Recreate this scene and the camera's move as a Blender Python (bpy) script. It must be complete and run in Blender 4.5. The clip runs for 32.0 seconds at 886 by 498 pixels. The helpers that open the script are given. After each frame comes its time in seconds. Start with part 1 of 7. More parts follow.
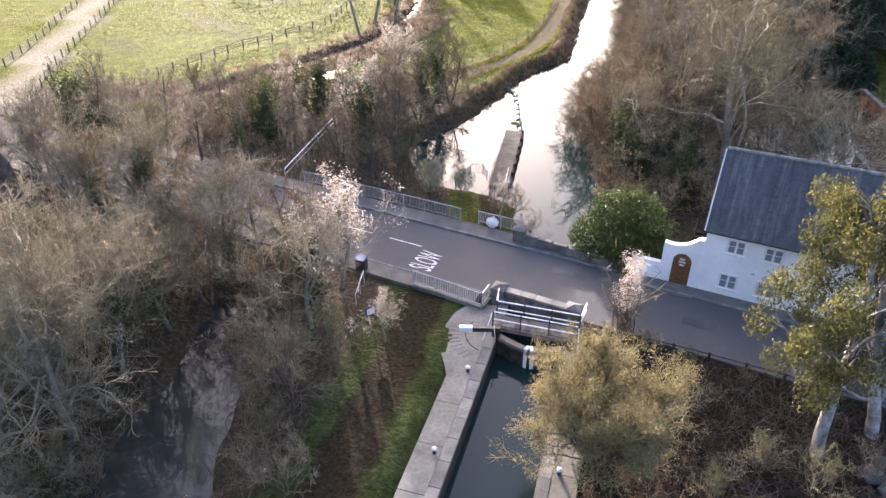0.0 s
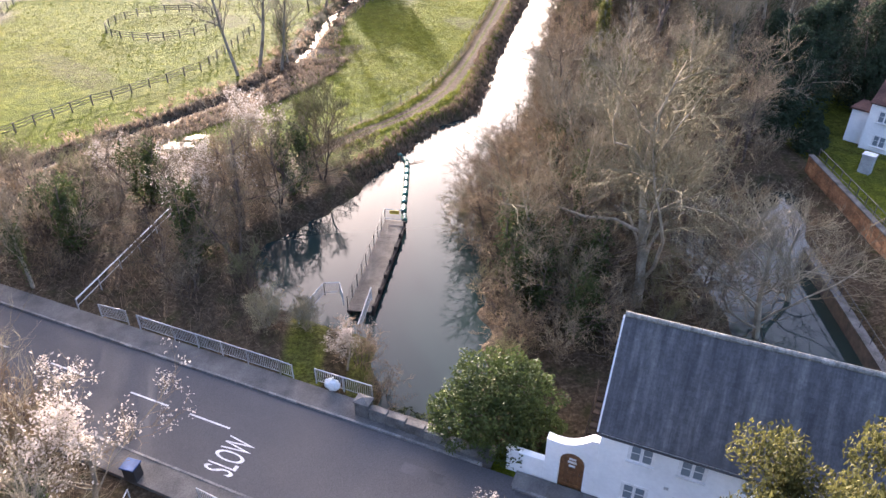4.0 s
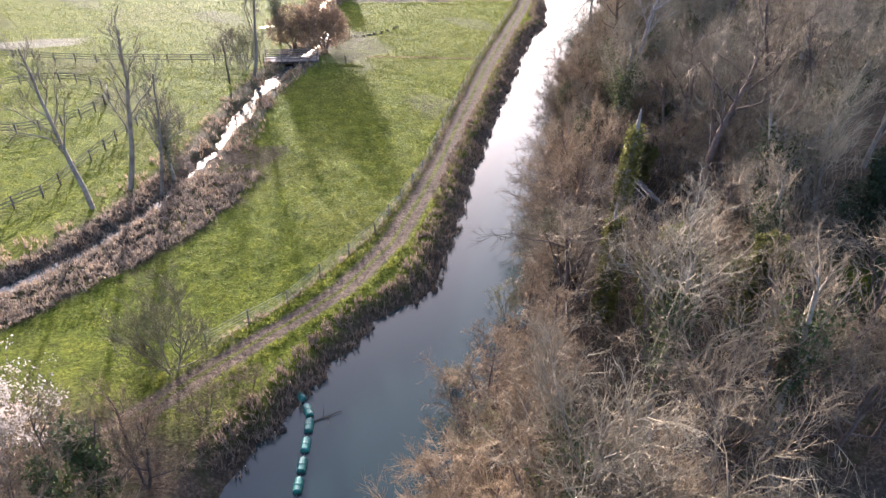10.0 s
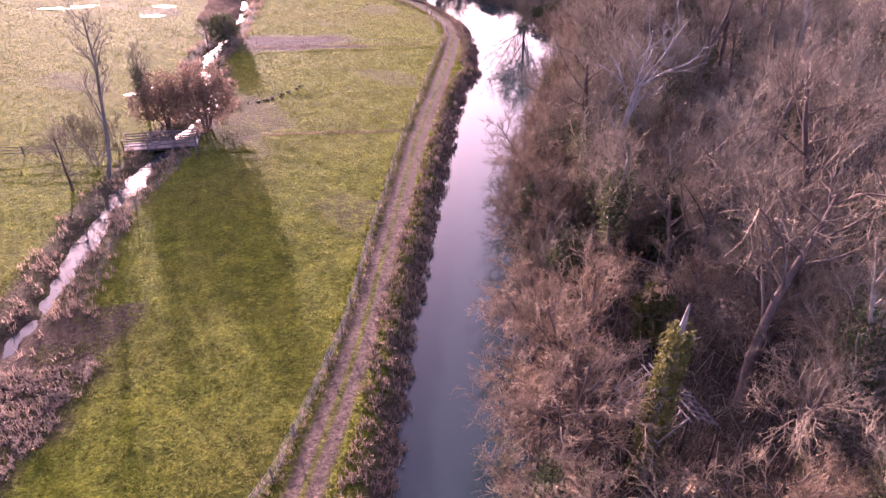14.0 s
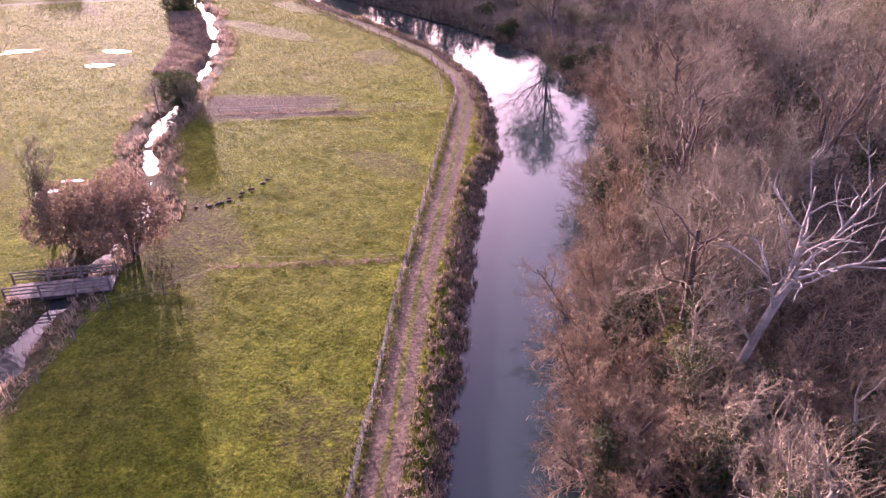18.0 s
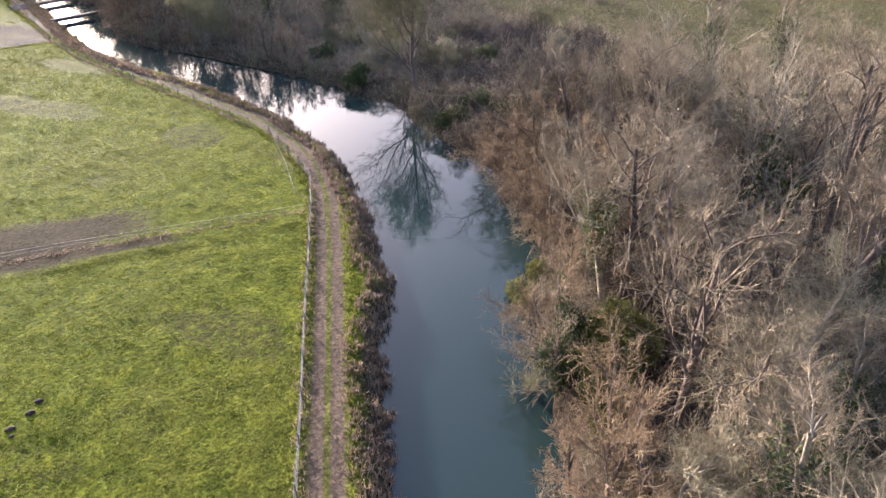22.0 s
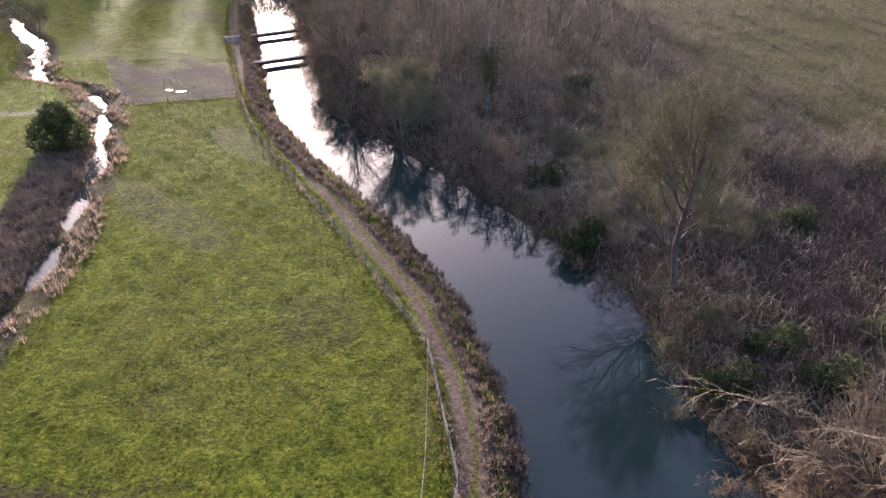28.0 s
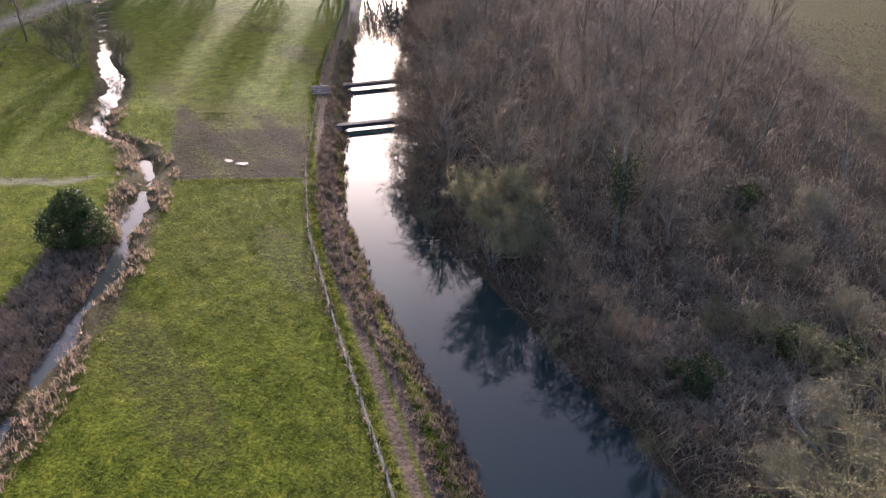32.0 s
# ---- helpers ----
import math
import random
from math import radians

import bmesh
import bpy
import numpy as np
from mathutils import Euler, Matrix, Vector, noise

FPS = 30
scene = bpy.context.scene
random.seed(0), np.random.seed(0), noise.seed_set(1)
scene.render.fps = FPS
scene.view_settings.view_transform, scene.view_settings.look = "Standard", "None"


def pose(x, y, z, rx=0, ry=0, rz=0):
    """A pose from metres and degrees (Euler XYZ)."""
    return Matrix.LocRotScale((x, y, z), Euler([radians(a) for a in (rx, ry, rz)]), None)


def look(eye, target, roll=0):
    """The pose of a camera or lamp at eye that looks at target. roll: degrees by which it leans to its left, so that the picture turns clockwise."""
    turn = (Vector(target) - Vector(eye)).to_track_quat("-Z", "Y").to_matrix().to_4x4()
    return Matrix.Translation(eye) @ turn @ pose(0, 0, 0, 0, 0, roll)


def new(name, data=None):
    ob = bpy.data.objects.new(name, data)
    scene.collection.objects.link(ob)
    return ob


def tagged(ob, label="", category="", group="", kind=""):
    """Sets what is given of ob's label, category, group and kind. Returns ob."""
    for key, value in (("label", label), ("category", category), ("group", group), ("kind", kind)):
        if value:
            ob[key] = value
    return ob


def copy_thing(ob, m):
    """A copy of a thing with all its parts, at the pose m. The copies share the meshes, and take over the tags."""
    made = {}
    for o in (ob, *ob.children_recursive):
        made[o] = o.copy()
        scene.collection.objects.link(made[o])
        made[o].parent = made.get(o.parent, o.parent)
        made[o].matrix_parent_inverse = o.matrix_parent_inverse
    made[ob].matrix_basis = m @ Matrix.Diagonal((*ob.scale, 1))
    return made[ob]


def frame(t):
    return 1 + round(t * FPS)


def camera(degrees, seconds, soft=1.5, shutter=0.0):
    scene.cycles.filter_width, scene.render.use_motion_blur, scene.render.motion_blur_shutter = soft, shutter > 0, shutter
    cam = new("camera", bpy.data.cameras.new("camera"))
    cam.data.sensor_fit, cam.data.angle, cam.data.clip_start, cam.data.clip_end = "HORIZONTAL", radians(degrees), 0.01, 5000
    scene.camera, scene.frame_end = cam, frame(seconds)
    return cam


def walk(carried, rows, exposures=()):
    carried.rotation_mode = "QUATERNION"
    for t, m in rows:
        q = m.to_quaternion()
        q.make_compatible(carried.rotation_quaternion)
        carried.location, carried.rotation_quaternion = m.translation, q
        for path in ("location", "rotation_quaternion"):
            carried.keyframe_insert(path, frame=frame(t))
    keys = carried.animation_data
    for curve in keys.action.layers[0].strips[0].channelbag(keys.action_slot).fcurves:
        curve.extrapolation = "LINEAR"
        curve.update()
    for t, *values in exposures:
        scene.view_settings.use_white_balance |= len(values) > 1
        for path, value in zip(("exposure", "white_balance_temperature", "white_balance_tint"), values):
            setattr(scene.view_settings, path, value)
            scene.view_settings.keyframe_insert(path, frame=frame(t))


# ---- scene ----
cam = camera(65.6, 32.0)
METRES, EYE, TILT, LEAN, TURN = 183.0, 27.0, -32.85, 0.36, 0.0
ROWS = [
    (0.0, 0.0, 0.0, 0.0, 0.0, 0.0, -0.0),
    (0.5, 0.0044, 0.0069, 0.0052, -0.64, -0.01, 0.41),
    (1.0, 0.0092, 0.0146, 0.0107, -1.99, -0.01, 1.27),
    (1.5, 0.0146, 0.023, 0.0165, -2.75, -0.05, 1.76),
    (2.0, 0.0205, 0.0317, 0.0227, -2.78, -0.05, 1.76),
    (2.5, 0.0268, 0.0406, 0.0295, -2.75, -0.06, 1.74),
    (3.0, 0.0333, 0.0499, 0.0365, -2.76, -0.06, 1.72),
    (3.5, 0.0396, 0.0598, 0.0439, -2.77, -0.02, 1.71),
    (5.5, 0.057, 0.102, 0.0736, -3.1, 0.11, 1.65),
    (6.0, 0.0605, 0.1134, 0.0814, -3.13, 0.1, 1.63),
    (6.5, 0.0638, 0.1252, 0.0893, -3.15, 0.1, 1.61),
    (7.0, 0.0666, 0.1369, 0.098, -3.2, 0.06, 1.61),
    (7.5, 0.0692, 0.1494, 0.1064, -3.16, 0.12, 1.53),
    (8.0, 0.0706, 0.1614, 0.1151, -3.27, 0.06, 1.52),
    (8.5, 0.0721, 0.1742, 0.1237, -3.3, 0.09, 1.46),
    (9.0, 0.0735, 0.1872, 0.1322, -3.32, 0.08, 1.44),
    (9.5, 0.0745, 0.2001, 0.1408, -3.35, 0.07, 1.39),
    (10.0, 0.0755, 0.2132, 0.1496, -3.38, 0.04, 1.35),
    (10.5, 0.0766, 0.2262, 0.1577, -3.41, 0.12, 1.34),
    (11.0, 0.0778, 0.2391, 0.1661, -3.63, 0.15, 1.5),
    (11.5, 0.0788, 0.2518, 0.1745, -5.48, 0.21, 2.64),
    (12.0, 0.0802, 0.2647, 0.1828, -6.47, 0.24, 3.36),
    (12.5, 0.0812, 0.2779, 0.1914, -8.98, 0.11, 5.07),
    (13.0, 0.0823, 0.2909, 0.2002, -9.26, 0.06, 5.27),
    (13.5, 0.0835, 0.3037, 0.2089, -9.27, 0.11, 5.27),
    (14.0, 0.0853, 0.3165, 0.2176, -9.27, 0.14, 5.27),
    (14.5, 0.0871, 0.3292, 0.2265, -9.28, 0.16, 5.29),
    (16.5, 0.0967, 0.387, 0.2623, -9.18, 0.51, 5.0),
    (17.0, 0.099, 0.4001, 0.2721, -9.2, 0.49, 4.99),
    (17.5, 0.1015, 0.4134, 0.2819, -9.26, 0.49, 5.0),
    (18.0, 0.1037, 0.4267, 0.2911, -9.29, 0.51, 5.02),
    (18.5, 0.1062, 0.4402, 0.3003, -9.28, 0.49, 5.06),
    (19.0, 0.1088, 0.454, 0.3094, -9.3, 0.49, 5.04),
    (19.5, 0.1112, 0.4679, 0.3185, -9.32, 0.49, 5.07),
    (20.0, 0.1137, 0.481, 0.3264, -10.06, 0.48, 5.57),
    (20.5, 0.116, 0.495, 0.335, -12.14, 0.28, 6.96),
    (21.0, 0.1187, 0.5087, 0.3438, -14.83, -0.06, 8.89),
    (21.5, 0.121, 0.5227, 0.3527, -18.66, -0.77, 11.43),
    (22.0, 0.124, 0.5366, 0.3619, -21.56, -1.42, 13.27),
    (22.5, 0.1281, 0.5501, 0.3712, -23.22, -1.8, 14.31),
    (23.0, 0.1326, 0.5632, 0.3809, -23.91, -2.03, 14.79),
    (23.5, 0.1375, 0.5761, 0.3902, -23.72, -1.92, 14.64),
    (24.0, 0.1427, 0.5889, 0.3998, -22.62, -1.64, 13.95),
    (24.5, 0.1481, 0.601, 0.4094, -20.15, -1.09, 12.44),
    (25.0, 0.1539, 0.6132, 0.4189, -17.18, -0.52, 10.58),
    (25.5, 0.1599, 0.6254, 0.428, -14.9, -0.14, 9.2),
    (26.0, 0.1653, 0.6377, 0.4371, -11.94, 0.32, 7.25),
    (26.5, 0.1705, 0.6501, 0.446, -8.86, 0.71, 5.16),
    (28.5, 0.1864, 0.7012, 0.4857, -2.53, 1.01, 0.64),
    (29.0, 0.189, 0.7141, 0.496, -0.5, 1.05, -0.76),
    (29.5, 0.1918, 0.7271, 0.5064, 1.34, 0.99, -1.98),
    (30.0, 0.1936, 0.7404, 0.5168, 2.88, 0.95, -3.04),
    (30.5, 0.1947, 0.7541, 0.5272, 3.42, 0.93, -3.38),
    (31.0, 0.1951, 0.7682, 0.537, 3.42, 0.96, -3.39),
    (31.5, 0.1949, 0.7822, 0.547, 3.45, 0.99, -3.47),
    (32.0, 0.1943, 0.796, 0.5574, 4.88, 0.92, -4.51),
]
EXPOSURES = [(0.0, 3.12, 5700, 25), (6.0, 3.15, 5600, 28), (8.0, 3.1, 5500, 25), (11.4, 2.95, 5280, 28), (12.0, 2.94, 5450, 40), (12.5, 2.95, 5900, 80), (20.2, 2.88, 5900, 78), (20.9, 2.8, 5450, 30),
             (22.0, 2.9, 5450, 27), (24.0, 2.6, 5430, 21), (25.4, 2.58, 5450, 21), (26.0, 2.62, 5450, 63), (27.0, 2.5, 5450, 56), (28.4, 2.42, 5380, 31), (32.0, 2.3, 5380, 32)]
walk(cam, [(t, pose(0, 0, EYE, TILT, LEAN, TURN) @ pose(METRES * x, METRES * y, METRES * z, 90 + pitch, roll, yaw)) for t, x, y, z, yaw, pitch, roll in ROWS], EXPOSURES)

# ---- daylight: a low winter sun ahead of the camera, a bright hazy sky ----
SUN_AZ, SUN_EL = 12.0, 9.5          # degrees to the left of +y, degrees above the horizon
world = bpy.data.worlds.new("winter_sky")
scene.world = world
world.use_nodes = True
wn = world.node_tree.nodes
sky = wn.new("ShaderNodeTexSky")
sky.sky_type = "NISHITA"
sky.sun_disc = False
sky.sun_elevation = radians(SUN_EL)
sky.sun_rotation = radians(-SUN_AZ)
sky.air_density, sky.dust_density, sky.ozone_density = 0.9, 9.0, 1.2
world.node_tree.links.new(sky.outputs[0], wn["Background"].inputs[0])
wn["Background"].inputs[1].default_value = 0.15
sun_data = bpy.data.lights.new("sun", "SUN")
sun_data.energy, sun_data.angle, sun_data.color = 3.7, radians(0.9), (1.0, 0.86, 0.66)
sun = new("sun", sun_data)
se, sa = radians(SUN_EL), radians(SUN_AZ)
sun.matrix_world = look((-math.sin(sa) * 90, math.cos(sa) * 90, 60), (-math.sin(sa) * 90 + math.sin(sa) * math.cos(se), math.cos(sa) * 90 - math.cos(sa) * math.cos(se), 60 - math.sin(se)))

# ---- materials ----
def mat(name, rough=0.8, metal=0.0):
    m = bpy.data.materials.new(name)
    m.use_nodes = True
    b = m.node_tree.nodes["Principled BSDF"]
    b.inputs["Roughness"].default_value = rough
    b.inputs["Specular IOR Level"].default_value = 0.12 if rough > 0.83 else 0.5
    b.inputs["Metallic"].default_value = metal
    return m, m.node_tree, b


def node(nt, kind, **values):
    n = nt.nodes.new(kind)
    for k, v in values.items():
        n.inputs[k].default_value = v
    return n


def coords(nt, local=False):
    if local:
        return nt.nodes.new("ShaderNodeTexCoord").outputs["Object"]
    return nt.nodes.new("ShaderNodeNewGeometry").outputs["Position"]


def noise_out(nt, co, scale, detail=4.0, rough=0.55):
    n = node(nt, "ShaderNodeTexNoise", Scale=scale, Detail=detail, Roughness=rough)
    nt.links.new(co, n.inputs["Vector"])
    return n.outputs["Fac"]


def ramp(nt, fac, stops):
    r = nt.nodes.new("ShaderNodeValToRGB")
    nt.links.new(fac, r.inputs["Fac"])
    e = r.color_ramp.elements
    while len(e) < len(stops):
        e.new(0.5)
    for el, (p, c) in zip(e, stops):
        el.position, el.color = p, (*c, 1)
    return r.outputs["Color"]


def mix(nt, fac, a, b, mode="MIX"):
    m = nt.nodes.new("ShaderNodeMix")
    m.data_type, m.blend_type = "RGBA", mode
    for sock, v in ((m.inputs["Factor"], fac), (m.inputs["A"], a), (m.inputs["B"], b)):
        if isinstance(v, (int, float)):
            sock.default_value = v
        elif isinstance(v, tuple):
            sock.default_value = (*v, 1)
        else:
            nt.links.new(v, sock)
    return m.outputs["Result"]


def bump(nt, b, height, strength, distance):
    n = node(nt, "ShaderNodeBump", Strength=strength, Distance=distance)
    nt.links.new(height, n.inputs["Height"])
    nt.links.new(n.outputs["Normal"], b.inputs["Normal"])


def surface(name, dark, light, scale=3.0, fine=40.0, rough=0.85, metal=0.0, relief=0.4, depth=0.02, vary=0.25, local=False, speck=1.0):
    """A material with broad and fine variation between two colours, relief, and a change from piece to piece."""
    m, nt, b = mat(name, rough, metal)
    co = coords(nt, local)
    broad, grain = noise_out(nt, co, scale), noise_out(nt, co, fine, 3.0)
    c = ramp(nt, broad, [(0.3, dark), (0.7, light)])
    g = ramp(nt, grain, [(0.3, (1 - 0.28 * speck,) * 3), (0.7, (1 + 0.15 * speck,) * 3)])
    c = mix(nt, 1.0, c, g, "MULTIPLY")
    if vary:
        info = nt.nodes.new("ShaderNodeObjectInfo")
        v = ramp(nt, info.outputs["Random"], [(0.0, (1 - vary,) * 3), (1.0, (1 + vary * 0.6,) * 3)])
        c = mix(nt, 1.0, c, v, "MULTIPLY")
    nt.links.new(c, b.inputs["Base Color"])
    if relief:
        bump(nt, b, grain, relief, depth)
    return m


def leafy(name, dark, light, rough=0.8, through_light=0.25):
    """Foliage that changes from leaf to leaf and lets some light through."""
    m, nt, b = mat(name, rough)
    b.inputs["Specular IOR Level"].default_value = 0.12
    geo = nt.nodes.new("ShaderNodeNewGeometry")
    c = ramp(nt, geo.outputs["Random Per Island"], [(0.0, dark), (1.0, light)])
    c = mix(nt, 0.6, c, ramp(nt, noise_out(nt, geo.outputs["Position"], 0.9), [(0.3, dark), (0.7, light)]))
    nt.links.new(c, b.inputs["Base Color"])
    t = nt.nodes.new("ShaderNodeBsdfTranslucent")
    nt.links.new(c, t.inputs["Color"])
    s = node(nt, "ShaderNodeMixShader", Fac=through_light)
    nt.links.new(b.outputs[0], s.inputs[1])
    nt.links.new(t.outputs[0], s.inputs[2])
    nt.links.new(s.outputs[0], nt.nodes["Material Output"].inputs["Surface"])
    return m


def attribute(nt, name):
    a = nt.nodes.new("ShaderNodeAttribute")
    a.attribute_name = name
    return a.outputs["Fac"]


def ground_material():
    m, nt, b = mat("ground", 0.9)
    b.inputs["Specular IOR Level"].default_value = 0.02
    co = coords(nt)
    broad, mid, fine = noise_out(nt, co, 0.06, 5), noise_out(nt, co, 0.7, 5), noise_out(nt, co, 5.0, 5, 0.7)
    tuft = noise_out(nt, co, 2.6, 3, 0.6)
    grass = ramp(nt, mid, [(0.3, (0.032, 0.043, 0.004)), (0.5, (0.058, 0.073, 0.006)), (0.72, (0.098, 0.11, 0.009))])
    dry = ramp(nt, mid, [(0.3, (0.048, 0.042, 0.012)), (0.7, (0.095, 0.084, 0.024))])
    grass = mix(nt, ramp(nt, broad, [(0.46, (0, 0, 0)), (0.68, (0.42,) * 3)]), grass, dry)
    grass = mix(nt, 1.0, grass, ramp(nt, fine, [(0.34, (0.45,) * 3), (0.66, (1.6,) * 3)]), "MULTIPLY")
    mud = ramp(nt, fine, [(0.3, (0.013, 0.0095, 0.0062)), (0.7, (0.043, 0.031, 0.02))])
    litter = ramp(nt, fine, [(0.25, (0.022, 0.017, 0.011)), (0.5, (0.06, 0.045, 0.029)), (0.75, (0.14, 0.108, 0.07))])
    litter = mix(nt, ramp(nt, mid, [(0.5, (0, 0, 0)), (0.68, (0.7,) * 3)]), litter, (0.032, 0.036, 0.014))
    track = ramp(nt, fine, [(0.28, (0.12, 0.1, 0.082)), (0.72, (0.28, 0.245, 0.205))])
    # darker turf: tree shade by the lock put into the colour, also dull heath
    shade_heath = ramp(nt, mid, [(0.3, (0.024, 0.03, 0.011)), (0.7, (0.05, 0.062, 0.02))])
    shade_heath = mix(nt, 1.0, shade_heath, ramp(nt, fine, [(0.3, (0.6,) * 3), (0.7, (1.3,) * 3)]), "MULTIPLY")
    grass = mix(nt, attribute(nt, "shade_heath"), grass, shade_heath)
    c = mix(nt, attribute(nt, "wood"), grass, litter)
    churn = nt.nodes.new("ShaderNodeMath")
    churn.operation = "MULTIPLY_ADD"
    nt.links.new(noise_out(nt, co, 1.6, 5, 0.65), churn.inputs[0])
    churn.inputs[1].default_value = 0.9
    nt.links.new(attribute(nt, "mud"), churn.inputs[2])
    c = mix(nt, ramp(nt, churn.outputs[0], [(0.66, (0, 0, 0)), (1.05, (0.92,) * 3)]), c, mud)
    c = mix(nt, attribute(nt, "track"), c, track)
    away = node(nt, "ShaderNodeMath")
    away.operation = "MULTIPLY_ADD"
    nt.links.new(mid, away.inputs[0])
    away.inputs[1].default_value = 0.14
    off = node(nt, "ShaderNodeMath")
    off.operation = "ABSOLUTE"
    nt.links.new(attribute(nt, "away"), off.inputs[0])
    nt.links.new(off.outputs[0], away.inputs[2])
    rut = ramp(nt, away.outputs[0], [(0.08, (0.1,) * 3), (0.11, (0.15,) * 3), (0.15, (0.95,) * 3), (0.33, (0.95,) * 3), (0.39, (0.4,) * 3), (0.47, (0.0,) * 3)])
    clay = ramp(nt, fine, [(0.28, (0.052, 0.039, 0.028)), (0.72, (0.135, 0.101, 0.074))])
    worn = ramp(nt, mid, [(0.3, (0.06, 0.05, 0.026)), (0.7, (0.13, 0.105, 0.05))])
    c = mix(nt, ramp(nt, away.outputs[0], [(0.3, (0.15,) * 3), (0.5, (0.0,) * 3)]), c, worn)
    c = mix(nt, rut, c, clay)
    c = mix(nt, 1.0, c, ramp(nt, tuft, [(0.36, (0.76,) * 3), (0.64, (1.24,) * 3)]), "MULTIPLY")
    nt.links.new(c, b.inputs["Base Color"])
    h = nt.nodes.new("ShaderNodeMath")
    h.operation = "ADD"
    nt.links.new(fine, h.inputs[0])
    nt.links.new(tuft, h.inputs[1])
    bump(nt, b, h.outputs[0], 0.8, 0.26)
    b.inputs["Sheen Roughness"].default_value = 0.3
    b.inputs["Sheen Tint"].default_value = (0.5, 0.52, 0.05, 1)
    turf = mix(nt, 1.0, ramp(nt, attribute(nt, "wood"), [(0.0, (1.0,) * 3), (0.8, (0.0,) * 3)]), ramp(nt, attribute(nt, "mud"), [(0.1, (1.0,) * 3), (0.8, (0.15,) * 3)]), "MULTIPLY")
    turf = mix(nt, 1.0, turf, ramp(nt, away.outputs[0], [(0.42, (0.1,) * 3), (0.6, (1.0,) * 3)]), "MULTIPLY")
    nt.links.new(mix(nt, 1.0, turf, (0.16,) * 3, "MULTIPLY"), b.inputs["Sheen Weight"])
    return m


def water_material(name, colour, ripple):
    m, nt, b = mat(name, 0.01)
    b.inputs["Base Color"].default_value = (*colour, 1)
    b.inputs["IOR"].default_value = 1.33
    co = coords(nt)
    bump(nt, b, noise_out(nt, co, 1.3, 2), ripple, 0.02)
    return m


def asphalt_material():
    m, nt, b = mat("asphalt", 0.85)
    co = coords(nt)
    fine, broad = noise_out(nt, co, 22.0, 4), noise_out(nt, co, 0.35, 5)
    c = mix(nt, broad, ramp(nt, fine, [(0.3, (0.04, 0.04, 0.044)), (0.7, (0.085, 0.085, 0.09))]), ramp(nt, fine, [(0.3, (0.065, 0.062, 0.06)), (0.7, (0.12, 0.115, 0.11))]))
    nt.links.new(c, b.inputs["Base Color"])
    bump(nt, b, fine, 0.3, 0.01)
    return m


GROUND = ground_material()
WATER = water_material("river_water", (0.013, 0.024, 0.022), 0.03)
BYPASS_WATER = water_material("shaded_water", (0.026, 0.027, 0.023), 0.04)
STREAM_WATER = water_material("stream_water", (0.03, 0.035, 0.03), 0.25)
ASPHALT = asphalt_material()
ASPHALT_PATCH = surface("patched_asphalt", (0.05, 0.05, 0.052), (0.1, 0.098, 0.098), 0.6, 20, 0.85)
PAVING = surface("worn_paving", (0.09, 0.085, 0.08), (0.17, 0.16, 0.145), 0.8, 14, 0.9)
CONCRETE = surface("weathered_concrete", (0.13, 0.122, 0.1), (0.25, 0.235, 0.2), 0.5, 5, 0.9, 0, 0.3, 0.02, 0.1, False, 0.7)
COPING = surface("stone_coping", (0.16, 0.152, 0.132), (0.29, 0.275, 0.24), 0.9, 12, 0.85)
STONE = surface("grey_stone", (0.07, 0.068, 0.062), (0.19, 0.18, 0.165), 1.2, 10, 0.9)
DARK_BRICK = surface("wet_dark_brick", (0.03, 0.028, 0.025), (0.09, 0.075, 0.06), 2.0, 9, 0.7)
KERB = surface("kerb_stone", (0.12, 0.12, 0.115), (0.25, 0.24, 0.22), 1.5, 12)
WHITE_WALL = surface("painted_render", (0.66, 0.67, 0.66), (0.83, 0.83, 0.81), 0.5, 5, 0.75, 0, 0.1, 0.01, 0.0, False, 0.2)
WHITE = surface("white_paint", (0.62, 0.62, 0.6), (0.8, 0.8, 0.78), 3, 30, 0.5, 0, 0.1, 0.004, 0.05)
ROAD_PAINT = surface("worn_road_paint", (0.4, 0.4, 0.38), (0.72, 0.72, 0.7), 3, 16, 0.8, 0, 0.2, 0.004, 0.0)
BLACK = surface("black_paint", (0.012, 0.012, 0.013), (0.035, 0.035, 0.035), 3, 25, 0.55)
RAIL_GREY = surface("galvanised_rail", (0.33, 0.34, 0.34), (0.52, 0.53, 0.52), 2, 20, 0.5, 0.3, 0.1, 0.004, 0.1)
def streaked_slate():
    m, nt, b = mat("streaked_slate", 0.72)
    b.inputs["Specular IOR Level"].default_value = 0.3
    co = coords(nt, True)
    stretch = node(nt, "ShaderNodeMapping")
    stretch.inputs["Scale"].default_value = (3.2, 0.28, 0.28)
    nt.links.new(co, stretch.inputs["Vector"])
    streak = noise_out(nt, stretch.outputs["Vector"], 1.0, 5, 0.65)
    fine = noise_out(nt, co, 9.0, 4)
    c = ramp(nt, streak, [(0.3, (0.04, 0.041, 0.046)), (0.5, (0.07, 0.07, 0.074)), (0.7, (0.125, 0.125, 0.122))])
    geo = nt.nodes.new("ShaderNodeNewGeometry")
    c = mix(nt, 1.0, c, ramp(nt, geo.outputs["Random Per Island"], [(0.0, (0.88,) * 3), (1.0, (1.12,) * 3)]), "MULTIPLY")
    c = mix(nt, 1.0, c, ramp(nt, fine, [(0.3, (0.8,) * 3), (0.7, (1.2,) * 3)]), "MULTIPLY")
    nt.links.new(c, b.inputs["Base Color"])
    bump(nt, b, fine, 0.3, 0.01)
    return m


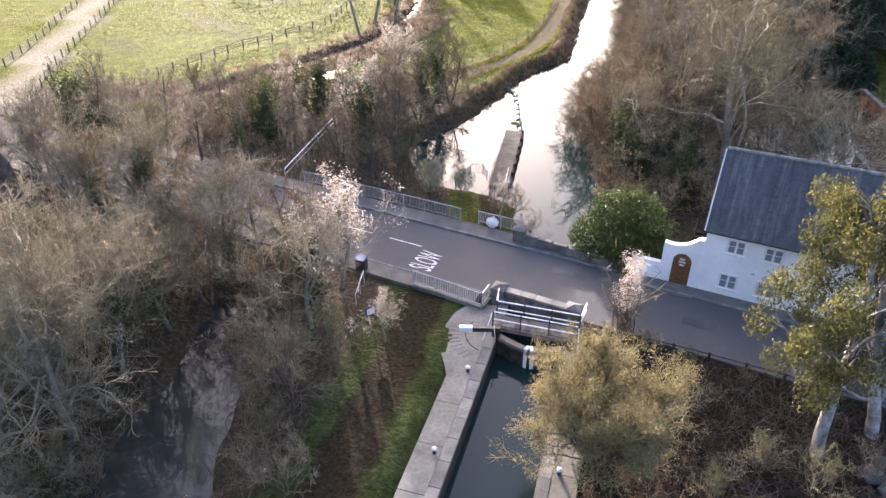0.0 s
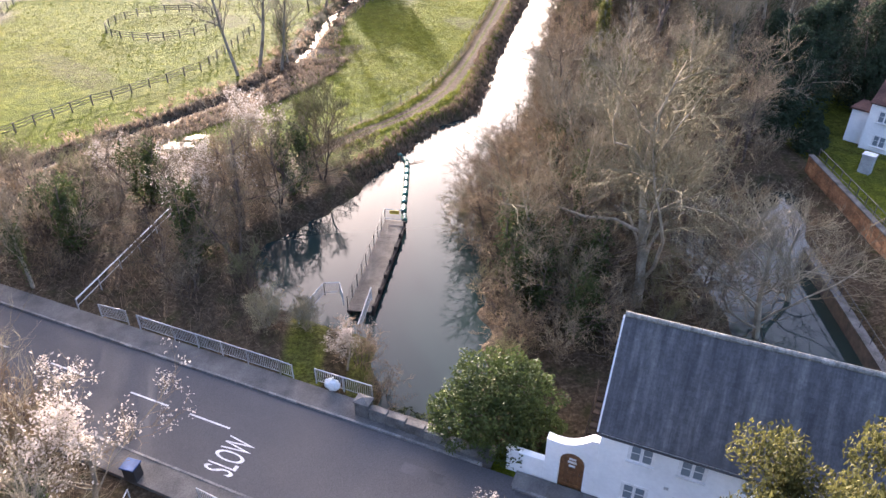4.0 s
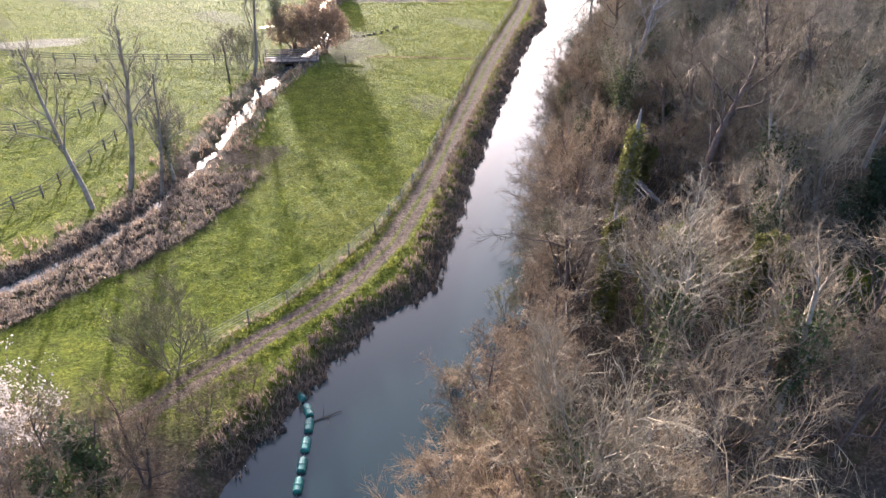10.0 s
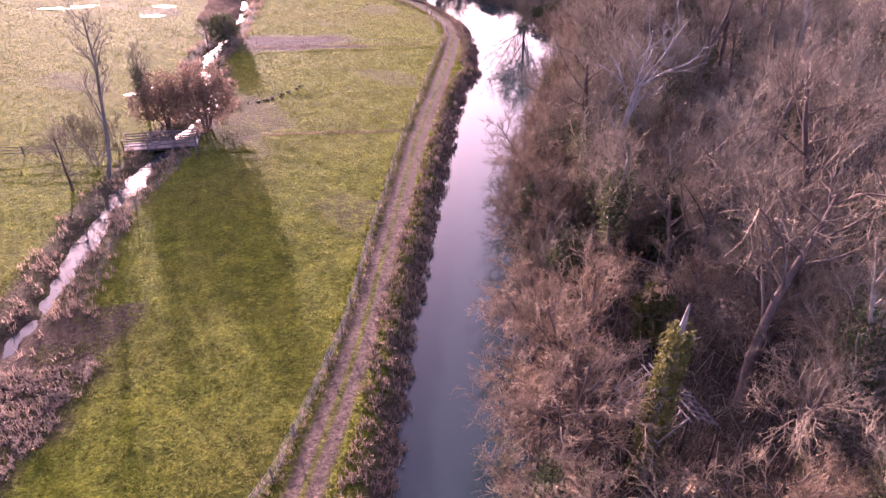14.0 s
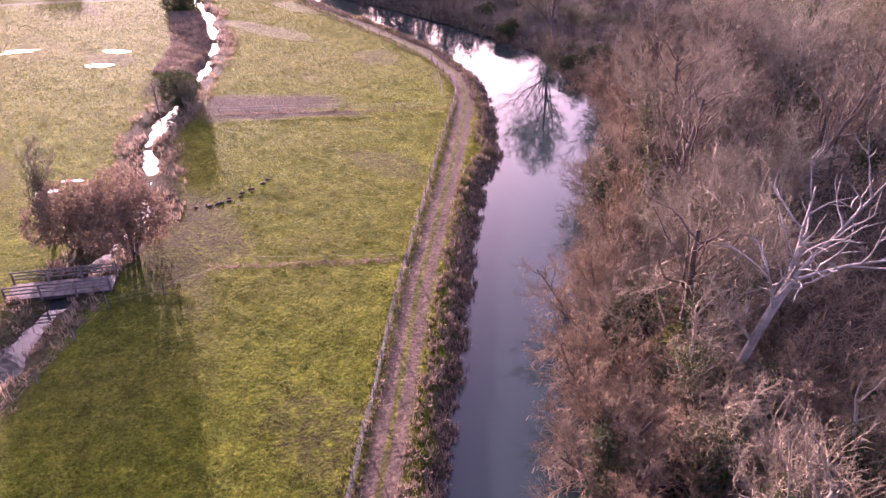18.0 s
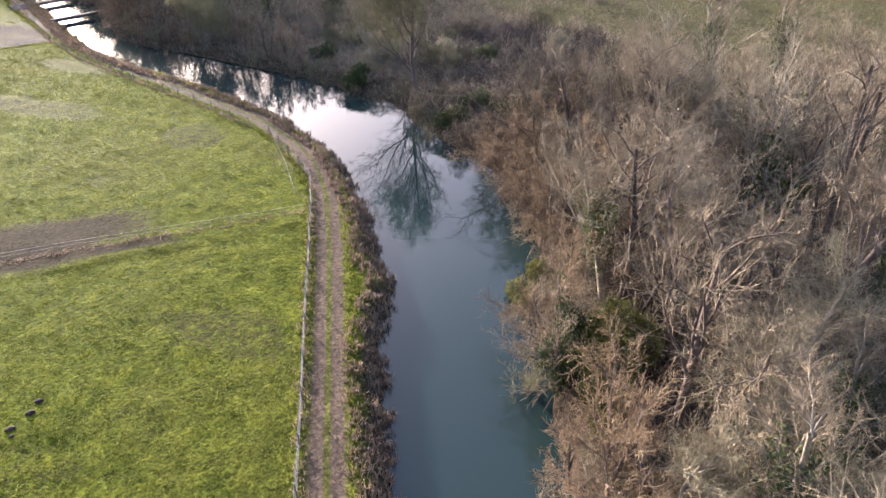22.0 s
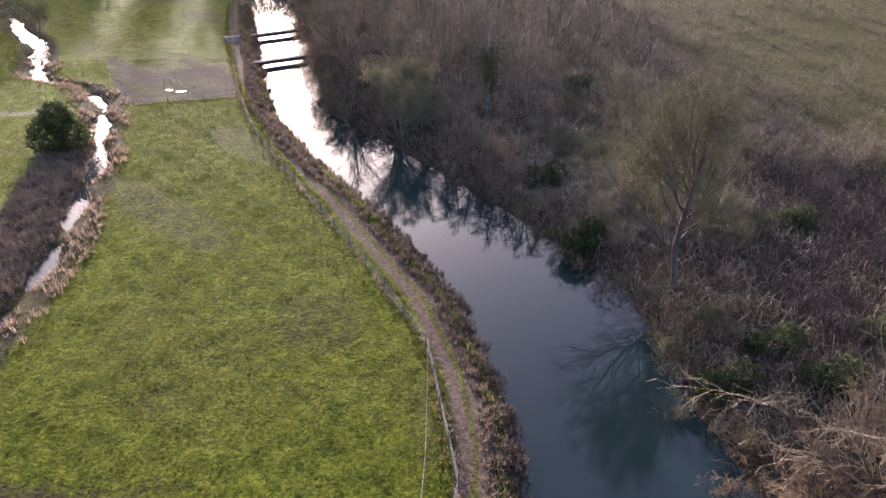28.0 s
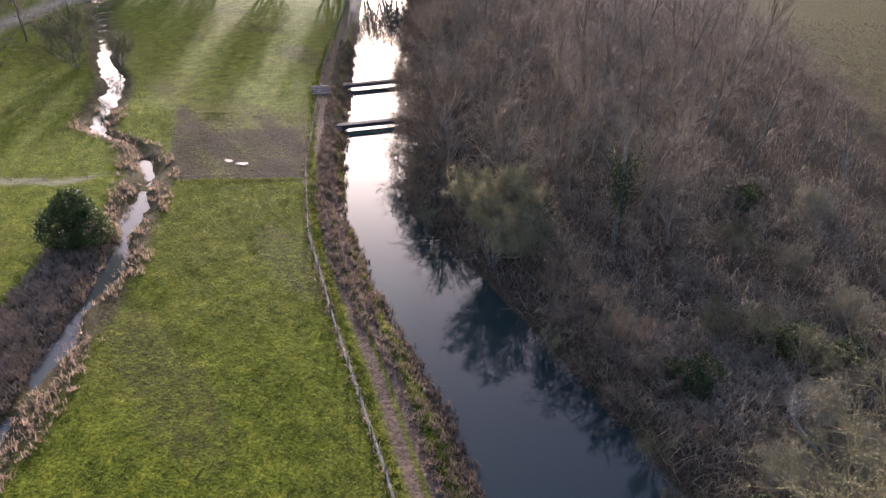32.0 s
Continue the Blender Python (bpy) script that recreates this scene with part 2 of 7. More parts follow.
SLATE = streaked_slate()
RIDGE = surface("lichened_ridge", (0.12, 0.12, 0.11), (0.3, 0.3, 0.27), 3, 12)
OAK = surface("oiled_oak_door", (0.1, 0.045, 0.018), (0.24, 0.115, 0.045), 4, 30, 0.5)
TIMBER = surface("weathered_timber", (0.09, 0.075, 0.06), (0.22, 0.19, 0.155), 2, 18, 0.85)
DARK_TIMBER = surface("wet_dark_timber", (0.02, 0.016, 0.013), (0.07, 0.055, 0.045), 2, 18, 0.88)
DECK = surface("deck_board", (0.1, 0.086, 0.068), (0.165, 0.143, 0.114), 1.5, 16, 0.9, 0, 0.4, 0.02, 0.08)
GREEN_PLASTIC = surface("faded_green_plastic", (0.012, 0.09, 0.065), (0.03, 0.17, 0.125), 4, 20, 0.4)
YELLOW = surface("yellow_sign", (0.6, 0.42, 0.03), (0.75, 0.55, 0.05), 4, 20, 0.5)
WIRE = surface("fence_wire", (0.22, 0.22, 0.2), (0.4, 0.4, 0.36), 4, 20, 0.9)
IRON = surface("dark_steel", (0.03, 0.03, 0.032), (0.08, 0.078, 0.075), 3, 18, 0.5, 0.5)


def glass_material():
    m, nt, b = mat("window_glass", 0.05)
    # pale grey-blue base: the sky's reflection put into the glass colour
    b.inputs["Base Color"].default_value = (0.17, 0.2, 0.22, 1)
    bump(nt, b, noise_out(nt, coords(nt), 2.5, 2), 0.1, 0.02)
    return m


GLASS = glass_material()


def bark(name, dark, light):
    return surface(name, dark, light, 0.8, 6, 0.9, 0, 0.5, 0.03, 0.28)


BARK_GREY = bark("grey_bark", (0.15, 0.13, 0.095), (0.34, 0.3, 0.225))
TWIG_CREAM = bark("pale_twigs", (0.13, 0.11, 0.072), (0.3, 0.256, 0.172))
TWIG_PALE = bark("bleached_twigs", (0.15, 0.128, 0.085), (0.34, 0.292, 0.195))
BARK_BROWN = bark("brown_bark", (0.06, 0.045, 0.035), (0.16, 0.125, 0.1))
TWIG_RED = bark("reddish_twigs", (0.135, 0.098, 0.058), (0.31, 0.228, 0.131))
TWIG_BROWN = bark("brown_twigs", (0.12, 0.095, 0.061), (0.3, 0.243, 0.155))
TWIG_GREY = bark("grey_brown_twigs", (0.15, 0.122, 0.08), (0.36, 0.297, 0.198))
# lighter copy of the brown twigs: sunlight on far crowns put into the colour
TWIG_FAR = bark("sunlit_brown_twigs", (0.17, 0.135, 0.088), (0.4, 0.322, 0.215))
# dark twig copy: the shade inside dense scrub put into the colour
TWIG_DARK = bark("shaded_scrub_twigs", (0.05, 0.04, 0.036), (0.125, 0.1, 0.088))
TWIG_GOLD = bark("golden_willow_twigs", (0.19, 0.15, 0.065), (0.42, 0.34, 0.165))
TWIG_OLIVE = bark("olive_twigs", (0.11, 0.1, 0.05), (0.26, 0.24, 0.12))
BARK_DEAD = bark("bleached_dead_wood", (0.14, 0.13, 0.11), (0.32, 0.295, 0.26))
TWIG_STRAW = bark("straw_twigs", (0.17, 0.15, 0.085), (0.36, 0.32, 0.2))
BARK_PALE = surface("peeling_pale_bark", (0.09, 0.078, 0.062), (0.36, 0.33, 0.29), 1.4, 7, 0.85, 0, 0.5, 0.03, 0.1)
TWIG_SALLOW = bark("sallow_twigs", (0.14, 0.12, 0.07), (0.31, 0.272, 0.165))
BROWN_LEAF = leafy("withered_brown_leaves", (0.09, 0.062, 0.04), (0.26, 0.185, 0.11), 0.8, 0.3)
IVY = leafy("ivy_leaves", (0.022, 0.034, 0.013), (0.078, 0.096, 0.032))
LAUREL = leafy("laurel_leaves", (0.02, 0.033, 0.011), (0.085, 0.11, 0.03), 0.6)
GOLD_LEAF = leafy("golden_leaves", (0.13, 0.112, 0.052), (0.3, 0.258, 0.128), 0.85, 0.35)
GUM = leafy("gum_leaves", (0.036, 0.042, 0.014), (0.14, 0.128, 0.038), 0.6, 0.35)
YEW = leafy("dark_evergreen_leaves", (0.018, 0.029, 0.018), (0.062, 0.085, 0.045))
FLUFF = leafy("seed_fluff", (0.34, 0.29, 0.24), (0.62, 0.56, 0.48), 0.9, 0.3)
REED = leafy("dead_reeds", (0.14, 0.1, 0.065), (0.42, 0.31, 0.2), 0.8, 0.45)
GRASS_BLADE = leafy("grass_blades", (0.06, 0.074, 0.011), (0.18, 0.19, 0.027), 0.85, 0.5)
HEATH = leafy("bleached_heath_grass", (0.06, 0.055, 0.034), (0.19, 0.168, 0.11), 0.85, 0.3)
SEDGE = leafy("faded_sedge", (0.1, 0.076, 0.052), (0.32, 0.245, 0.165), 0.8, 0.35)
BRAMBLE = leafy("bramble_stems", (0.085, 0.06, 0.04), (0.27, 0.2, 0.13), 0.8, 0.25)
SALLOW_BUD = leafy("sallow_buds", (0.12, 0.11, 0.05), (0.28, 0.255, 0.125), 0.85, 0.4)
WILLOW_BUD = leafy("olive_grey_buds", (0.06, 0.056, 0.03), (0.165, 0.15, 0.085), 0.85, 0.25)
STALK = leafy("bleached_stalks", (0.13, 0.108, 0.075), (0.36, 0.31, 0.225), 0.85, 0.35)
OLIVE = leafy("olive_evergreen_leaves", (0.035, 0.04, 0.012), (0.15, 0.145, 0.035))


# ---- mesh helpers ----
def mesh_object(name, verts, faces, material, parent=None, label="", smooth=False):
    me = bpy.data.meshes.new(name)
    me.from_pydata([tuple(v) for v in verts], [], [tuple(f) for f in faces])
    if smooth:
        me.shade_smooth()
    if material:
        me.materials.append(material)
    ob = new(name, me)
    if parent is not None:
        ob.parent = parent
    if label:
        tagged(ob, label)
    return ob


def part(name, bm, material, parent=None, label="", smooth=False):
    me = bpy.data.meshes.new(name)
    bm.normal_update()
    bm.to_mesh(me)
    bm.free()
    if smooth:
        me.shade_smooth()
    me.materials.append(material)
    ob = new(name, me)
    if parent is not None:
        ob.parent = parent
    if label:
        tagged(ob, label)
    return ob


def empty(name, m, label, category, group="", kind=""):
    ob = new(name)
    ob.matrix_world = m
    return tagged(ob, label, category, group, kind)


def box(bm, x0, y0, z0, x1, y1, z1, m=None, bevel=0.0):
    r = bmesh.ops.create_cube(bm, size=1.0, matrix=Matrix.Translation(((x0 + x1) / 2, (y0 + y1) / 2, (z0 + z1) / 2)) @ Matrix.Diagonal((x1 - x0, y1 - y0, z1 - z0, 1)))
    vs = r["verts"]
    if bevel:
        es = list({e for v in vs for e in v.link_edges})
        out = bmesh.ops.bevel(bm, geom=es, offset=bevel, segments=1, affect="EDGES")
        vs = list({v for f in out["faces"] for v in f.verts} | {v for v in vs if v.is_valid})
    if m is not None:
        bmesh.ops.transform(bm, matrix=m, verts=vs)
    return bm


def boxed(x0, y0, z0, x1, y1, z1, m=None, bevel=0.0):
    return box(bmesh.new(), x0, y0, z0, x1, y1, z1, m, bevel)


def rod(bm, a, b, r0, r1=None, sides=6):
    a, b = Vector(a), Vector(b)
    d = b - a
    m = Matrix.Translation((a + b) / 2) @ d.to_track_quat("Z", "Y").to_matrix().to_4x4()
    bmesh.ops.create_cone(bm, cap_ends=True, segments=sides, radius1=r0, radius2=r0 if r1 is None else r1, depth=d.length, matrix=m)
    return bm


def rodded(a, b, r0, r1=None, sides=6):
    return rod(bmesh.new(), a, b, r0, r1, sides)


def cross(a, b):
    return np.array((a[1] * b[2] - a[2] * b[1], a[2] * b[0] - a[0] * b[2], a[0] * b[1] - a[1] * b[0]))


def lengths(a):
    return np.sqrt((a * a).sum(-1, keepdims=True)) + 1e-9


def array_mesh(name, co, faces, material, parent=None, label=""):
    """A mesh from arrays: co (n, 3) and a list of (m, k) index arrays."""
    me = bpy.data.meshes.new(name)
    me.vertices.add(len(co))
    me.vertices.foreach_set("co", np.asarray(co, np.float32).ravel())
    index = np.concatenate([q.ravel() for q in faces])
    sizes = np.concatenate([np.full(len(q), q.shape[1]) for q in faces])
    me.loops.add(len(index))
    me.loops.foreach_set("vertex_index", index.astype(np.int32))
    me.polygons.add(len(sizes))
    me.polygons.foreach_set("loop_start", np.concatenate([[0], np.cumsum(sizes)[:-1]]).astype(np.int32))
    me.update(calc_edges=True)
    me.materials.append(material)
    ob = new(name, me)
    if parent is not None:
        ob.parent = parent
    if label:
        tagged(ob, label)
    return ob


class Tubes:
    """Gathers tapered tubes along polylines into one mesh."""

    def __init__(self):
        self.runs = {}

    def add(self, pts, radii, sides=3):
        self.runs.setdefault((len(pts), sides), []).append((pts, radii))

    def points(self):
        return np.concatenate([np.array([p for p, _ in q], float).reshape(-1, 3) for q in self.runs.values()])

    def build(self, name, material, parent=None, label=""):
        cos, faces, base = [], [], 0
        for (n, sides), runs in self.runs.items():
            P, R = np.array([p for p, _ in runs], float), np.array([r for _, r in runs], float)
            D = np.empty_like(P)
            D[:, 1:-1] = P[:, 2:] - P[:, :-2]
            D[:, 0], D[:, -1] = P[:, 1] - P[:, 0], P[:, -1] - P[:, -2]
            D /= lengths(D)
            ref = np.where(np.abs(D[..., 2:3]) < 0.9, np.array((0.31, 0.17, 0.93)), np.array((1.0, 0.1, 0.0)))
            S = np.cross(D, ref)
            S /= lengths(S)
            W = np.cross(D, S)
            a = np.arange(sides) * 2 * math.pi / sides
            V = P[:, :, None] + R[:, :, None, None] * (np.cos(a)[:, None] * S[:, :, None] + np.sin(a)[:, None] * W[:, :, None])
            idx = base + np.arange(V.shape[0] * n * sides).reshape(-1, n, sides)
            nxt = np.roll(idx, -1, 2)
            faces.append(np.stack([idx[:, :-1], nxt[:, :-1], nxt[:, 1:], idx[:, 1:]], -1).reshape(-1, 4))
            cos.append(V.reshape(-1, 3))
            base += idx.size
        return array_mesh(name, np.concatenate(cos), faces, material, parent, label)


def leaves_object(name, points, size, rng, material, parent, label="", flat=0.0):
    """Bent leaves, two faces each, at the given points."""
    p = np.array(points, float)
    n = len(p)
    a = rng.normal(size=(n, 3))
    a[:, 2] *= 1 - flat
    a /= lengths(a)
    b = np.cross(a, rng.normal(size=(n, 3)))
    b /= lengths(b)
    c = np.cross(a, b) * 0.25
    s = size * rng.uniform(0.6, 1.4, (n, 1))
    co = np.stack([p - a * s, p + b * s * 0.45 + c * s, p + a * s, p - b * s * 0.45 + c * s], 1).reshape(-1, 3)
    k = np.arange(n)[:, None] * 4
    return array_mesh(name, co, [np.concatenate([k + [0, 1, 2], k + [0, 2, 3]])], material, parent, label)


# ---- the lie of the land ----
RIVER_Y = [34, 42, 46, 50, 54, 57, 62, 66, 70, 74, 79.5, 84, 88, 97, 108, 125, 141, 153, 160, 162, 172, 185, 198, 213, 226, 240, 260, 280, 330, 420]
RIVER_L = [3.6, 6.0, 5.9, 5.6, -1.5, -3.2, -3.4, 0.5, 3.6, 5.4, 8.6, 11.2, 15.6, 18.3, 20.8, 25.7, 30.4, 34.0, 38.0, 37.6, 39.9, 40.7, 38.4, 32.0, 24.3, 18.2, 13.8, 9.8, 0.7, -16]
RIVER_R = [8.2, 10.8, 12.2, 12.6, 13.2, 13.6, 14.0, 14.6, 15.8, 17.5, 19.5, 22.0, 24.0, 26.0, 29.2, 34.0, 40.5, 47.0, 51.0, 52.0, 54.4, 52.8, 52.2, 44.0, 35.6, 25.2, 23.2, 18.5, 13.0, -4]
STREAM_Y = [60, 79, 87, 94, 100, 112, 127, 140, 151, 161, 167, 189, 199, 206, 212, 227, 234, 242, 250, 254, 272, 281, 330]
STREAM_X = [-36, -24, -16.6, -10.9, -7.9, -4.8, -3.4, -0.4, 3.2, 2.0, 0.6, 3.4, 4.0, 4.0, 3.0, 0.6, -1.7, -3.7, -9.0, -17, -24, -30.6, -60]
TRACK_Y = [60, 72, 79, 87, 93, 104, 124, 136, 150, 165, 174, 181, 188, 197, 205, 213, 230, 250, 275, 322, 420]
TRACK_X = [-12, -5, 1.4, 9.2, 12.7, 16.4, 21.9, 25.1, 29.6, 34.3, 36.8, 37.9, 37.6, 35.4, 31.7, 28.2, 20.2, 13.8, 7.5, 0.0, -18]
LOCK_K = 0.306                     # the lock's lean in plan, x for each y


def river_left(y):
    return np.interp(y, RIVER_Y, RIVER_L)


def river_right(y):
    return np.interp(y, RIVER_Y, RIVER_R)


def wobble(x, y, s, seed=0.0):
    return np.sin(x * s + 1.3 * np.sin(y * s * 0.7 + seed) + seed) * np.cos(y * s * 1.1 + 0.9 * np.sin(x * s * 0.8 - seed)) + 0.5 * np.sin(x * s * 2.3 + y * s * 1.9 + seed * 2)


def smooth(e0, e1, v):
    t = np.clip((v - e0) / (e1 - e0), 0, 1)
    return t * t * (3 - 2 * t)


def lie(x, y):
    """Height of the ground, and how far it is wood floor, mud and track, at plan points."""
    x, y = np.asarray(x, float), np.asarray(y, float)
    z = 0.06 * wobble(x, y, 0.35) + 0.03 * wobble(x, y, 1.1, 2.0)
    slope = (river_left(y + 1) - river_left(y - 1)) / 2
    k = 1 / np.sqrt(1 + np.clip(slope, -2, 2) ** 2)
    s = np.minimum((x - river_left(y)) * k, (river_right(y) - x) * k) + 0.28 * wobble(x, y, 0.9, 1.0)
    s = np.where(y < 34, -9, s)
    axis = 2.6 + LOCK_K * (y - 31.3) + 2.33
    lock = 2.9 - np.abs(x - axis) * 0.948
    s = np.where(y < 43, np.minimum(np.maximum(np.where(y < 41, lock, -9), -9), 9), s)
    s = np.where((y >= 41) & (y < 46), np.maximum(s, np.where(y < 44, lock, -9)), s)
    river = s
    basin = np.minimum(np.minimum(x - 29, np.interp(y, [44, 56, 66], [36.0, 37.6, 42.0]) - x), np.minimum(y - 45, 68 - y)) + 0.2 * wobble(x, y, 0.9, 4.0)
    s = np.maximum(s, basin)
    bypass = np.where((y < 37.5) & (y > -30), 1.7 - np.abs(x - np.interp(y, [-30, 14, 21.7, 26.5, 31, 38], [-38, -17.5, -14.6, -14.2, -13.9, -13.2])) * np.interp(y, [20, 27, 31, 36], [0.6, 0.62, 0.85, 0.85]), -9) + 0.3 * wobble(x, y, 0.8, 5.0)
    s = np.maximum(s, bypass)
    z = z - np.clip((s + 1.5) / 1.5, 0, 2.2) * 1.0
    st = 0.62 + 0.5 * wobble(x * 0, y, 0.33, 3.0) + 0.25 * wobble(x, y, 1.3, 3.0) - np.abs(x - np.interp(y, STREAM_Y, STREAM_X)) * np.interp(y, [70, 86, 100, 150, 245, 256, 330], [0.75, 0.85, 1.0, 1.0, 0.9, 0.6, 0.6])
    st = np.where(y > 75, st, -9)
    z = z - np.clip((st + 0.9) / 0.9, 0, 2) * 0.5
    across = np.abs((y - 41) * 0.894 + x * 0.448)
    z = np.where(across < 5.0, np.minimum(z, -0.03), z)
    tr = np.abs(x - np.interp(y, TRACK_Y, TRACK_X)) * np.interp(y, [60, 95, 190, 230, 330], [0.75, 0.92, 0.85, 0.85, 0.96])
    on = (y > 74) & (y < 420)
    ruts = np.exp(-((tr - 0.66) / 0.34) ** 2)
    track = 0 * x
    z = z - np.where(on, 0.07 * ruts, 0)
    wood = smooth(-0.2, 1.2, x - river_right(y) + 0.8)
    wood = np.where(y < 44, 0, wood)
    wood = np.maximum(wood, smooth(-1.7, -0.6, river) * (y > 44))
    wood = np.maximum(wood, smooth(4.4, 5.0, (y - 41) * 0.894 + x * 0.448) * smooth(7.5, 9.5, x) * smooth(44, 40, x) * (y < 52))
    wood = np.maximum(wood, smooth(78, 72, y + 0.25 * np.maximum(x, -14) + 0.0 * x) * (x < 12) * (y > 44))
    wood = np.maximum(wood, smooth(3.6, 2.4, np.abs(x - np.interp(y, STREAM_Y, STREAM_X))) * (y > 75) * 0.8)
    wood = np.maximum(wood, smooth(6.5, 4.5, np.interp(y, STREAM_Y, STREAM_X) - x + 0.6 * wobble(x, y, 0.7, 5.0)) * (x < np.interp(y, STREAM_Y, STREAM_X)) * smooth(190, 194, y) * smooth(232, 226, y) * 0.85)
    marsh = (y > 72) * (y < 112) * smooth(6.0, 4.0, np.abs(x - np.interp(y, STREAM_Y, STREAM_X) - 2.2) + 0.5 * wobble(x, y, 0.6, 8.0))
    wood = np.maximum(wood, marsh)
    pad = (x > 0.2) & (x < 5.6) & (y > 44) & (y < 54.4)
    wood = np.where(pad, wood * 0.35, wood)
    wood = np.where(y < 44, np.maximum(wood, smooth(-4.8, -6.2, x - 0.283 * (y - 31.5))), wood)
    wood = np.where((y < 33) & (x > LOCK_K * (y - 31.3) + 8.5), 0.85, wood)
    lawn = smooth(44.6, 46, x) * smooth(52, 56, y) * smooth(92, 86, y)
    wood = wood * (1 - 0.85 * lawn)
    edge = 3.0 * wobble(x, y, 0.06, 2.0)
    wood = wood * smooth(190, 150, x - 0.15 * y + edge) * smooth(-62, -46, x + edge)
    wood = np.where(y < 44, wood * smooth(40, 28, x + edge), wood)
    far_field = smooth(80, 90, x + 0.8 * wobble(x, y, 0.2)) * (y > 185)
    wood = wood * (1 - 0.45 * far_field)
    mud = smooth(0.25, 1.2, wobble(x, y, 0.16, 7.0)) * 0.35
    front = 241.4 + 0.19 * (x + 0.5)
    plot = smooth(0.0, 0.5, y - front) * smooth(274, 250, y + 2.5 * wobble(x, y, 0.3)) * smooth(-2.5, -0.5, x + 0.42 * (y - 241)) * smooth(-1.6, -2.6, x - np.interp(y, TRACK_Y, TRACK_X))
    mud = np.maximum(mud, plot * (0.62 + 0.14 * wobble(x, y, 0.5, 1.0)))
    mud = np.maximum(mud, smooth(11, 2, np.hypot(x - 7, (y - 146) * 0.7) + 1.6 * wobble(x, y, 0.35)) * 0.46)
    mud = np.maximum(mud, smooth(7.0, 1.0, np.abs(y - 176.4 + 0.06 * (x - 14) + 1.1 * wobble(x, y, 0.3))) * smooth(27, 15, x) * smooth(4, 7, x) * 0.8)
    mud = np.maximum(mud, smooth(0.9, 0.5, np.abs(y - 172.4 + 0.1 * (x - 21))) * smooth(26, 20, x) * smooth(6, 9, x) * 0.8)
    path = np.abs(x - (0.283 * (y - 31.5) - 2.5))
    mud = np.where(y < 37.5, np.maximum(mud * 0, 0.8 * smooth(1.9, 1.0, path + 0.25 * wobble(x, y, 0.8))), mud)
    mud = np.where((y < 33) & (x > LOCK_K * (y - 31.3) + 8.5), 0.75, mud)
    mud = np.where((y < 60) & (y > 44) & (np.abs(x - 3.6) < 0.8), 0.7, mud)
    drive = np.abs(x - np.interp(y, [55, 72, 91, 119, 160], [-40, -48.8, -52.3, -57.4, -63])) * 0.9
    track = np.maximum(track, smooth(2.3, 1.7, drive) * (y > 50))
    lane = np.abs(y - np.interp(x, [-60, -30, -19.7, -12.4, -8], [236.5, 238, 238.6, 239.4, 242])) + 0.2 * wobble(x, y, 0.7)
    track = np.maximum(track, 0.55 * smooth(1.1, 0.5, lane) * smooth(-8.5, -11, x) * (x > -120))
    yard = smooth(2.4, 1.6, np.abs(y - np.interp(x, [-120, -54, -37, -30], [138, 145.5, 149.3, 150.5])))
    track = np.maximum(track, 0.7 * yard * smooth(-30, -34, x))
    wood = np.where(track > 0.5, 0, wood)
    mud = np.clip(np.where((x > river_right(y)) & (y > 44), 0, mud), 0, 1)
    return z, np.clip(wood, 0, 1), mud, np.clip(track, 0, 1)


def spaced(fine0, fine1, step, lo, hi):
    a = list(np.arange(fine0, fine1 + 0.01, step))
    d, p, right = step, fine1, []
    while p < hi:
        d *= 1.16
        p += d
        right.append(p)
    d, p, left = step, fine0, []
    while p > lo:
        d *= 1.16
        p -= d
        left.append(p)
    return np.array(left[::-1] + a + right)


def build_ground():
    xs, ys = spaced(-32, 60, 0.5, -2500, 2500), spaced(10, 290, 0.55, -1500, 3500)
    X, Y = np.meshgrid(xs, ys)
    z, wood, mud, track = lie(X, Y)
    nx, ny = len(xs), len(ys)
    me = bpy.data.meshes.new("ground")
    co = np.stack([X, Y, z], -1).reshape(-1, 3)
    idx = np.arange(nx * ny).reshape(ny, nx)
    quads = np.stack([idx[:-1, :-1], idx[:-1, 1:], idx[1:, 1:], idx[1:, :-1]], -1).reshape(-1, 4)
    me.vertices.add(len(co))
    me.vertices.foreach_set("co", co.ravel())
    me.loops.add(quads.size)
    me.loops.foreach_set("vertex_index", quads.ravel())
    me.polygons.add(len(quads))
    me.polygons.foreach_set("loop_start", np.arange(0, quads.size, 4))
    me.update(calc_edges=True)
    me.shade_smooth()
    side = (X - np.interp(Y, TRACK_Y, TRACK_X)) * np.interp(Y, [60, 95, 190, 230, 330], [0.75, 0.92, 0.85, 0.85, 0.96])
    away = np.where((Y > 74) & (Y < 420), np.clip(side / 3.0, -2, 2), 2)
    # painted shade south of the road, then the duller heath beyond the scrub
    shade_heath = smooth(-3.9, -4.6, (Y - 41) * 0.894 + X * 0.447)
    shade_heath = np.maximum(shade_heath, smooth(79, 88, X) * (Y > 185))
    for name, values in (("wood", wood), ("mud", mud), ("track", track), ("away", away), ("shade_heath", shade_heath)):
        me.attributes.new(name, "FLOAT", "POINT").data.foreach_set("value", values.ravel().astype(np.float32))
    me.materials.append(GROUND)
    return tagged(new("ground", me), "flat winter river meadow, rough grass, bare earth and leaf litter", "ground", kind="structure")


ground = build_ground()


def height(x, y):
    return float(lie(x, y)[0])


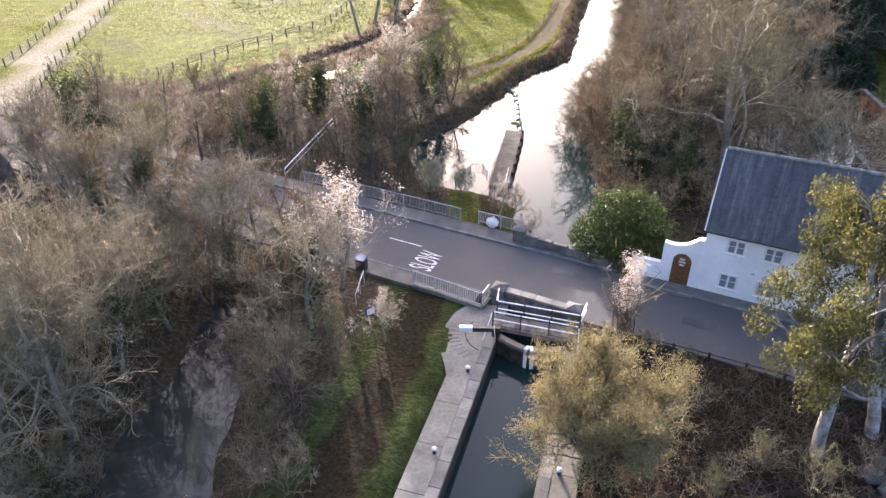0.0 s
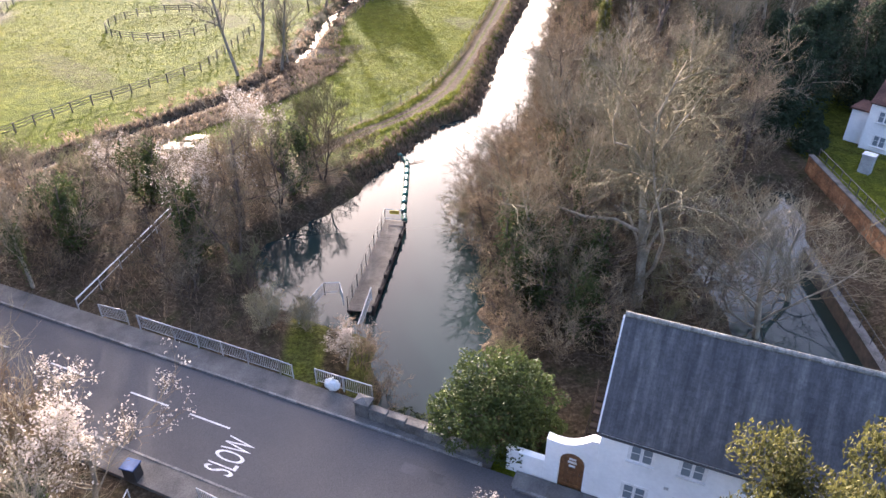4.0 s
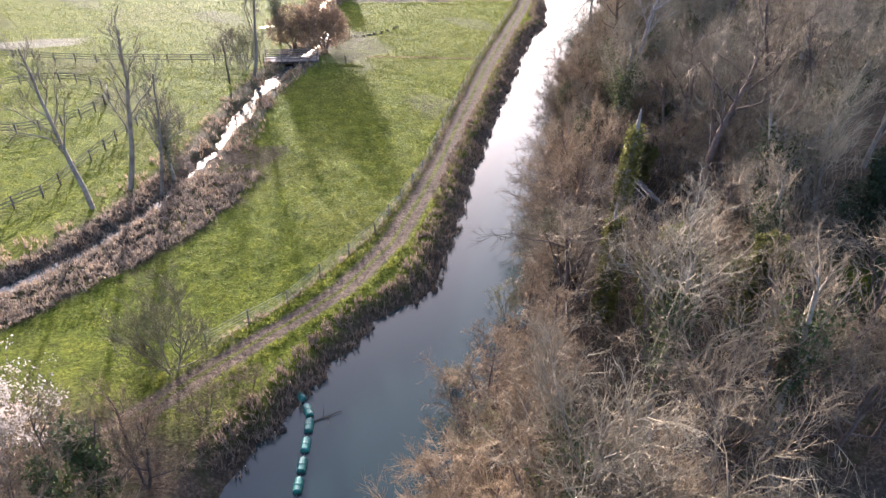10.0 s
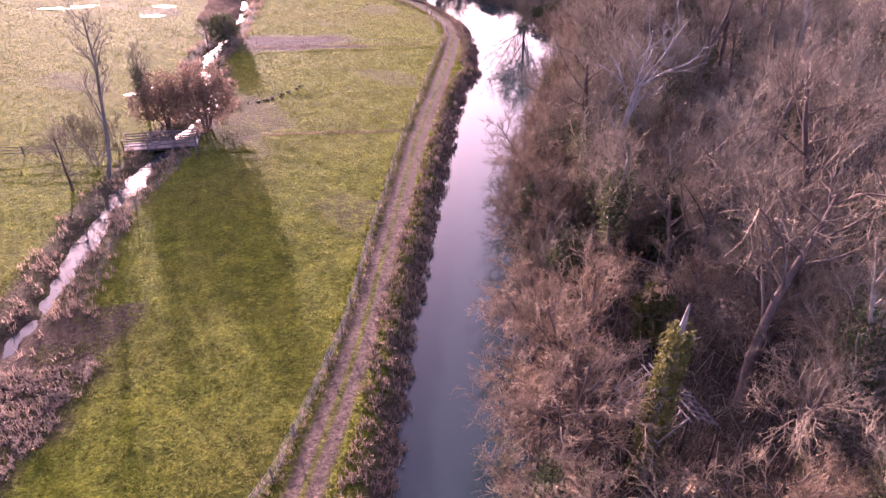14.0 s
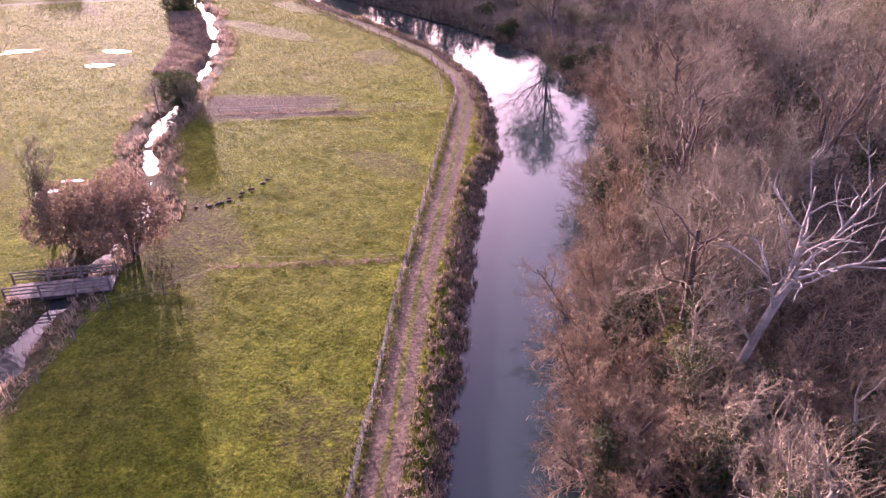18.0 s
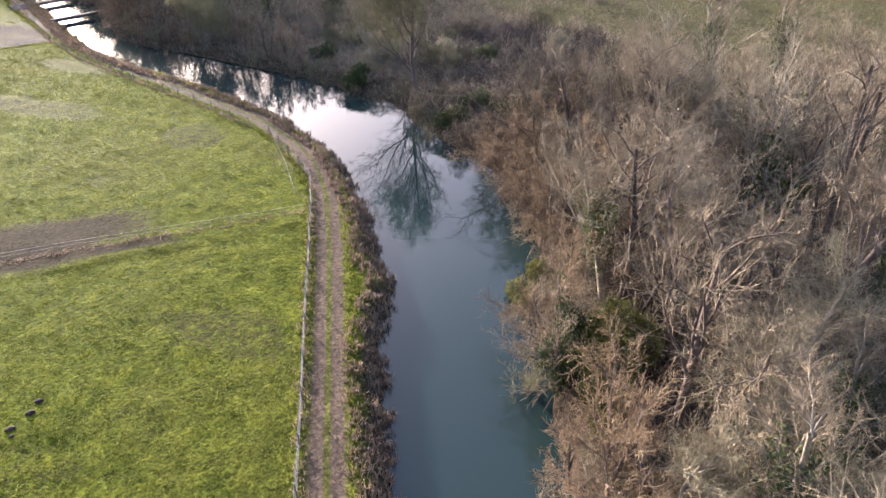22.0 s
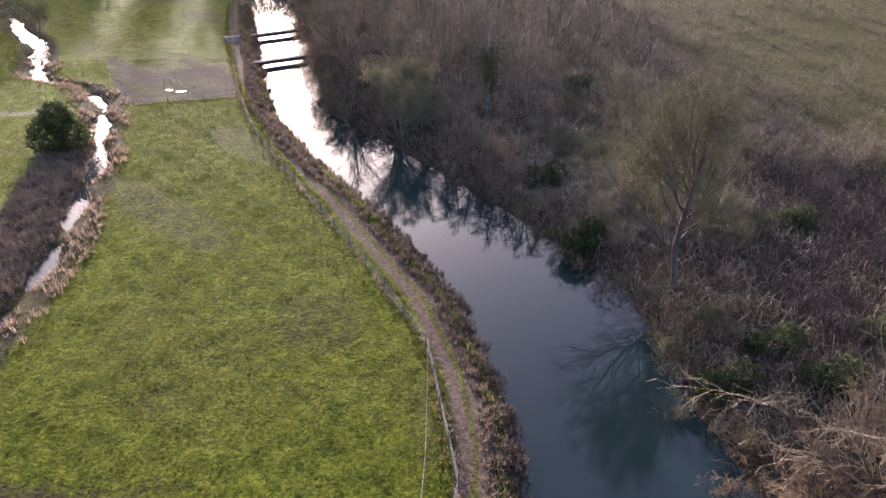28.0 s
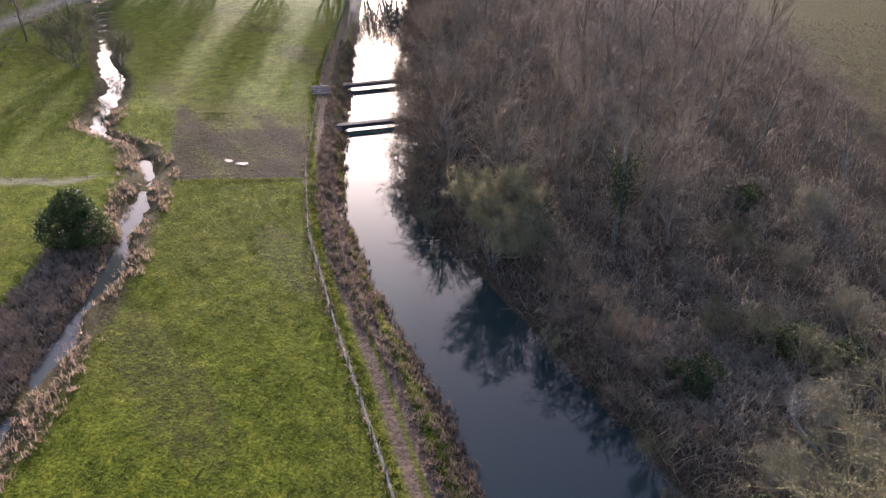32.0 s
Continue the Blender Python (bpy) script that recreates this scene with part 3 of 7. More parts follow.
def ribbon(ys, x0, x1, z):
    v = [(x, y, z) for y, a, b in zip(ys, x0, x1) for x in (a, b)]
    return v, [(2 * i, 2 * i + 1, 2 * i + 3, 2 * i + 2) for i in range(len(ys) - 1)]


ys = np.arange(33.0, 421, 3.0)
v, f = ribbon(ys, river_left(ys) - 2.5, river_right(ys) + 2.5, -1.0)
tagged(mesh_object("water_river", v, f, WATER), "calm dark teal river water reflecting the pale sky", "water", kind="structure")
ys = np.arange(74.0, 331, 2.0)
sx = np.interp(ys, STREAM_Y, STREAM_X)
v, f = ribbon(ys, sx - 3.2, sx + 3.2, -0.5)
tagged(mesh_object("water_stream", v, f, STREAM_WATER), "shallow glinting water of the meadow stream", "water", kind="structure")
tagged(mesh_object("water_basin", [(27, 43, -1), (44, 43, -1), (44, 70, -1), (27, 70, -1)], [(0, 1, 2, 3)], WATER), "still grey water of the walled mill basin", "water", kind="structure")
tagged(mesh_object("water_bypass", [(-46, -30, -1), (-8, -30, -1), (-8, 39, -1), (-46, 39, -1)], [(0, 1, 2, 3)], BYPASS_WATER), "dark bypass stream among bare trees", "water", kind="structure")

# ---- road, in its own frame: u along it, v across it ----
ROAD = pose(0, 41.0, 0, 0, 0, -26.6)
HALF = 3.05


def slab(name, u0, v0, u1, v1, z0, z1, material, label, category="", kind="structure", m=ROAD):
    ob = part(name, boxed(u0, v0, z0, u1, v1, z1), material)
    ob.matrix_world = m
    return tagged(ob, label, category, kind=kind)


slab("road", -140, -HALF, 140, HALF, -0.12, 0.1, ASPHALT, "grey asphalt country road over the canal bridge", "road")
slab("pavement_far", -140, HALF + 0.14, 11.6, HALF + 1.55, -0.12, 0.2, PAVING, "narrow worn asphalt footway behind the kerb", "pavement")
slab("pavement_house", 12.9, 2.47, 60, 3.44, -0.12, 0.2, PAVING, "narrow worn footway before the white cottage", "pavement")
slab("pavement_near", -140, -HALF - 1.5, 4.2, -HALF - 0.14, -0.12, 0.2, PAVING, "narrow worn asphalt footway beside the towpath rail", "pavement")



def at_road(ob):
    ob.matrix_world = ROAD
    return ob


def road_thing(name, label, category, u=0.0, v=0.0, z=0.0, turn=0.0, group="", kind=""):
    return empty(name, ROAD @ pose(u, v, z, 0, 0, turn), label, category, group, kind)


# kerbs, stone by stone
kerb_mesh = part("kerb_stone", boxed(0.006, -0.07, -0.1, 0.908, 0.07, 0.235, None, 0.015), KERB)
KERB_DATA = kerb_mesh.data
bpy.data.objects.remove(kerb_mesh)


def kerb_line(name, label, u0, u1, v):
    k = road_thing(name, label, "kerb", kind="structure")
    n = int((u1 - u0) / 0.914)
    for i in range(n):
        o = new("kerb_stone", KERB_DATA)
        o.parent = k
        o.location = (u0 + i * 0.914, v, random.uniform(-0.012, 0.012))


kerb_line("kerb_far", "grey stone kerb along the far footway", -40, 11.5, HALF + 0.07)
kerb_line("kerb_house", "grey stone kerb before the white cottage", 13, 45, 2.4)
kerb_line("kerb_near", "grey stone kerb along the lock side", -34, 4.6, -HALF - 0.07)


def painted_bar(u, v, length, width, name="road_line"):
    return tagged(at_road(part(name, boxed(u, v - width / 2, 0.1, u + length, v + width / 2, 0.106), ROAD_PAINT)), "worn white dash painted on the asphalt", "road marking", "centre line dashes", "structure")


for u in (-27.6, -21.4, -15.1, -8.9, -4.7):
    painted_bar(u, 0.15, 2.7, 0.1)
# the word on the road
font = bpy.data.curves.new("slow", "FONT")
font.body, font.extrude, font.size = "SLOW", 0.003, 1.0
fo = bpy.data.objects.new("slow", font)
scene.collection.objects.link(fo)
me = bpy.data.meshes.new_from_object(fo.evaluated_get(bpy.context.evaluated_depsgraph_get()))
bpy.data.objects.remove(fo)
co = np.array([q.co[:] for q in me.vertices])
lo, hi = co.min(0), co.max(0)
me.transform(Matrix.Diagonal((2.25 / (hi[0] - lo[0]), 1.75 / (hi[1] - lo[1]), 1, 1)) @ Matrix.Translation((-lo[0], -lo[1], 0)))
me.materials.append(ROAD_PAINT)
word = new("road_word", me)
word.matrix_world = ROAD @ Matrix(((0, -1, 0, 0.05), (1, 0, 0, -2.45), (0, 0, 1, 0.104), (0, 0, 0, 1)))
tagged(word, "worn white painted word SLOW on the asphalt", "road marking", kind="structure")
for u, v, w, d in ((-9, -1.6, 1.8, 0.7), (7.5, 1.2, 2.4, 0.6), (13.2, 2.1, 1.1, 1.6), (16.5, -0.6, 2.0, 0.8)):
    at_road(tagged(part("road_patch", boxed(u, v, 0.09, u + w, v + d, 0.104), ASPHALT_PATCH), "smooth dark asphalt repair patch in the road", "road patch", "road patches", "structure"))


# ---- guard rails beside the road ----
def guard_rail(label, stops, h=1.0, z=0.2, gap=0.13, plinth=0.0, m=ROAD):
    """A rail of top and bottom bars, posts and upright bars along plan points (u, v)."""
    r = empty("guard_rail", m, label, "guard rail", "guard rails by the road")
    bar = part("upright_bar", boxed(-0.012, -0.012, 0.12, 0.012, 0.012, h - 0.03), RAIL_GREY, r)
    data, first = bar.data, True
    for (a, b) in zip(stops[:-1], stops[1:]):
        a3, b3 = Vector((*a, z)), Vector((*b, z))
        n = max(2, int((b3 - a3).length / gap))
        part("top_rail", rodded(a3 + Vector((0, 0, h)), b3 + Vector((0, 0, h)), 0.035), RAIL_GREY, r)
        part("bottom_rail", rodded(a3 + Vector((0, 0, 0.12)), b3 + Vector((0, 0, 0.12)), 0.02), RAIL_GREY, r)
        if plinth:
            d = (b3 - a3).normalized()
            w = Vector((-d.y, d.x, 0)) * 0.18
            bm = bmesh.new()
            vs = [bm.verts.new(p + q + Vector((0, 0, s))) for s in (-plinth, 0.04) for p, q in ((a3, w), (b3, w), (b3, -w), (a3, -w))]
            for q in ((3, 2, 1, 0), (4, 5, 6, 7), (0, 1, 5, 4), (1, 2, 6, 5), (2, 3, 7, 6), (3, 0, 4, 7)):
                bm.faces.new([vs[i] for i in q])
            part("plinth", bm, CONCRETE, r, "stained concrete plinth")
        posts = max(1, round((b3 - a3).length / 2.0))
        for i in range(posts + 1):
            p = a3.lerp(b3, i / posts)
            part("post", boxed(p.x - 0.03, p.y - 0.03, z - 0.1, p.x + 0.03, p.y + 0.03, z + h + 0.03), RAIL_GREY, r)
        for i in range(1, n):
            o = bar if first else new("upright_bar", data)
            first = False
            o.parent = r
            o.location = a3.lerp(b3, i / n)
    return r


guard_rail("pale galvanised guard rail with upright bars", [(-15.6, 4.6), (-13.5, 4.75)])
guard_rail("pale galvanised guard rail beside the footway", [(-12.5, 4.7), (-9.7, 4.68), (-4.2, 4.7), (-1.9, 4.68), (-1.0, 4.64)])
guard_rail("pale guard rail with a tied white sack", [(0.4, 4.9), (4.0, 4.95)])
guard_rail("pale guard rail turning to the bridge pier, on a plinth", [(-0.3, -4.2), (4.85, -4.55), (4.85, -3.5)], plinth=0.75)

# ---- the bridge ----
bridge = road_thing("canal_bridge", "weathered grey stone road bridge with pillared parapet", "bridge")
part("deck", boxed(3.0, -3.3, -0.75, 14.0, 3.3, -0.124), STONE, bridge, "dark stone deck over the water")
for u0, u1, v0, v1, name in ((5.15, 5.95, -3.75, -2.95, "pier"), (10.0, 10.9, -3.75, -2.95, "pier"), (3.7, 4.5, 3.55, 4.15, "pier")):
    p = part(name, boxed(u0, v0, -2.2, u1, v1, 1.12), STONE, bridge)
    bm = boxed(u0 - 0.07, v0 - 0.07, 1.12, u1 + 0.07, v1 + 0.07, 1.2)
    c = Vector(((u0 + u1) / 2, (v0 + v1) / 2, 1.42))
    top = bm.verts.new(c)
    corner = [bm.verts.new((x, y, 1.2)) for x, y in ((u0 - 0.07, v0 - 0.07), (u1 + 0.07, v0 - 0.07), (u1 + 0.07, v1 + 0.07), (u0 - 0.07, v1 + 0.07))]
    for i in range(4):
        bm.faces.new((corner[i], corner[(i + 1) % 4], top))
    cap = part("pier_cap", bm, STONE, bridge, "pyramid cap stone")
for i in range(4):
    u = 5.95 + i * 1.0125
    part("parapet_stone", boxed(u + 0.006, -3.52, -0.75, u + 1.0065, -3.12, 0.98), STONE, bridge, "weathered stone with dark streaks")
    for k in range(3):
        part("parapet_rib", boxed(u + 0.2 + 0.3 * k, -3.55, -0.75, u + 0.3 + 0.3 * k, -3.524, 0.96), STONE, bridge)
    part("parapet_coping", boxed(u + 0.004, -3.6, 0.98, u + 1.0085, -3.04, 1.13, None, 0.03), COPING, bridge, "pale coping stone")
for i, (u, v) in enumerate(((4.5, 3.75), (5.6, 3.72), (6.7, 3.68), (7.8, 3.64), (8.9, 3.6), (10.0, 3.56))):
    part("wing_stone", boxed(u + 0.005, v - 0.18, -0.6, u + 1.095, v + 0.18, 0.95 - 0.05 * i, None, 0.03), STONE, bridge, "low grey wing wall stone")

# ---- the lock ----
LOCK = pose(5.1, 31.3, 0, 0, 0, -17.0)


def lock_thing(name, label, category, x=0.0, y=0.0, z=0.0, turn=0.0, group="", kind=""):
    return empty(name, LOCK @ pose(x, y, z, 0, 0, turn), label, category, group, kind)


for side, name in ((-1, "lock_wall_west"), (1, "lock_wall_east")):
    w = lock_thing(name, "dark wet brick lock wall with pale coping stones", "lock wall", kind="structure")
    x0, x1 = sorted((side * 2.12, side * 2.75))
    part("wall", boxed(x0, -45, -2.6, x1, 9.5 if side < 0 else 9.5, -0.22), DARK_BRICK, w)
    y = -45.0
    while y < 2.6:
        n = 1.35 + 0.25 * random.random()
        part("coping_stone", boxed(x0, y + 0.006, -0.22, x1, y + n - 0.006, 0.07 + random.uniform(-0.008, 0.008), None, 0.025), COPING, w)
        y += n
lane = lock_thing("lock_apron", "worn concrete towpath strip beside the lock", "towpath", kind="structure")
y = -45.0
while y < -4.2:
    part("slab", boxed(-4.1, y + 0.01, -0.2, -2.76, y + 2.99, 0.05 + random.uniform(-0.006, 0.006), None, 0.012), CONCRETE, lane)
    part("slab", boxed(2.76, y + 0.01, -0.2, 4.0, y + 2.99, 0.05 + random.uniform(-0.006, 0.006), None, 0.012), CONCRETE, lane)
    y += 3.0
bm = bmesh.new()
edge = [(-2.76, -3.95), (-4.1, -3.95), (-4.4, -3.3), (-4.95, -2.3), (-5.3, -1.0), (-5.4, 0.4), (-5.2, 1.6), (-4.6, 2.6), (-2.76, 3.1)]
lower, upper = [bm.verts.new((a, b, -0.2)) for a, b in edge], [bm.verts.new((a, b, 0.055)) for a, b in edge]
bm.faces.new(upper[::-1])
for i in range(len(edge)):
    j = (i + 1) % len(edge)
    bm.faces.new((lower[j], lower[i], upper[i], upper[j]))
bmesh.ops.recalc_face_normals(bm, faces=bm.faces)
part("slab", bm, CONCRETE, lane, "rounded worn concrete apron by the gate")
for i in range(9):
    a = radians(176 + i * 8.5)
    c = part("foot_rib", boxed(-0.09, -0.34, 0.05, 0.09, 0.34, 0.085, None, 0.02), CONCRETE, lane, "raised foot rib")
    c.matrix_basis = Matrix.Translation((-2.4 + 2.35 * math.cos(a), 0.1 + 2.35 * math.sin(a), 0)) @ pose(0, 0, 0, 0, 0, math.degrees(a) + 90)
bm = bmesh.new()
for i in range(20):
    a0, a1 = radians(150 + i * 5), radians(155 + i * 5)
    rod(bm, (-2.3 + 1.75 * math.cos(a0), 0.2 + 1.75 * math.sin(a0), 0.05), (-2.3 + 1.75 * math.cos(a1), 0.2 + 1.75 * math.sin(a1), 0.05), 0.035, None, 5)
part("kerb_ring", bm, DARK_BRICK, lane, "curved dark groove kerb")
water = part("water_lock", boxed(-2.21, -46, -1.3, 2.21, 9.0, -1.1), WATER)
water.matrix_world = LOCK
tagged(water, "still teal water in the lock chamber", "water", kind="structure")


def lock_gate(side):
    g = lock_thing("lock_gate", "dark timber mitre gate with a pale walkway edge", "lock gate", group="lock gates")
    a, b = Vector((side * 2.2, 0.1, 0)), Vector((side * 0.02, -0.8, 0))
    d = b - a
    m = Matrix.Translation(a) @ pose(0, 0, 0, 0, 0, math.degrees(math.atan2(d.y, d.x)))
    n = d.length
    part("leaf", boxed(0, -0.15, -2.4, n, 0.15, -0.05, m), DARK_TIMBER, g)
    for i in range(4):
        part("plank", boxed(0.25 + i * (n - 0.4) / 4, -0.19, -2.2, 0.2 + (i + 1) * (n - 0.4) / 4, -0.151, -0.12, m), DARK_TIMBER, g)
    part("top_beam", boxed(0, -0.2, -0.05, n, 0.2, 0.2, m, 0.02), TIMBER, g, "worn pale top beam")
    part("heel_post", boxed(-0.2, -0.2, -2.4, 0.2, 0.2, 0.75, m, 0.03), DARK_TIMBER, g)
    part("mitre_post", boxed(n - 0.24, -0.2, -2.2, n - 0.02, 0.2, 0.34, m, 0.02), WHITE, g, "white-painted mitre post end")
    return g


lock_gate(-1)
lock_gate(1)
beam = lock_thing("balance_beam", "black balance beam with a white-painted end", "balance beam", -2.2, -0.15, 0, 194)
part("beam", boxed(-0.3, -0.15, 0.62, 1.35, 0.15, 0.92, None, 0.03), BLACK, beam)
part("beam_end", boxed(1.36, -0.17, 0.6, 2.15, 0.17, 0.94, None, 0.03), WHITE, beam, "white-painted beam end")
part("stay", rodded((0.0, 0.2, 0.2), (0.1, 0.45, 1.4), 0.03), WHITE, beam, "white steel stay")
part("post", boxed(-0.25, -0.12, 0.05, 0.0, 0.12, 0.62), DARK_TIMBER, beam)

walkway = lock_thing("lock_footbridge", "narrow lock footbridge with white and black rails", "footbridge", 0, 1.25, 0.0)
for i in range(18):
    part("board", boxed(-2.7 + i * 0.3, -0.5, 0.3, -2.415 + i * 0.3, 0.5, 0.36), TIMBER, walkway)
for y in (-0.55, 0.55):
    part("girder", boxed(-2.75, y - 0.07, 0.02, 2.75, y + 0.07, 0.3), TIMBER, walkway, "weathered timber girder")
    for i, x in enumerate((-2.55, -0.85, 0.85, 2.55)):
        part("post", rodded((x, y, 0.0), (x, y, 1.42), 0.045), BLACK, walkway, "black steel post")
    for zz in (0.82, 1.38):
        for x in (-2.5, -0.8, 0.9):
            part("rail", rodded((x, y, zz), (x + 1.6, y, zz), 0.04), WHITE, walkway, "white-painted rail")
for x, s in ((-2.6, -1), (2.6, 1)):
    for zz in (0.85, 1.35):
        part("end_rail", rodded((x, 0.6, zz), (x + s * 0.15, 1.9, zz), 0.035), WHITE, walkway, "white-painted end rail")
    part("end_rail", rodded((x, -0.6, 1.3), (x + s * 0.2, -2.0, 0.3), 0.035), WHITE, walkway, "white sloping end rail")


def bollard(x, y):
    b = lock_thing("mooring_bollard", "small white-capped mooring bollard on the lock side", "bollard", x, y, 0.05, group="lock side bollards")
    part("stem", rodded((0, 0, -0.02), (0, 0, 0.3), 0.1, 0.09, 10), BLACK, b)
    bm = rodded((0, 0, 0.3), (0, 0, 0.38), 0.14, 0.13, 12)
    rod(bm, (0, 0, 0.38), (0, 0, 0.43), 0.13, 0.05, 12)
    part("cap", bm, WHITE, b, "white-painted cap")


for x, y in ((-3.05, -9.5), (-3.0, -3.4), (3.05, -9.0), (-3.05, -18), (3.05, -18)):
    bollard(x, y)
post = road_thing("path_handrail", "leaning grey handrail with a white notice", "handrail", -3.4, -5.4, 0.0, -70)
part("rail", rodded((0, 0, 1.0), (2.6, 0, 0.85), 0.03), RAIL_GREY, post)
for x in (0.05, 1.3, 2.5):
    part("post", rodded((x, 0, -0.2), (x, 0, 1.0 - 0.055 * x), 0.03), RAIL_GREY, post)
part("notice", boxed(1.5, -0.03, 0.5, 1.8, -0.012, 0.85), WHITE, post, "small white notice")


# ---- the white cottage ----
cottage = road_thing("cottage", "long white-rendered cottage with a steep slate roof", "house", 16.6, 3.45, 0)
LEN, DEP, EAVE, TOP = 15.5, 6.0, 5.02, 8.95


def facade_window(name, x, z, w, h, parent):
    """A white two-light casement with its sill, set into the wall."""
    win = part(name, boxed(x - w / 2 - 0.09, -0.04, z - 0.07, x + w / 2 + 0.09, 0.03, z + h + 0.08), WHITE, parent, "white two-light casement window")
    for k in (-1, 1):
        px = x + k * w / 4
        part("pane", boxed(px - w / 4 + 0.07, -0.052, z + 0.04, px + w / 4 - 0.07, -0.042, z + h - 0.04), GLASS, win)
        part("glazing_bar", boxed(px - w / 4 + 0.07, -0.06, z + h * 0.55 - 0.02, px + w / 4 - 0.07, -0.053, z + h * 0.55 + 0.02), WHITE, win)
    part("sill", boxed(x - w / 2 - 0.12, -0.15, z - 0.14, x + w / 2 + 0.12, -0.041, z - 0.055), WHITE, win)
    return win


def gabled_body(length, depth, eave, top):
    bm = bmesh.new()
    ring = [(0, -0.6), (depth, -0.6), (depth, eave), (depth / 2, top - 0.25), (0, eave)]
    a, b = [bm.verts.new((0, y, z)) for y, z in ring], [bm.verts.new((length, y, z)) for y, z in ring]
    bm.faces.new(a)
    bm.faces.new(b[::-1])
    for i in range(5):
        j = (i + 1) % 5
        bm.faces.new((a[j], a[i], b[i], b[j]))
    bmesh.ops.recalc_face_normals(bm, faces=bm.faces)
    return bm


part("wall", gabled_body(LEN, DEP, EAVE - 0.12, TOP), WHITE_WALL, cottage)


def slate_slope(length, depth, eave, top, front, parent, material, course=0.2, wide=0.32, over=0.25):
    """One roof slope as overlapping slates on a solid deck."""
    rise, run = top - eave, depth / 2 + over
    n, s = math.hypot(rise * run / (depth / 2), run), front
    ang = math.atan2(rise, depth / 2)
    rng = np.random.default_rng(5 if front > 0 else 6)
    v, f = [], []

    def put(x0, x1, d0, d1, lift0, lift1, thick):
        k = len(v)
        for x, d, l in ((x0, d0, lift0), (x1, d0, lift0), (x1, d1, lift1), (x0, d1, lift1)):
            for t in (0, thick):
                y = depth / 2 - s * (n - d) * math.cos(ang) * 1.0
                z = top - (n - d) * math.sin(ang)
                v.append((x, y - s * math.sin(ang) * (l + t), z + math.cos(ang) * (l + t)))
        f.extend([(k + 1, k + 3, k + 5, k + 7), (k, k + 6, k + 4, k + 2), (k, k + 2, k + 3, k + 1), (k + 2, k + 4, k + 5, k + 3), (k + 4, k + 6, k + 7, k + 5), (k + 6, k, k + 1, k + 7)])
    put(-0.12, length + 0.12, 0, n, -0.1, -0.1, 0.1)
    deck_v, deck_f = list(v), list(f)
    v.clear(), f.clear()
    d, row = 0.0, 0
    while d < n - 0.05:
        x = -0.12 - (wide / 2 if row % 2 else 0)
        while x < length + 0.12:
            a, b = max(x, -0.12), min(x + wide - 0.008, length + 0.12)
            if b - a > 0.03:
                put(a, b, d, min(d + course * 1.35, n), 0.022 + rng.uniform(0, 0.008), 0.004, 0.012)
            x += wide
        d += course
        row += 1
    slope = mesh_object("roof_slope", deck_v, deck_f, material, parent)
    tiles = mesh_object("slate", v, f, material, slope)
    tagged(tiles, kind="stuff")
    return slope


slate_slope(LEN, DEP, EAVE, TOP, 1, cottage, SLATE)
slate_slope(LEN, DEP, EAVE, TOP, -1, cottage, SLATE)
for i in range(24):
    bm = rodded((-0.12 + i * 0.463, DEP / 2, TOP + 0.02), (-0.12 + (i + 0.97) * 0.463, DEP / 2, TOP + 0.02), 0.13, None, 8)
    part("ridge_tile", bm, RIDGE, cottage)
for y0, y1 in ((-0.27, 0.0),):
    part("gutter", rodded((-0.1, -0.36, EAVE - 0.33), (LEN + 0.1, -0.36, EAVE - 0.33), 0.06), BLACK, cottage, "black half-round gutter")
for s in (1, -1):
    bm = bmesh.new()
    a, b = Vector((-0.16, DEP / 2 - s * (DEP / 2 + 0.25), EAVE - 0.3)), Vector((-0.16, DEP / 2, TOP - 0.06))
    d = (b - a)
    m = Matrix.Translation(a) @ d.to_track_quat("X", "Z").to_matrix().to_4x4()
    box(bm, 0, -0.04, -0.16, d.length, 0.04, 0.0, m)
    part("bargeboard", bm, WHITE, cottage, "white-painted bargeboard")
for x, z in ((1.85, 3.42), (4.0, 3.42), (6.5, 3.42), (9.2, 3.42), (12.0, 3.42)):
    facade_window("window", x, z, 1.02, 0.88, cottage)
for x, z in ((1.85, 0.82), (4.1, 0.82), (7.0, 0.82), (10.3, 0.82), (13.0, 0.82)):
    facade_window("window", x, z, 1.05, 0.95, cottage)
part("vent", boxed(3.05, -0.05, 2.2, 3.25, -0.004, 2.35), RAIL_GREY, cottage, "small grey wall vent")
for z in (4.9, 5.6, 5.9):
    part("bracket", boxed(-0.24, 0.9 + 0.6 * (z - 4.9), z - 0.12, -0.004, 1.15 + 0.6 * (z - 4.9), z + 0.1), WHITE, cottage, "small white gable box")

# garden wall with the arched door
gate_wall = road_thing("garden_wall", "white-rendered garden wall sweeping up to the cottage", "garden wall", 0, 3.5, 0)
bm = bmesh.new()
arch_c, arch_r, spring = 15.5, 0.6, 1.9
top_line = [(14.2, 3.0), (14.6, 2.94), (15.1, 2.96), (15.6, 3.12), (16.0, 3.42), (16.3, 3.7), (16.59, 3.75)]
arch = [(arch_c - arch_r, -0.1)] + [(arch_c + arch_r * math.cos(radians(a)), spring + arch_r * math.sin(radians(a))) for a in range(180, -1, -20)] + [(arch_c + arch_r, -0.1)]
outline = [(14.2, -0.1)] + arch + [(16.59, -0.1)] + top_line[::-1]
fr, bk = [bm.verts.new((x, 0.0, z)) for x, z in outline], [bm.verts.new((x, 0.3, z)) for x, z in outline]
bm.faces.new(fr)
bm.faces.new(bk[::-1])
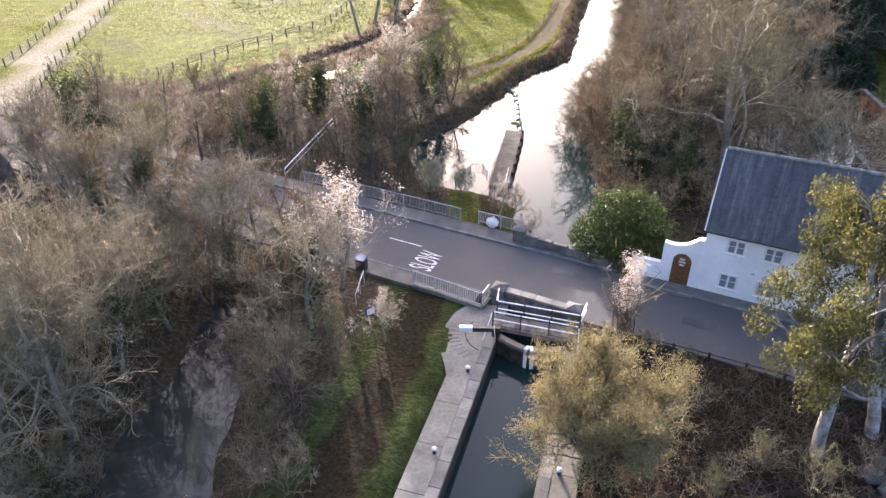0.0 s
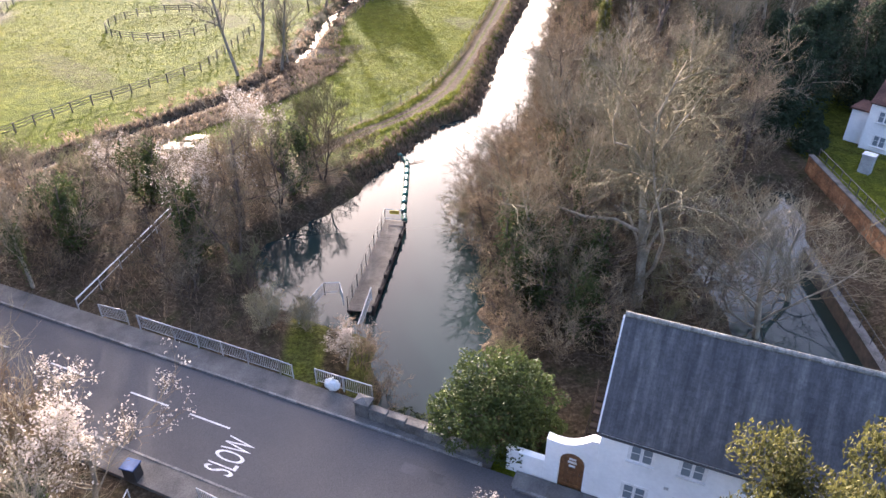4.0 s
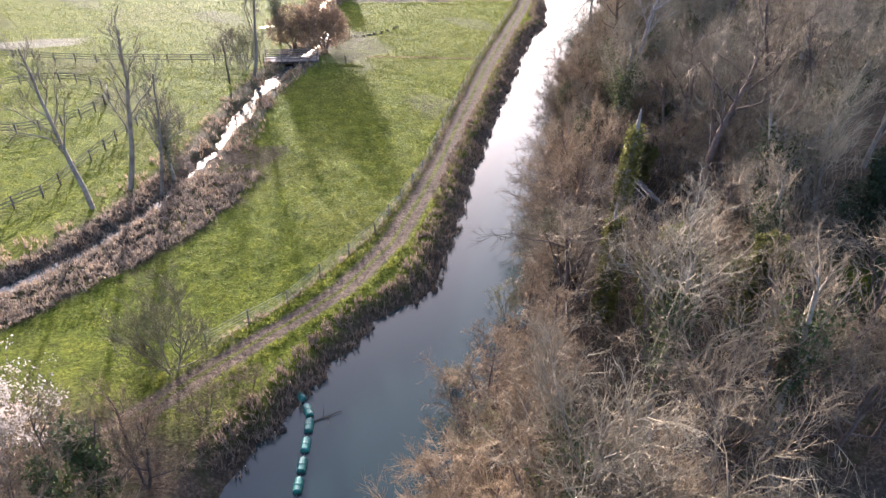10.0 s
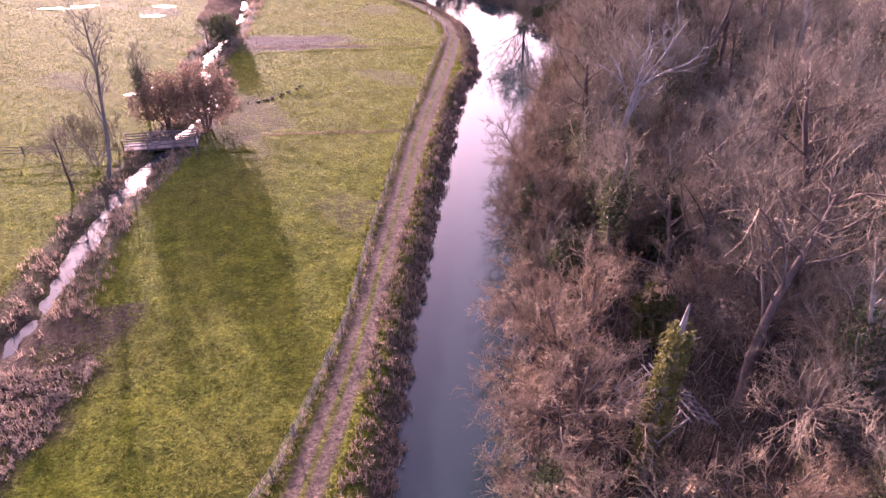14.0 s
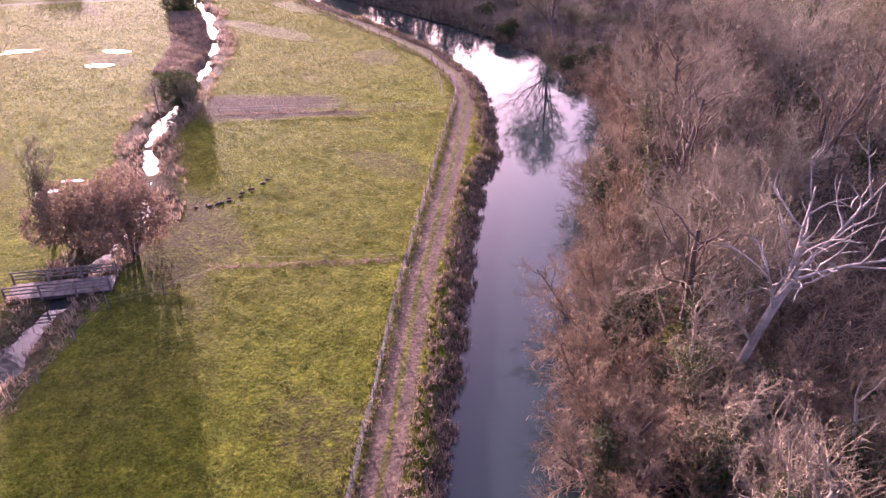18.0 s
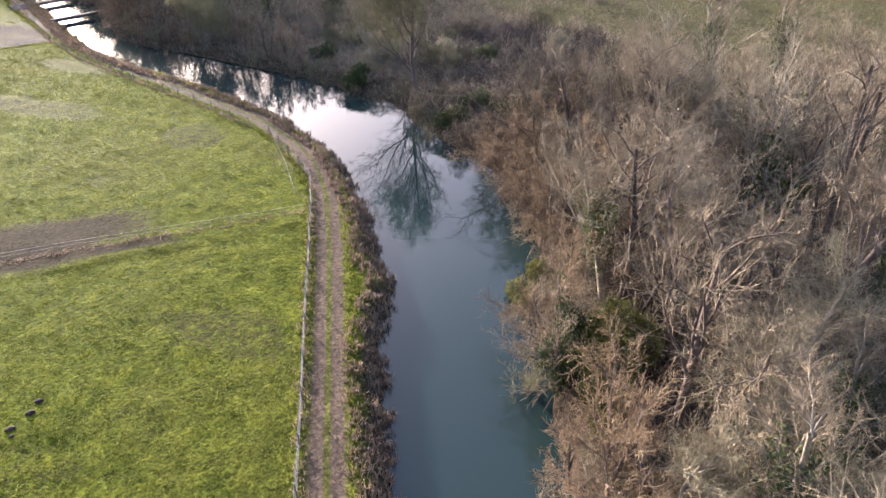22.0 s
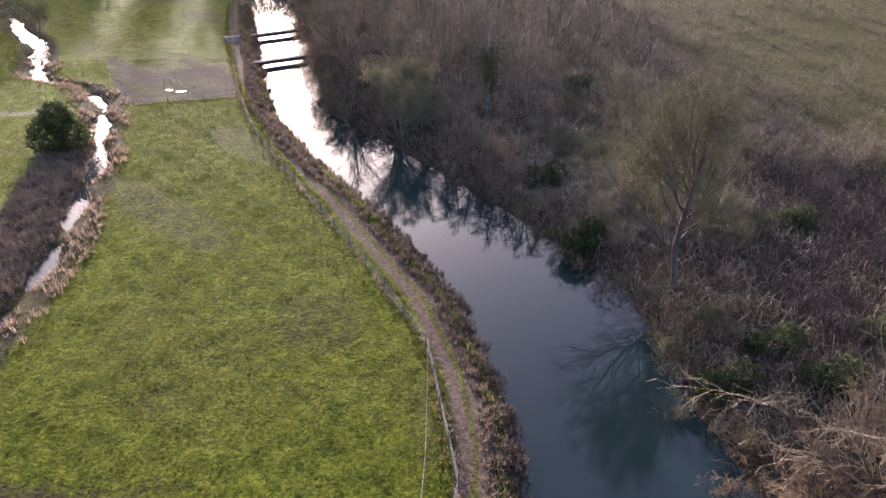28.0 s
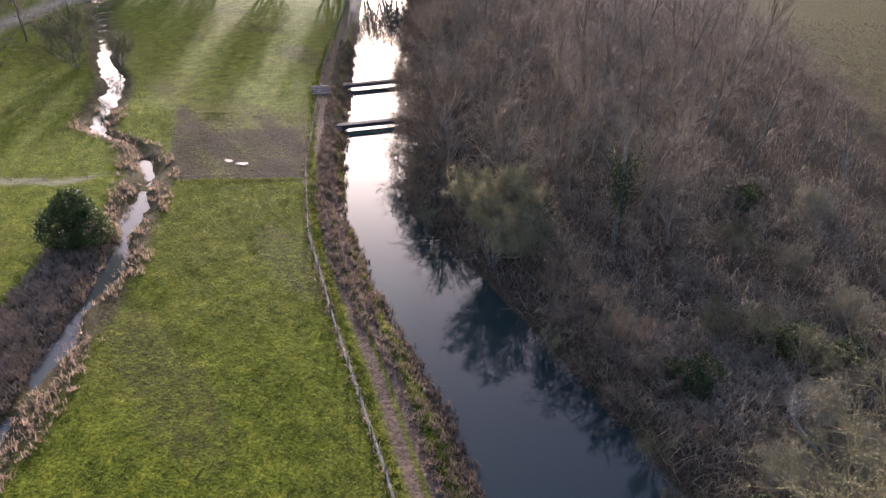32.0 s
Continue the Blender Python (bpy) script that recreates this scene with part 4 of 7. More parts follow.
for i in range(len(outline)):
    j = (i + 1) % len(outline)
    bm.faces.new((fr[i], bk[i], bk[j], fr[j]))
bmesh.ops.recalc_face_normals(bm, faces=bm.faces)
bmesh.ops.triangulate(bm, faces=bm.faces)
part("wall", bm, WHITE_WALL, gate_wall)
for (a, b) in zip(top_line[:-1], top_line[1:]):
    d = Vector((b[0] - a[0], 0, b[1] - a[1]))
    part("coping", boxed(0, -0.07, 0.0, d.length, 0.37, 0.09, Matrix.Translation((a[0], 0, a[1])) @ pose(0, 0, 0, 0, -math.degrees(math.atan2(d.z, d.x)), 0)), WHITE_WALL, gate_wall, "white coping")
part("low_wall", boxed(12.3, 0.02, -0.1, 14.19, 0.28, 1.4), WHITE_WALL, gate_wall)
part("low_coping", boxed(12.25, -0.03, 1.4, 14.19, 0.33, 1.48, None, 0.02), WHITE_WALL, gate_wall, "white coping")
door = road_thing("arched_door", "arched brown oak garden door with white notices", "door", arch_c, 3.62, 0)
bm = bmesh.new()
ring = [(-arch_r + 0.02, 0.02)] + [((arch_r - 0.02) * math.cos(radians(a)), spring + (arch_r - 0.02) * math.sin(radians(a))) for a in range(180, -1, -20)] + [(arch_r - 0.02, 0.02)]
fr, bk = [bm.verts.new((x, 0, z)) for x, z in ring], [bm.verts.new((x, 0.06, z)) for x, z in ring]
bm.faces.new(fr)
bm.faces.new(bk[::-1])
for i in range(len(ring)):
    j = (i + 1) % len(ring)
    bm.faces.new((fr[i], bk[i], bk[j], fr[j]))
bmesh.ops.recalc_face_normals(bm, faces=bm.faces)
part("leaf", bm, OAK, door)
for i in range(6):
    part("plank", boxed(-0.54 + i * 0.182, -0.014, 0.05, -0.375 + i * 0.182, -0.002, 1.85), OAK, door)
for z, w in ((1.95, 0.34), (1.74, 0.42), (1.5, 0.3)):
    part("notice", boxed(-w / 2, -0.03, z, w / 2, -0.016, z + 0.13), WHITE, door, "small white notice")
part("handle", rodded((0.4, -0.05, 1.0), (0.4, -0.05, 1.2), 0.02), IRON, door)
part("kick_board", boxed(-0.55, -0.03, 0.05, 0.55, -0.016, 0.3), OAK, door)
ramp_ = road_thing("door_ramp", "pale worn ramp before the arched door", "ramp", kind="structure")
part("ramp", boxed(14.6, 2.1, 0.05, 16.3, 3.45, 0.215, None, 0.03), PAVING, ramp_)
stairs = road_thing("garden_steps", "dark timber garden steps climbing beside the gable", "steps", 15.6, 5.9, 0)
for i in range(9):
    part("step", boxed(0, i * 0.33, -0.1 + i * 0.17, 0.85, i * 0.33 + 0.3, 0.06 + i * 0.17), DARK_TIMBER, stairs)
for x in (-0.05, 0.9):
    part("handrail", rodded((x, 0, 0.95), (x, 3.0, 2.4), 0.04), DARK_TIMBER, stairs)
    for i in range(4):
        part("post", rodded((x, i * 0.98, -0.1 + i * 0.5), (x, i * 0.98, 0.95 + i * 0.48), 0.035), DARK_TIMBER, stairs)

# ---- landing stage, boom ----
STAGE = pose(4.58, 52.5, -0.2, 0, 0, -11.4)
stage = empty("landing_stage", STAGE, "long timber landing stage with a railing on one side", "landing stage")
SL = 12.1
board_mesh = part("deck_board", boxed(-0.82, 0.003, -0.32, 0.82, SL / 80 - 0.003, -0.26), DECK, stage)
for i in range(1, 80):
    o = new("deck_board", board_mesh.data)
    o.parent = stage
    o.location = (random.uniform(-0.01, 0.01), i * SL / 80, random.uniform(-0.004, 0.004))
for x in (-0.72, 0.72):
    part("bearer", boxed(x - 0.08, 0, -0.55, x + 0.08, SL, -0.33), DARK_TIMBER, stage)
part("fender", boxed(0.82, 0.3, -0.62, 1.02, SL - 0.6, -0.3, None, 0.03), DARK_TIMBER, stage, "dark wet timber fender")
for i in range(7):
    for x in (-0.72, 0.92):
        part("pile", rodded((x, 0.4 + i * 1.85, -2.3), (x, 0.4 + i * 1.85, -0.33 if x < 0 else 0.02), 0.11, None, 8), DARK_TIMBER, stage)
for i in range(10):
    y = 0.15 + i * (SL - 0.3) / 9
    part("rail_post", boxed(-0.8, y - 0.025, -0.3, -0.75, y + 0.025, 0.8), IRON, stage)
for z in (0.78, 0.42, 0.08):
    part("rail", rodded((-0.775, 0.1, z), (-0.775, SL - 0.1, z), 0.02), IRON, stage, "dark steel rail")
for z in (0.78, -0.1):
    part("end_rail", rodded((-0.76, SL - 0.1, z), (0.7, SL - 0.1, z), 0.03), RAIL_GREY, stage)
for i in range(13):
    part("end_bar", rodded((-0.7 + i * 0.115, SL - 0.1, -0.12), (-0.7 + i * 0.115, SL - 0.1, 0.78), 0.014), RAIL_GREY, stage)
part("end_post", boxed(0.68, SL - 0.14, -0.3, 0.76, SL - 0.06, 0.85), IRON, stage)
sign = part("warning_sign", boxed(-0.35, SL - 0.18, 0.42, 0.42, SL - 0.155, 0.72), YELLOW, stage, "yellow warning sign with dark bars of writing")
for z in (0.62, 0.52):
    part("writing_bar", boxed(-0.25, SL - 0.19, z, 0.32, SL - 0.182, z + 0.045), BLACK, sign)
guard_rail("pale railing round the landing by the water", [(0.85, 50.9), (2.25, 53.95), (3.3, 53.95), (3.6, 52.7)], 0.9, 0.0, m=Matrix())
guard_rail("pale railing along the landing's river edge", [(4.75, 49.3), (5.45, 53.2)], 0.9, 0.0, m=Matrix())

def lathe(profile, sides):
    """A closed body turned round the x axis from (x, radius) pairs."""
    bm = bmesh.new()
    rings = [[bm.verts.new((x, r * math.cos(k * math.tau / sides), r * math.sin(k * math.tau / sides))) for k in range(sides)] for x, r in profile]
    for a, b in zip(rings[:-1], rings[1:]):
        for k in range(sides):
            bm.faces.new((a[k], a[(k + 1) % sides], b[(k + 1) % sides], b[k]))
    bm.faces.new(rings[0])
    bm.faces.new(rings[-1][::-1])
    bmesh.ops.recalc_face_normals(bm, faces=bm.faces)
    return bm


boom = empty("safety_boom", pose(0, 0, -1.0), "floating boom of faded green barrel floats", "boom")
way = [(7.75, 65.0), (7.7, 66.6), (7.75, 68.1), (7.85, 69.5), (7.95, 70.9), (8.0, 72.2), (8.05, 73.6), (8.1, 75.0), (8.1, 76.2), (7.6, 77.5)]
for i, (x, y) in enumerate(way):
    nx, ny = way[i + 1] if i + 1 < len(way) else (6.9, 78.4)
    ang = math.degrees(math.atan2(ny - y, nx - x))
    m = Matrix.Translation((x, y, 0.06)) @ pose(0, 0, 0, 0, 0, ang)
    bm = lathe([(0.0, 0.12), (0.03, 0.2), (0.08, 0.25), (0.4, 0.25), (0.43, 0.27), (0.5, 0.27), (0.53, 0.25), (0.88, 0.25), (0.93, 0.2), (0.96, 0.12)], 12)
    bmesh.ops.transform(bm, matrix=m, verts=bm.verts)
    fl = part("float", bm, GREEN_PLASTIC, boom)
    part("link", rodded(m @ Vector((0.9, 0, 0)), m @ Vector((1.45, 0, 0)), 0.035), IRON, boom)
part("anchor_float", rodded((7.1, 78.1, 0.1), (6.4, 78.9, 0.35), 0.2, 0.14, 10), IRON, boom, "dark anchor post at the bank")
drift = empty("floating_branch", pose(8.9, 76.0, -0.98, 0, 0, 20), "dark broken branch floating against the boom", "branch")
part("stem", rodded((-0.9, 0, 0.04), (1.1, 0.15, 0.08), 0.05, 0.02), DARK_TIMBER, drift)
part("fork", rodded((0, 0.06, 0.05), (0.2, 0.8, 0.1), 0.03, 0.012), DARK_TIMBER, drift)
part("fork", rodded((0.3, 0.08, 0.05), (0.1, -0.6, 0.08), 0.03, 0.012), DARK_TIMBER, drift)
lump = empty("floating_log", pose(6.6, 75.2, -1.0), "short dark log end floating in the river", "log")
part("log", rodded((-0.2, 0, 0.0), (0.25, 0.12, 0.1), 0.17, 0.14, 9), DARK_TIMBER, lump)
sack = road_thing("tied_sack", "crumpled white sack hung on the guard rail", "sack", 1.6, 4.7, 0.2)
bm = bmesh.new()
bmesh.ops.create_icosphere(bm, subdivisions=3, radius=0.42)
for q in bm.verts:
    k = 1 + 0.22 * noise.noise(q.co * 5)
    q.co = Vector((q.co.x * 1.15 * k, q.co.y * 0.6 * k, 0.42 + q.co.z * k))
part("bag", bm, WHITE, sack)
part("neck", rodded((0.05, 0, 0.78), (0.12, 0, 1.02), 0.09, 0.04), WHITE, sack)


# ---- fences ----
def line_points(stops, step):
    out = []
    for (a, b) in zip(stops[:-1], stops[1:]):
        a, b = Vector(a), Vector(b)
        n = max(1, round((b - a).length / step))
        out += [a.lerp(b, i / n) for i in range(n)]
    return out + [Vector(stops[-1])]


def wire_fence(label, stops, step=3.4, h=1.1, wires=(0.45, 0.75, 1.02), lean=0.05, tape=False, stake=0.06):
    f = empty("wire_fence", Matrix(), label, "fence", "field fences")
    pts = line_points(stops, step)
    tops = []
    for p in pts:
        z = height(p.x, p.y)
        top = Vector((p.x + random.uniform(-lean, lean), p.y + random.uniform(-lean, lean), z + h * random.uniform(0.92, 1.08)))
        part("post", rodded((p.x, p.y, z - 0.2), top, stake, stake * 0.85, 6), TIMBER, f)
        tops.append((Vector((p.x, p.y, z)), top))
    for w in wires:
        t = Tubes()
        t.add([np.array(a.lerp(b, min(w / h, 0.97))) for a, b in tops], [0.005 if not tape else 0.009] * len(tops), 3)
        t.build("wire", WIRE, f)
    return f


def rail_fence(label, stops, step=2.4, h=1.15, rails=(0.45, 0.78, 1.08), closed=False, material=None):
    f = empty("rail_fence", Matrix(), label, "fence", "post and rail fences")
    material = material or TIMBER
    pts = line_points(stops, step)
    for i, p in enumerate(pts):
        z = height(p.x, p.y)
        part("post", boxed(p.x - 0.06, p.y - 0.06, z - 0.2, p.x + 0.06, p.y + 0.06, z + h), material, f)
        if i + 1 < len(pts):
            q = pts[i + 1]
            zq = height(q.x, q.y)
            for r in rails:
                part("rail", rodded((p.x, p.y, z + r), (q.x, q.y, zq + r), 0.038, None, 4), material, f)
    return f


FENCE = [(1.2, 81.5), (5.7, 86), (11.5, 94.8), (15.7, 106), (19, 118.7), (23.1, 134), (24.6, 139), (29.8, 156), (34.7, 171.6), (36.6, 178.5), (35.5, 191), (29.5, 205), (23.5, 217.5), (17, 232), (12.7, 246), (4.9, 283), (-2.8, 330)]
wire_fence("weathered timber posts and slack wire netting along the riverside track", FENCE, wires=(0.08, 0.26, 0.44, 0.62, 0.8, 1.03), tape=True)
wire_fence("thin wire cross fence over the meadow", [(6.8, 137.8), (12.3, 140.7), (24.6, 139.4)], 5.0, 0.9, (0.8,), stake=0.025)
wire_fence("thin wire cross fence with pale tape", [(7.6, 174.3), (21, 173.2), (34.6, 171.6)], 5.5, 0.9, (0.5, 0.8), tape=True, stake=0.025)
wire_fence("thin white tape set inside the track fence", [(34.9, 171.9), (34.2, 175.5), (34.9, 180.6), (35.5, 189.8)], 4.5, 0.85, (0.5, 0.8), tape=True, stake=0.02)
wire_fence("thin wire fence at the muddy field's end", [(0.3, 241.2), (13.0, 243.8)], 4.0, 0.9, (0.4, 0.8), stake=0.03)
wire_fence("thin wire fence on the far meadow", [(-40, 236), (-18.7, 238.2), (-5.5, 241.5)], 4.0, 0.9, (0.4, 0.8), stake=0.03)
wire_fence("thin wire fence beside the meadow stream", [(-1.5, 112), (-0.6, 126), (3.2, 137), (6.8, 137.8)], 3.5)
rail_fence("grey post and rail fence above the stream", [(-34, 80), (-28.2, 89.3), (-20.4, 98.3), (-17.4, 102.4), (-15.4, 112), (-13.8, 120.3)])
rail_fence("weathered rail fence beside the farm drive", [(-43, 66), (-48, 82), (-50.5, 96), (-54.4, 119), (-60, 160)], 3.0)
rail_fence("weathered rail fence on the drive's far side", [(-54.5, 84), (-56.5, 98), (-60.5, 119)], 3.0)
ring = [(-28 + 8.3 * math.cos(radians(a)), 124.5 + 8.3 * math.sin(radians(a))) for a in range(0, 361, 15)]
rail_fence("round horse pen of pale weathered rails", ring, 2.2)
rail_fence("far paddock rail fence", [(-70, 149), (-26, 139.9), (-13.6, 139.6), (-4.5, 138.6)], 3.0)
tie = empty("boundary_rail", Matrix(), "pale scaffold rail on posts above the bypass", "rail")
part("rail", rodded((-13.7, 53.0, 1.0), (-10.9, 65.1, 1.0), 0.05), WHITE, tie, "white painted top rail")
part("rail", rodded((-13.7, 53.0, 0.5), (-10.9, 65.1, 0.5), 0.03), RAIL_GREY, tie)
for i in range(6):
    part("post", rodded((-13.7 + 0.56 * i, 53.0 + 2.42 * i, -0.3), (-13.7 + 0.56 * i, 53.0 + 2.42 * i, 1.05), 0.04), RAIL_GREY, tie)

# footbridge over the meadow stream
fb = empty("meadow_footbridge", pose(-0.6, 140.0, 0.0, 0, 0, 1), "weathered timber footbridge with post and rail sides", "footbridge")
for i in range(24):
    part("board", boxed(-3.6 + i * 0.3, -1.0, 0.08, -3.31 + i * 0.3, 1.0, 0.14), TIMBER, fb)
for y in (-0.9, 0.9):
    part("beam", boxed(-3.7, y - 0.1, -0.15, 3.7, y + 0.1, 0.08), DARK_TIMBER, fb)
    for i in range(4):
        part("post", boxed(-3.5 + i * 2.33 - 0.06, y * 1.1 - 0.06, -0.2, -3.5 + i * 2.33 + 0.06, y * 1.1 + 0.06, 1.2), TIMBER, fb)
    for z in (0.55, 0.85, 1.12):
        part("rail", boxed(-3.6, y * 1.1 - 0.03, z - 0.05, 3.6, y * 1.1 + 0.03, z + 0.05), TIMBER, fb)


# the two narrow bridges over the river
def girder_bridge(a, b, label, rails):
    a, b = Vector(a), Vector(b)
    d = b - a
    g = empty("river_footbridge", pose(a.x - 0.4, a.y + 1.4, -0.5, 0, 0, math.degrees(math.atan2(d.y, d.x))), label, "footbridge", "river footbridges")
    n = d.length
    part("deck", boxed(-1.5, -0.45, 0.25, n + 1.5, 0.45, 0.4), DARK_TIMBER, g)
    part("girder", boxed(-1.5, -0.5, -0.1, n + 1.5, -0.38, 0.3), IRON, g)
    part("girder", boxed(-1.5, 0.38, -0.1, n + 1.5, 0.5, 0.3), IRON, g)
    if rails:
        for y in (-0.45, 0.45):
            part("rail", rodded((-1.2, y, 1.0), (n + 1.2, y, 1.0), 0.018), TIMBER, g)
            for i in range(11):
                part("post", rodded((-1.0 + i * (n + 2) / 10, y, 0.4), (-1.0 + i * (n + 2) / 10, y, 1.0), 0.018), TIMBER, g)
    for x in (-0.3, n + 0.3):
        part("abutment", boxed(x - 0.7, -0.7, -1.4, x + 0.7, 0.7, 0.24), CONCRETE, g, "pale concrete abutment")
    return g


girder_bridge((13.2, 258.9), (23.6, 263.6), "dark narrow river footbridge with thin timber rails", True)
girder_bridge((8.6, 274.1), (18.6, 279.0), "dark narrow river footbridge with thin timber rails", True)
side = empty("stepped_platform", pose(8.2, 272.6, 0, 0, 0, 20), "grey timber stepped platform at the bridge end", "platform")
for i in range(5):
    part("step", boxed(-2.2, -1.2 + i * 0.5, -0.1, 0.4, -0.74 + i * 0.5, 0.15 + i * 0.09), TIMBER, side)

# broken timber frame in the wood under the ivy snag
lattice = empty("collapsed_frame", pose(31.2, 92.6, 2.8, 0, 0, 8), "collapsed pale timber roof frame in the wood", "timber frame")
for s in (-1, 1):
    for i in range(9):
        part("batten", rodded((s * 0.15, -1.9 + i * 0.48, 2.3 - 0.02 * i), (s * 1.75, -1.9 + i * 0.48 + random.uniform(-0.1, 0.1), 1.2), 0.05, None, 4), TIMBER, lattice)
    for x in (0.2, 0.95, 1.7):
        part("rafter", rodded((s * x, -2.1, 2.38 - 0.72 * x), (s * x, 2.1, 2.38 - 0.72 * x), 0.05, None, 4), TIMBER, lattice)
    for y in (-2, 0, 2):
        part("post", rodded((s * 1.7, y, -3.1), (s * 1.7, y, 1.2), 0.07, None, 5), DARK_TIMBER, lattice)

# walls of the mill basin
BRICK = surface("orange_brown_brick", (0.12, 0.07, 0.04), (0.3, 0.17, 0.09), 1.0, 8, 0.9)


def wall_run(name, label, a, b, z0, z1, thick, material, courses=0):
    a, b = Vector(a), Vector(b)
    d = b - a
    w = empty(name, pose(a.x, a.y, 0, 0, 0, math.degrees(math.atan2(d.y, d.x))), label, "wall", kind="structure")
    part("wall", boxed(0, -thick / 2, z0, d.length, thick / 2, z1), material, w)
    part("coping", boxed(-0.05, -thick / 2 - 0.05, z1, d.length + 0.05, thick / 2 + 0.05, z1 + 0.1), STONE, w)
    for r in range(courses):
        n = int(d.length / 0.9)
        for i in range(n):
            if random.random() < 0.7:
                part("stone_block", boxed(i * 0.9 + 0.02, thick / 2, z0 + 0.3 + r * 0.4, i * 0.9 + 0.86, thick / 2 + 0.03 + 0.02 * random.random(), z0 + 0.66 + r * 0.4), material, w)
    return w, d.length


w, n = wall_run("basin_wall", "dark wet basin wall with a thin railing", (35.4, 43.0), (37.6, 57.2), -1.8, 0.1, 0.5, DARK_BRICK)
for i in range(9):
    part("rail_post", rodded((0.2 + i * n / 9, 0, 0.2), (0.2 + i * n / 9, 0, 1.1), 0.025), IRON, w)
part("rail", rodded((0, 0, 1.1), (n, 0, 1.1), 0.025), IRON, w)
wall_run("garden_terrace_wall", "orange-brown brick terrace wall", (42.2, 50.0), (44.2, 70.0), -0.8, 1.5, 0.4, BRICK, 4)
w = empty("garden_railing", Matrix(), "dark garden railing above the brick terrace wall", "railing")
for i in range(14):
    part("post", rodded((42.5 + i * 0.15, 50.5 + 1.45 * i, 1.5), (42.5 + i * 0.15, 50.5 + 1.45 * i, 2.5), 0.04), IRON, w)
for z in (1.8, 2.45):
    part("rail", rodded((42.5, 50.5, z), (44.45, 69.35, z), 0.03), IRON, w)

# second white house beyond the basin
TILE_RED = surface("brown_clay_tile", (0.06, 0.035, 0.03), (0.13, 0.075, 0.06), 1.0, 8, 0.85)
NAVY = surface("navy_paint", (0.02, 0.025, 0.05), (0.04, 0.05, 0.09), 2, 20, 0.5)
house2 = empty("garden_house", pose(51.6, 74.6, 0, 0, 0, -52), "white house with brown tiled roof, dormer and navy frames", "house")
part("wall", gabled_body(12, 7, 4.6, 7.8), WHITE_WALL, house2)
slate_slope(12, 7, 4.75, 7.8, 1, house2, TILE_RED, 0.3, 0.4)
slate_slope(12, 7, 4.75, 7.8, -1, house2, TILE_RED, 0.3, 0.4)
for x, z in ((1.4, 2.9), (5.0, 2.9), (8.6, 2.9), (1.6, 0.6)):
    facade_window("window", x, z, 1.1, 1.0, house2)
dorm = part("dormer", boxed(2.6, -0.25, 4.3, 4.2, 1.6, 5.6), WHITE_WALL, house2, "white gabled dormer")
part("pane", boxed(2.85, -0.29, 4.55, 3.95, -0.26, 5.4), GLASS, dorm)
bm = bmesh.new()
for s in (-1, 1):
    m = Matrix.Translation((3.4, 0.7, 6.25)) @ pose(0, 0, 0, 0, s * 38, 0)
    box(bm, 0 if s > 0 else -1.25, -1.1, -0.04, 1.25 if s > 0 else 0, 1.3, 0.04, m)
part("dormer_roof", bm, TILE_RED, dorm)
frame_ = part("french_window", boxed(5.4, -0.06, 0.1, 8.2, 0.02, 2.3), NAVY, house2, "navy-framed glazed doors")
for i in range(3):
    part("pane", boxed(5.55 + i * 0.9, -0.075, 0.3, 6.25 + i * 0.9, -0.062, 2.15), GLASS, frame_)
part("lean_to", boxed(-1.8, 1.0, -0.3, -0.004, 3.6, 3.2), WHITE_WALL, house2, "white lean-to")
part("lean_to_roof", boxed(-2.0, 0.8, 3.2, -0.004, 3.8, 3.35), TILE_RED, house2)
shed = empty("garden_cupboard", pose(49.2, 69.4, 0, 0, 0, -50), "grey garden cupboard on the lawn", "cupboard")
part("body", boxed(-0.5, -0.4, -0.05, 0.5, 0.4, 1.7, None, 0.02), RAIL_GREY, shed)
part("lid", boxed(-0.55, -0.45, 1.7, 0.55, 0.45, 1.78), WHITE, shed)

notice = empty("field_notice", pose(-33.0, 53.8, 0.35, 0, 0, 10), "pale blank notice board on posts among the trees", "notice board")
part("board", boxed(-0.75, -0.03, 1.2, 0.75, 0.03, 2.3), WHITE, notice)
for x in (-0.6, 0.6):
    part("post", boxed(x - 0.05, 0.031, -0.9, x + 0.05, 0.12, 2.3), TIMBER, notice)

# molehills and hoof-churned spots
EARTH = surface("fresh_earth", (0.018, 0.013, 0.01), (0.05, 0.036, 0.028), 4, 20, 0.95)
for i in range(13):
    x, y = 7.6 + i * 0.48 + random.uniform(-0.3, 0.3), 151.3 + (0.02 * i * i * 1.5) + random.uniform(-0.3, 0.3)
    bm = bmesh.new()
    bmesh.ops.create_icosphere(bm, subdivisions=2, radius=0.2)
    for q in bm.verts:
        k = 1 + 0.3 * noise.noise(q.co * 6 + Vector((i, 0, 0)))
        q.co = Vector((q.co.x * k, q.co.y * k * 0.8, q.co.z * 0.5 * k))
    o = part("molehill", bm, EARTH, None)
    o.location = (x, y, height(x, y) + 0.02)
    s = random.uniform(0.7, 1.4)
    o.scale = (s, s, s)
    tagged(o, "small dark molehill of fresh earth in the grass", "molehill", "molehills in the meadow")
# small things beside the road
bin_ = road_thing("waste_bin", "dark waste bin with a blue lid beside the footway", "bin", -4.3, -4.3, 0.15, 8)
part("body", boxed(-0.35, -0.3, 0, 0.35, 0.3, 0.85, None, 0.04), BLACK, bin_)
BLUE = surface("blue_plastic", (0.014, 0.04, 0.12), (0.03, 0.075, 0.2), 3, 20, 0.8)
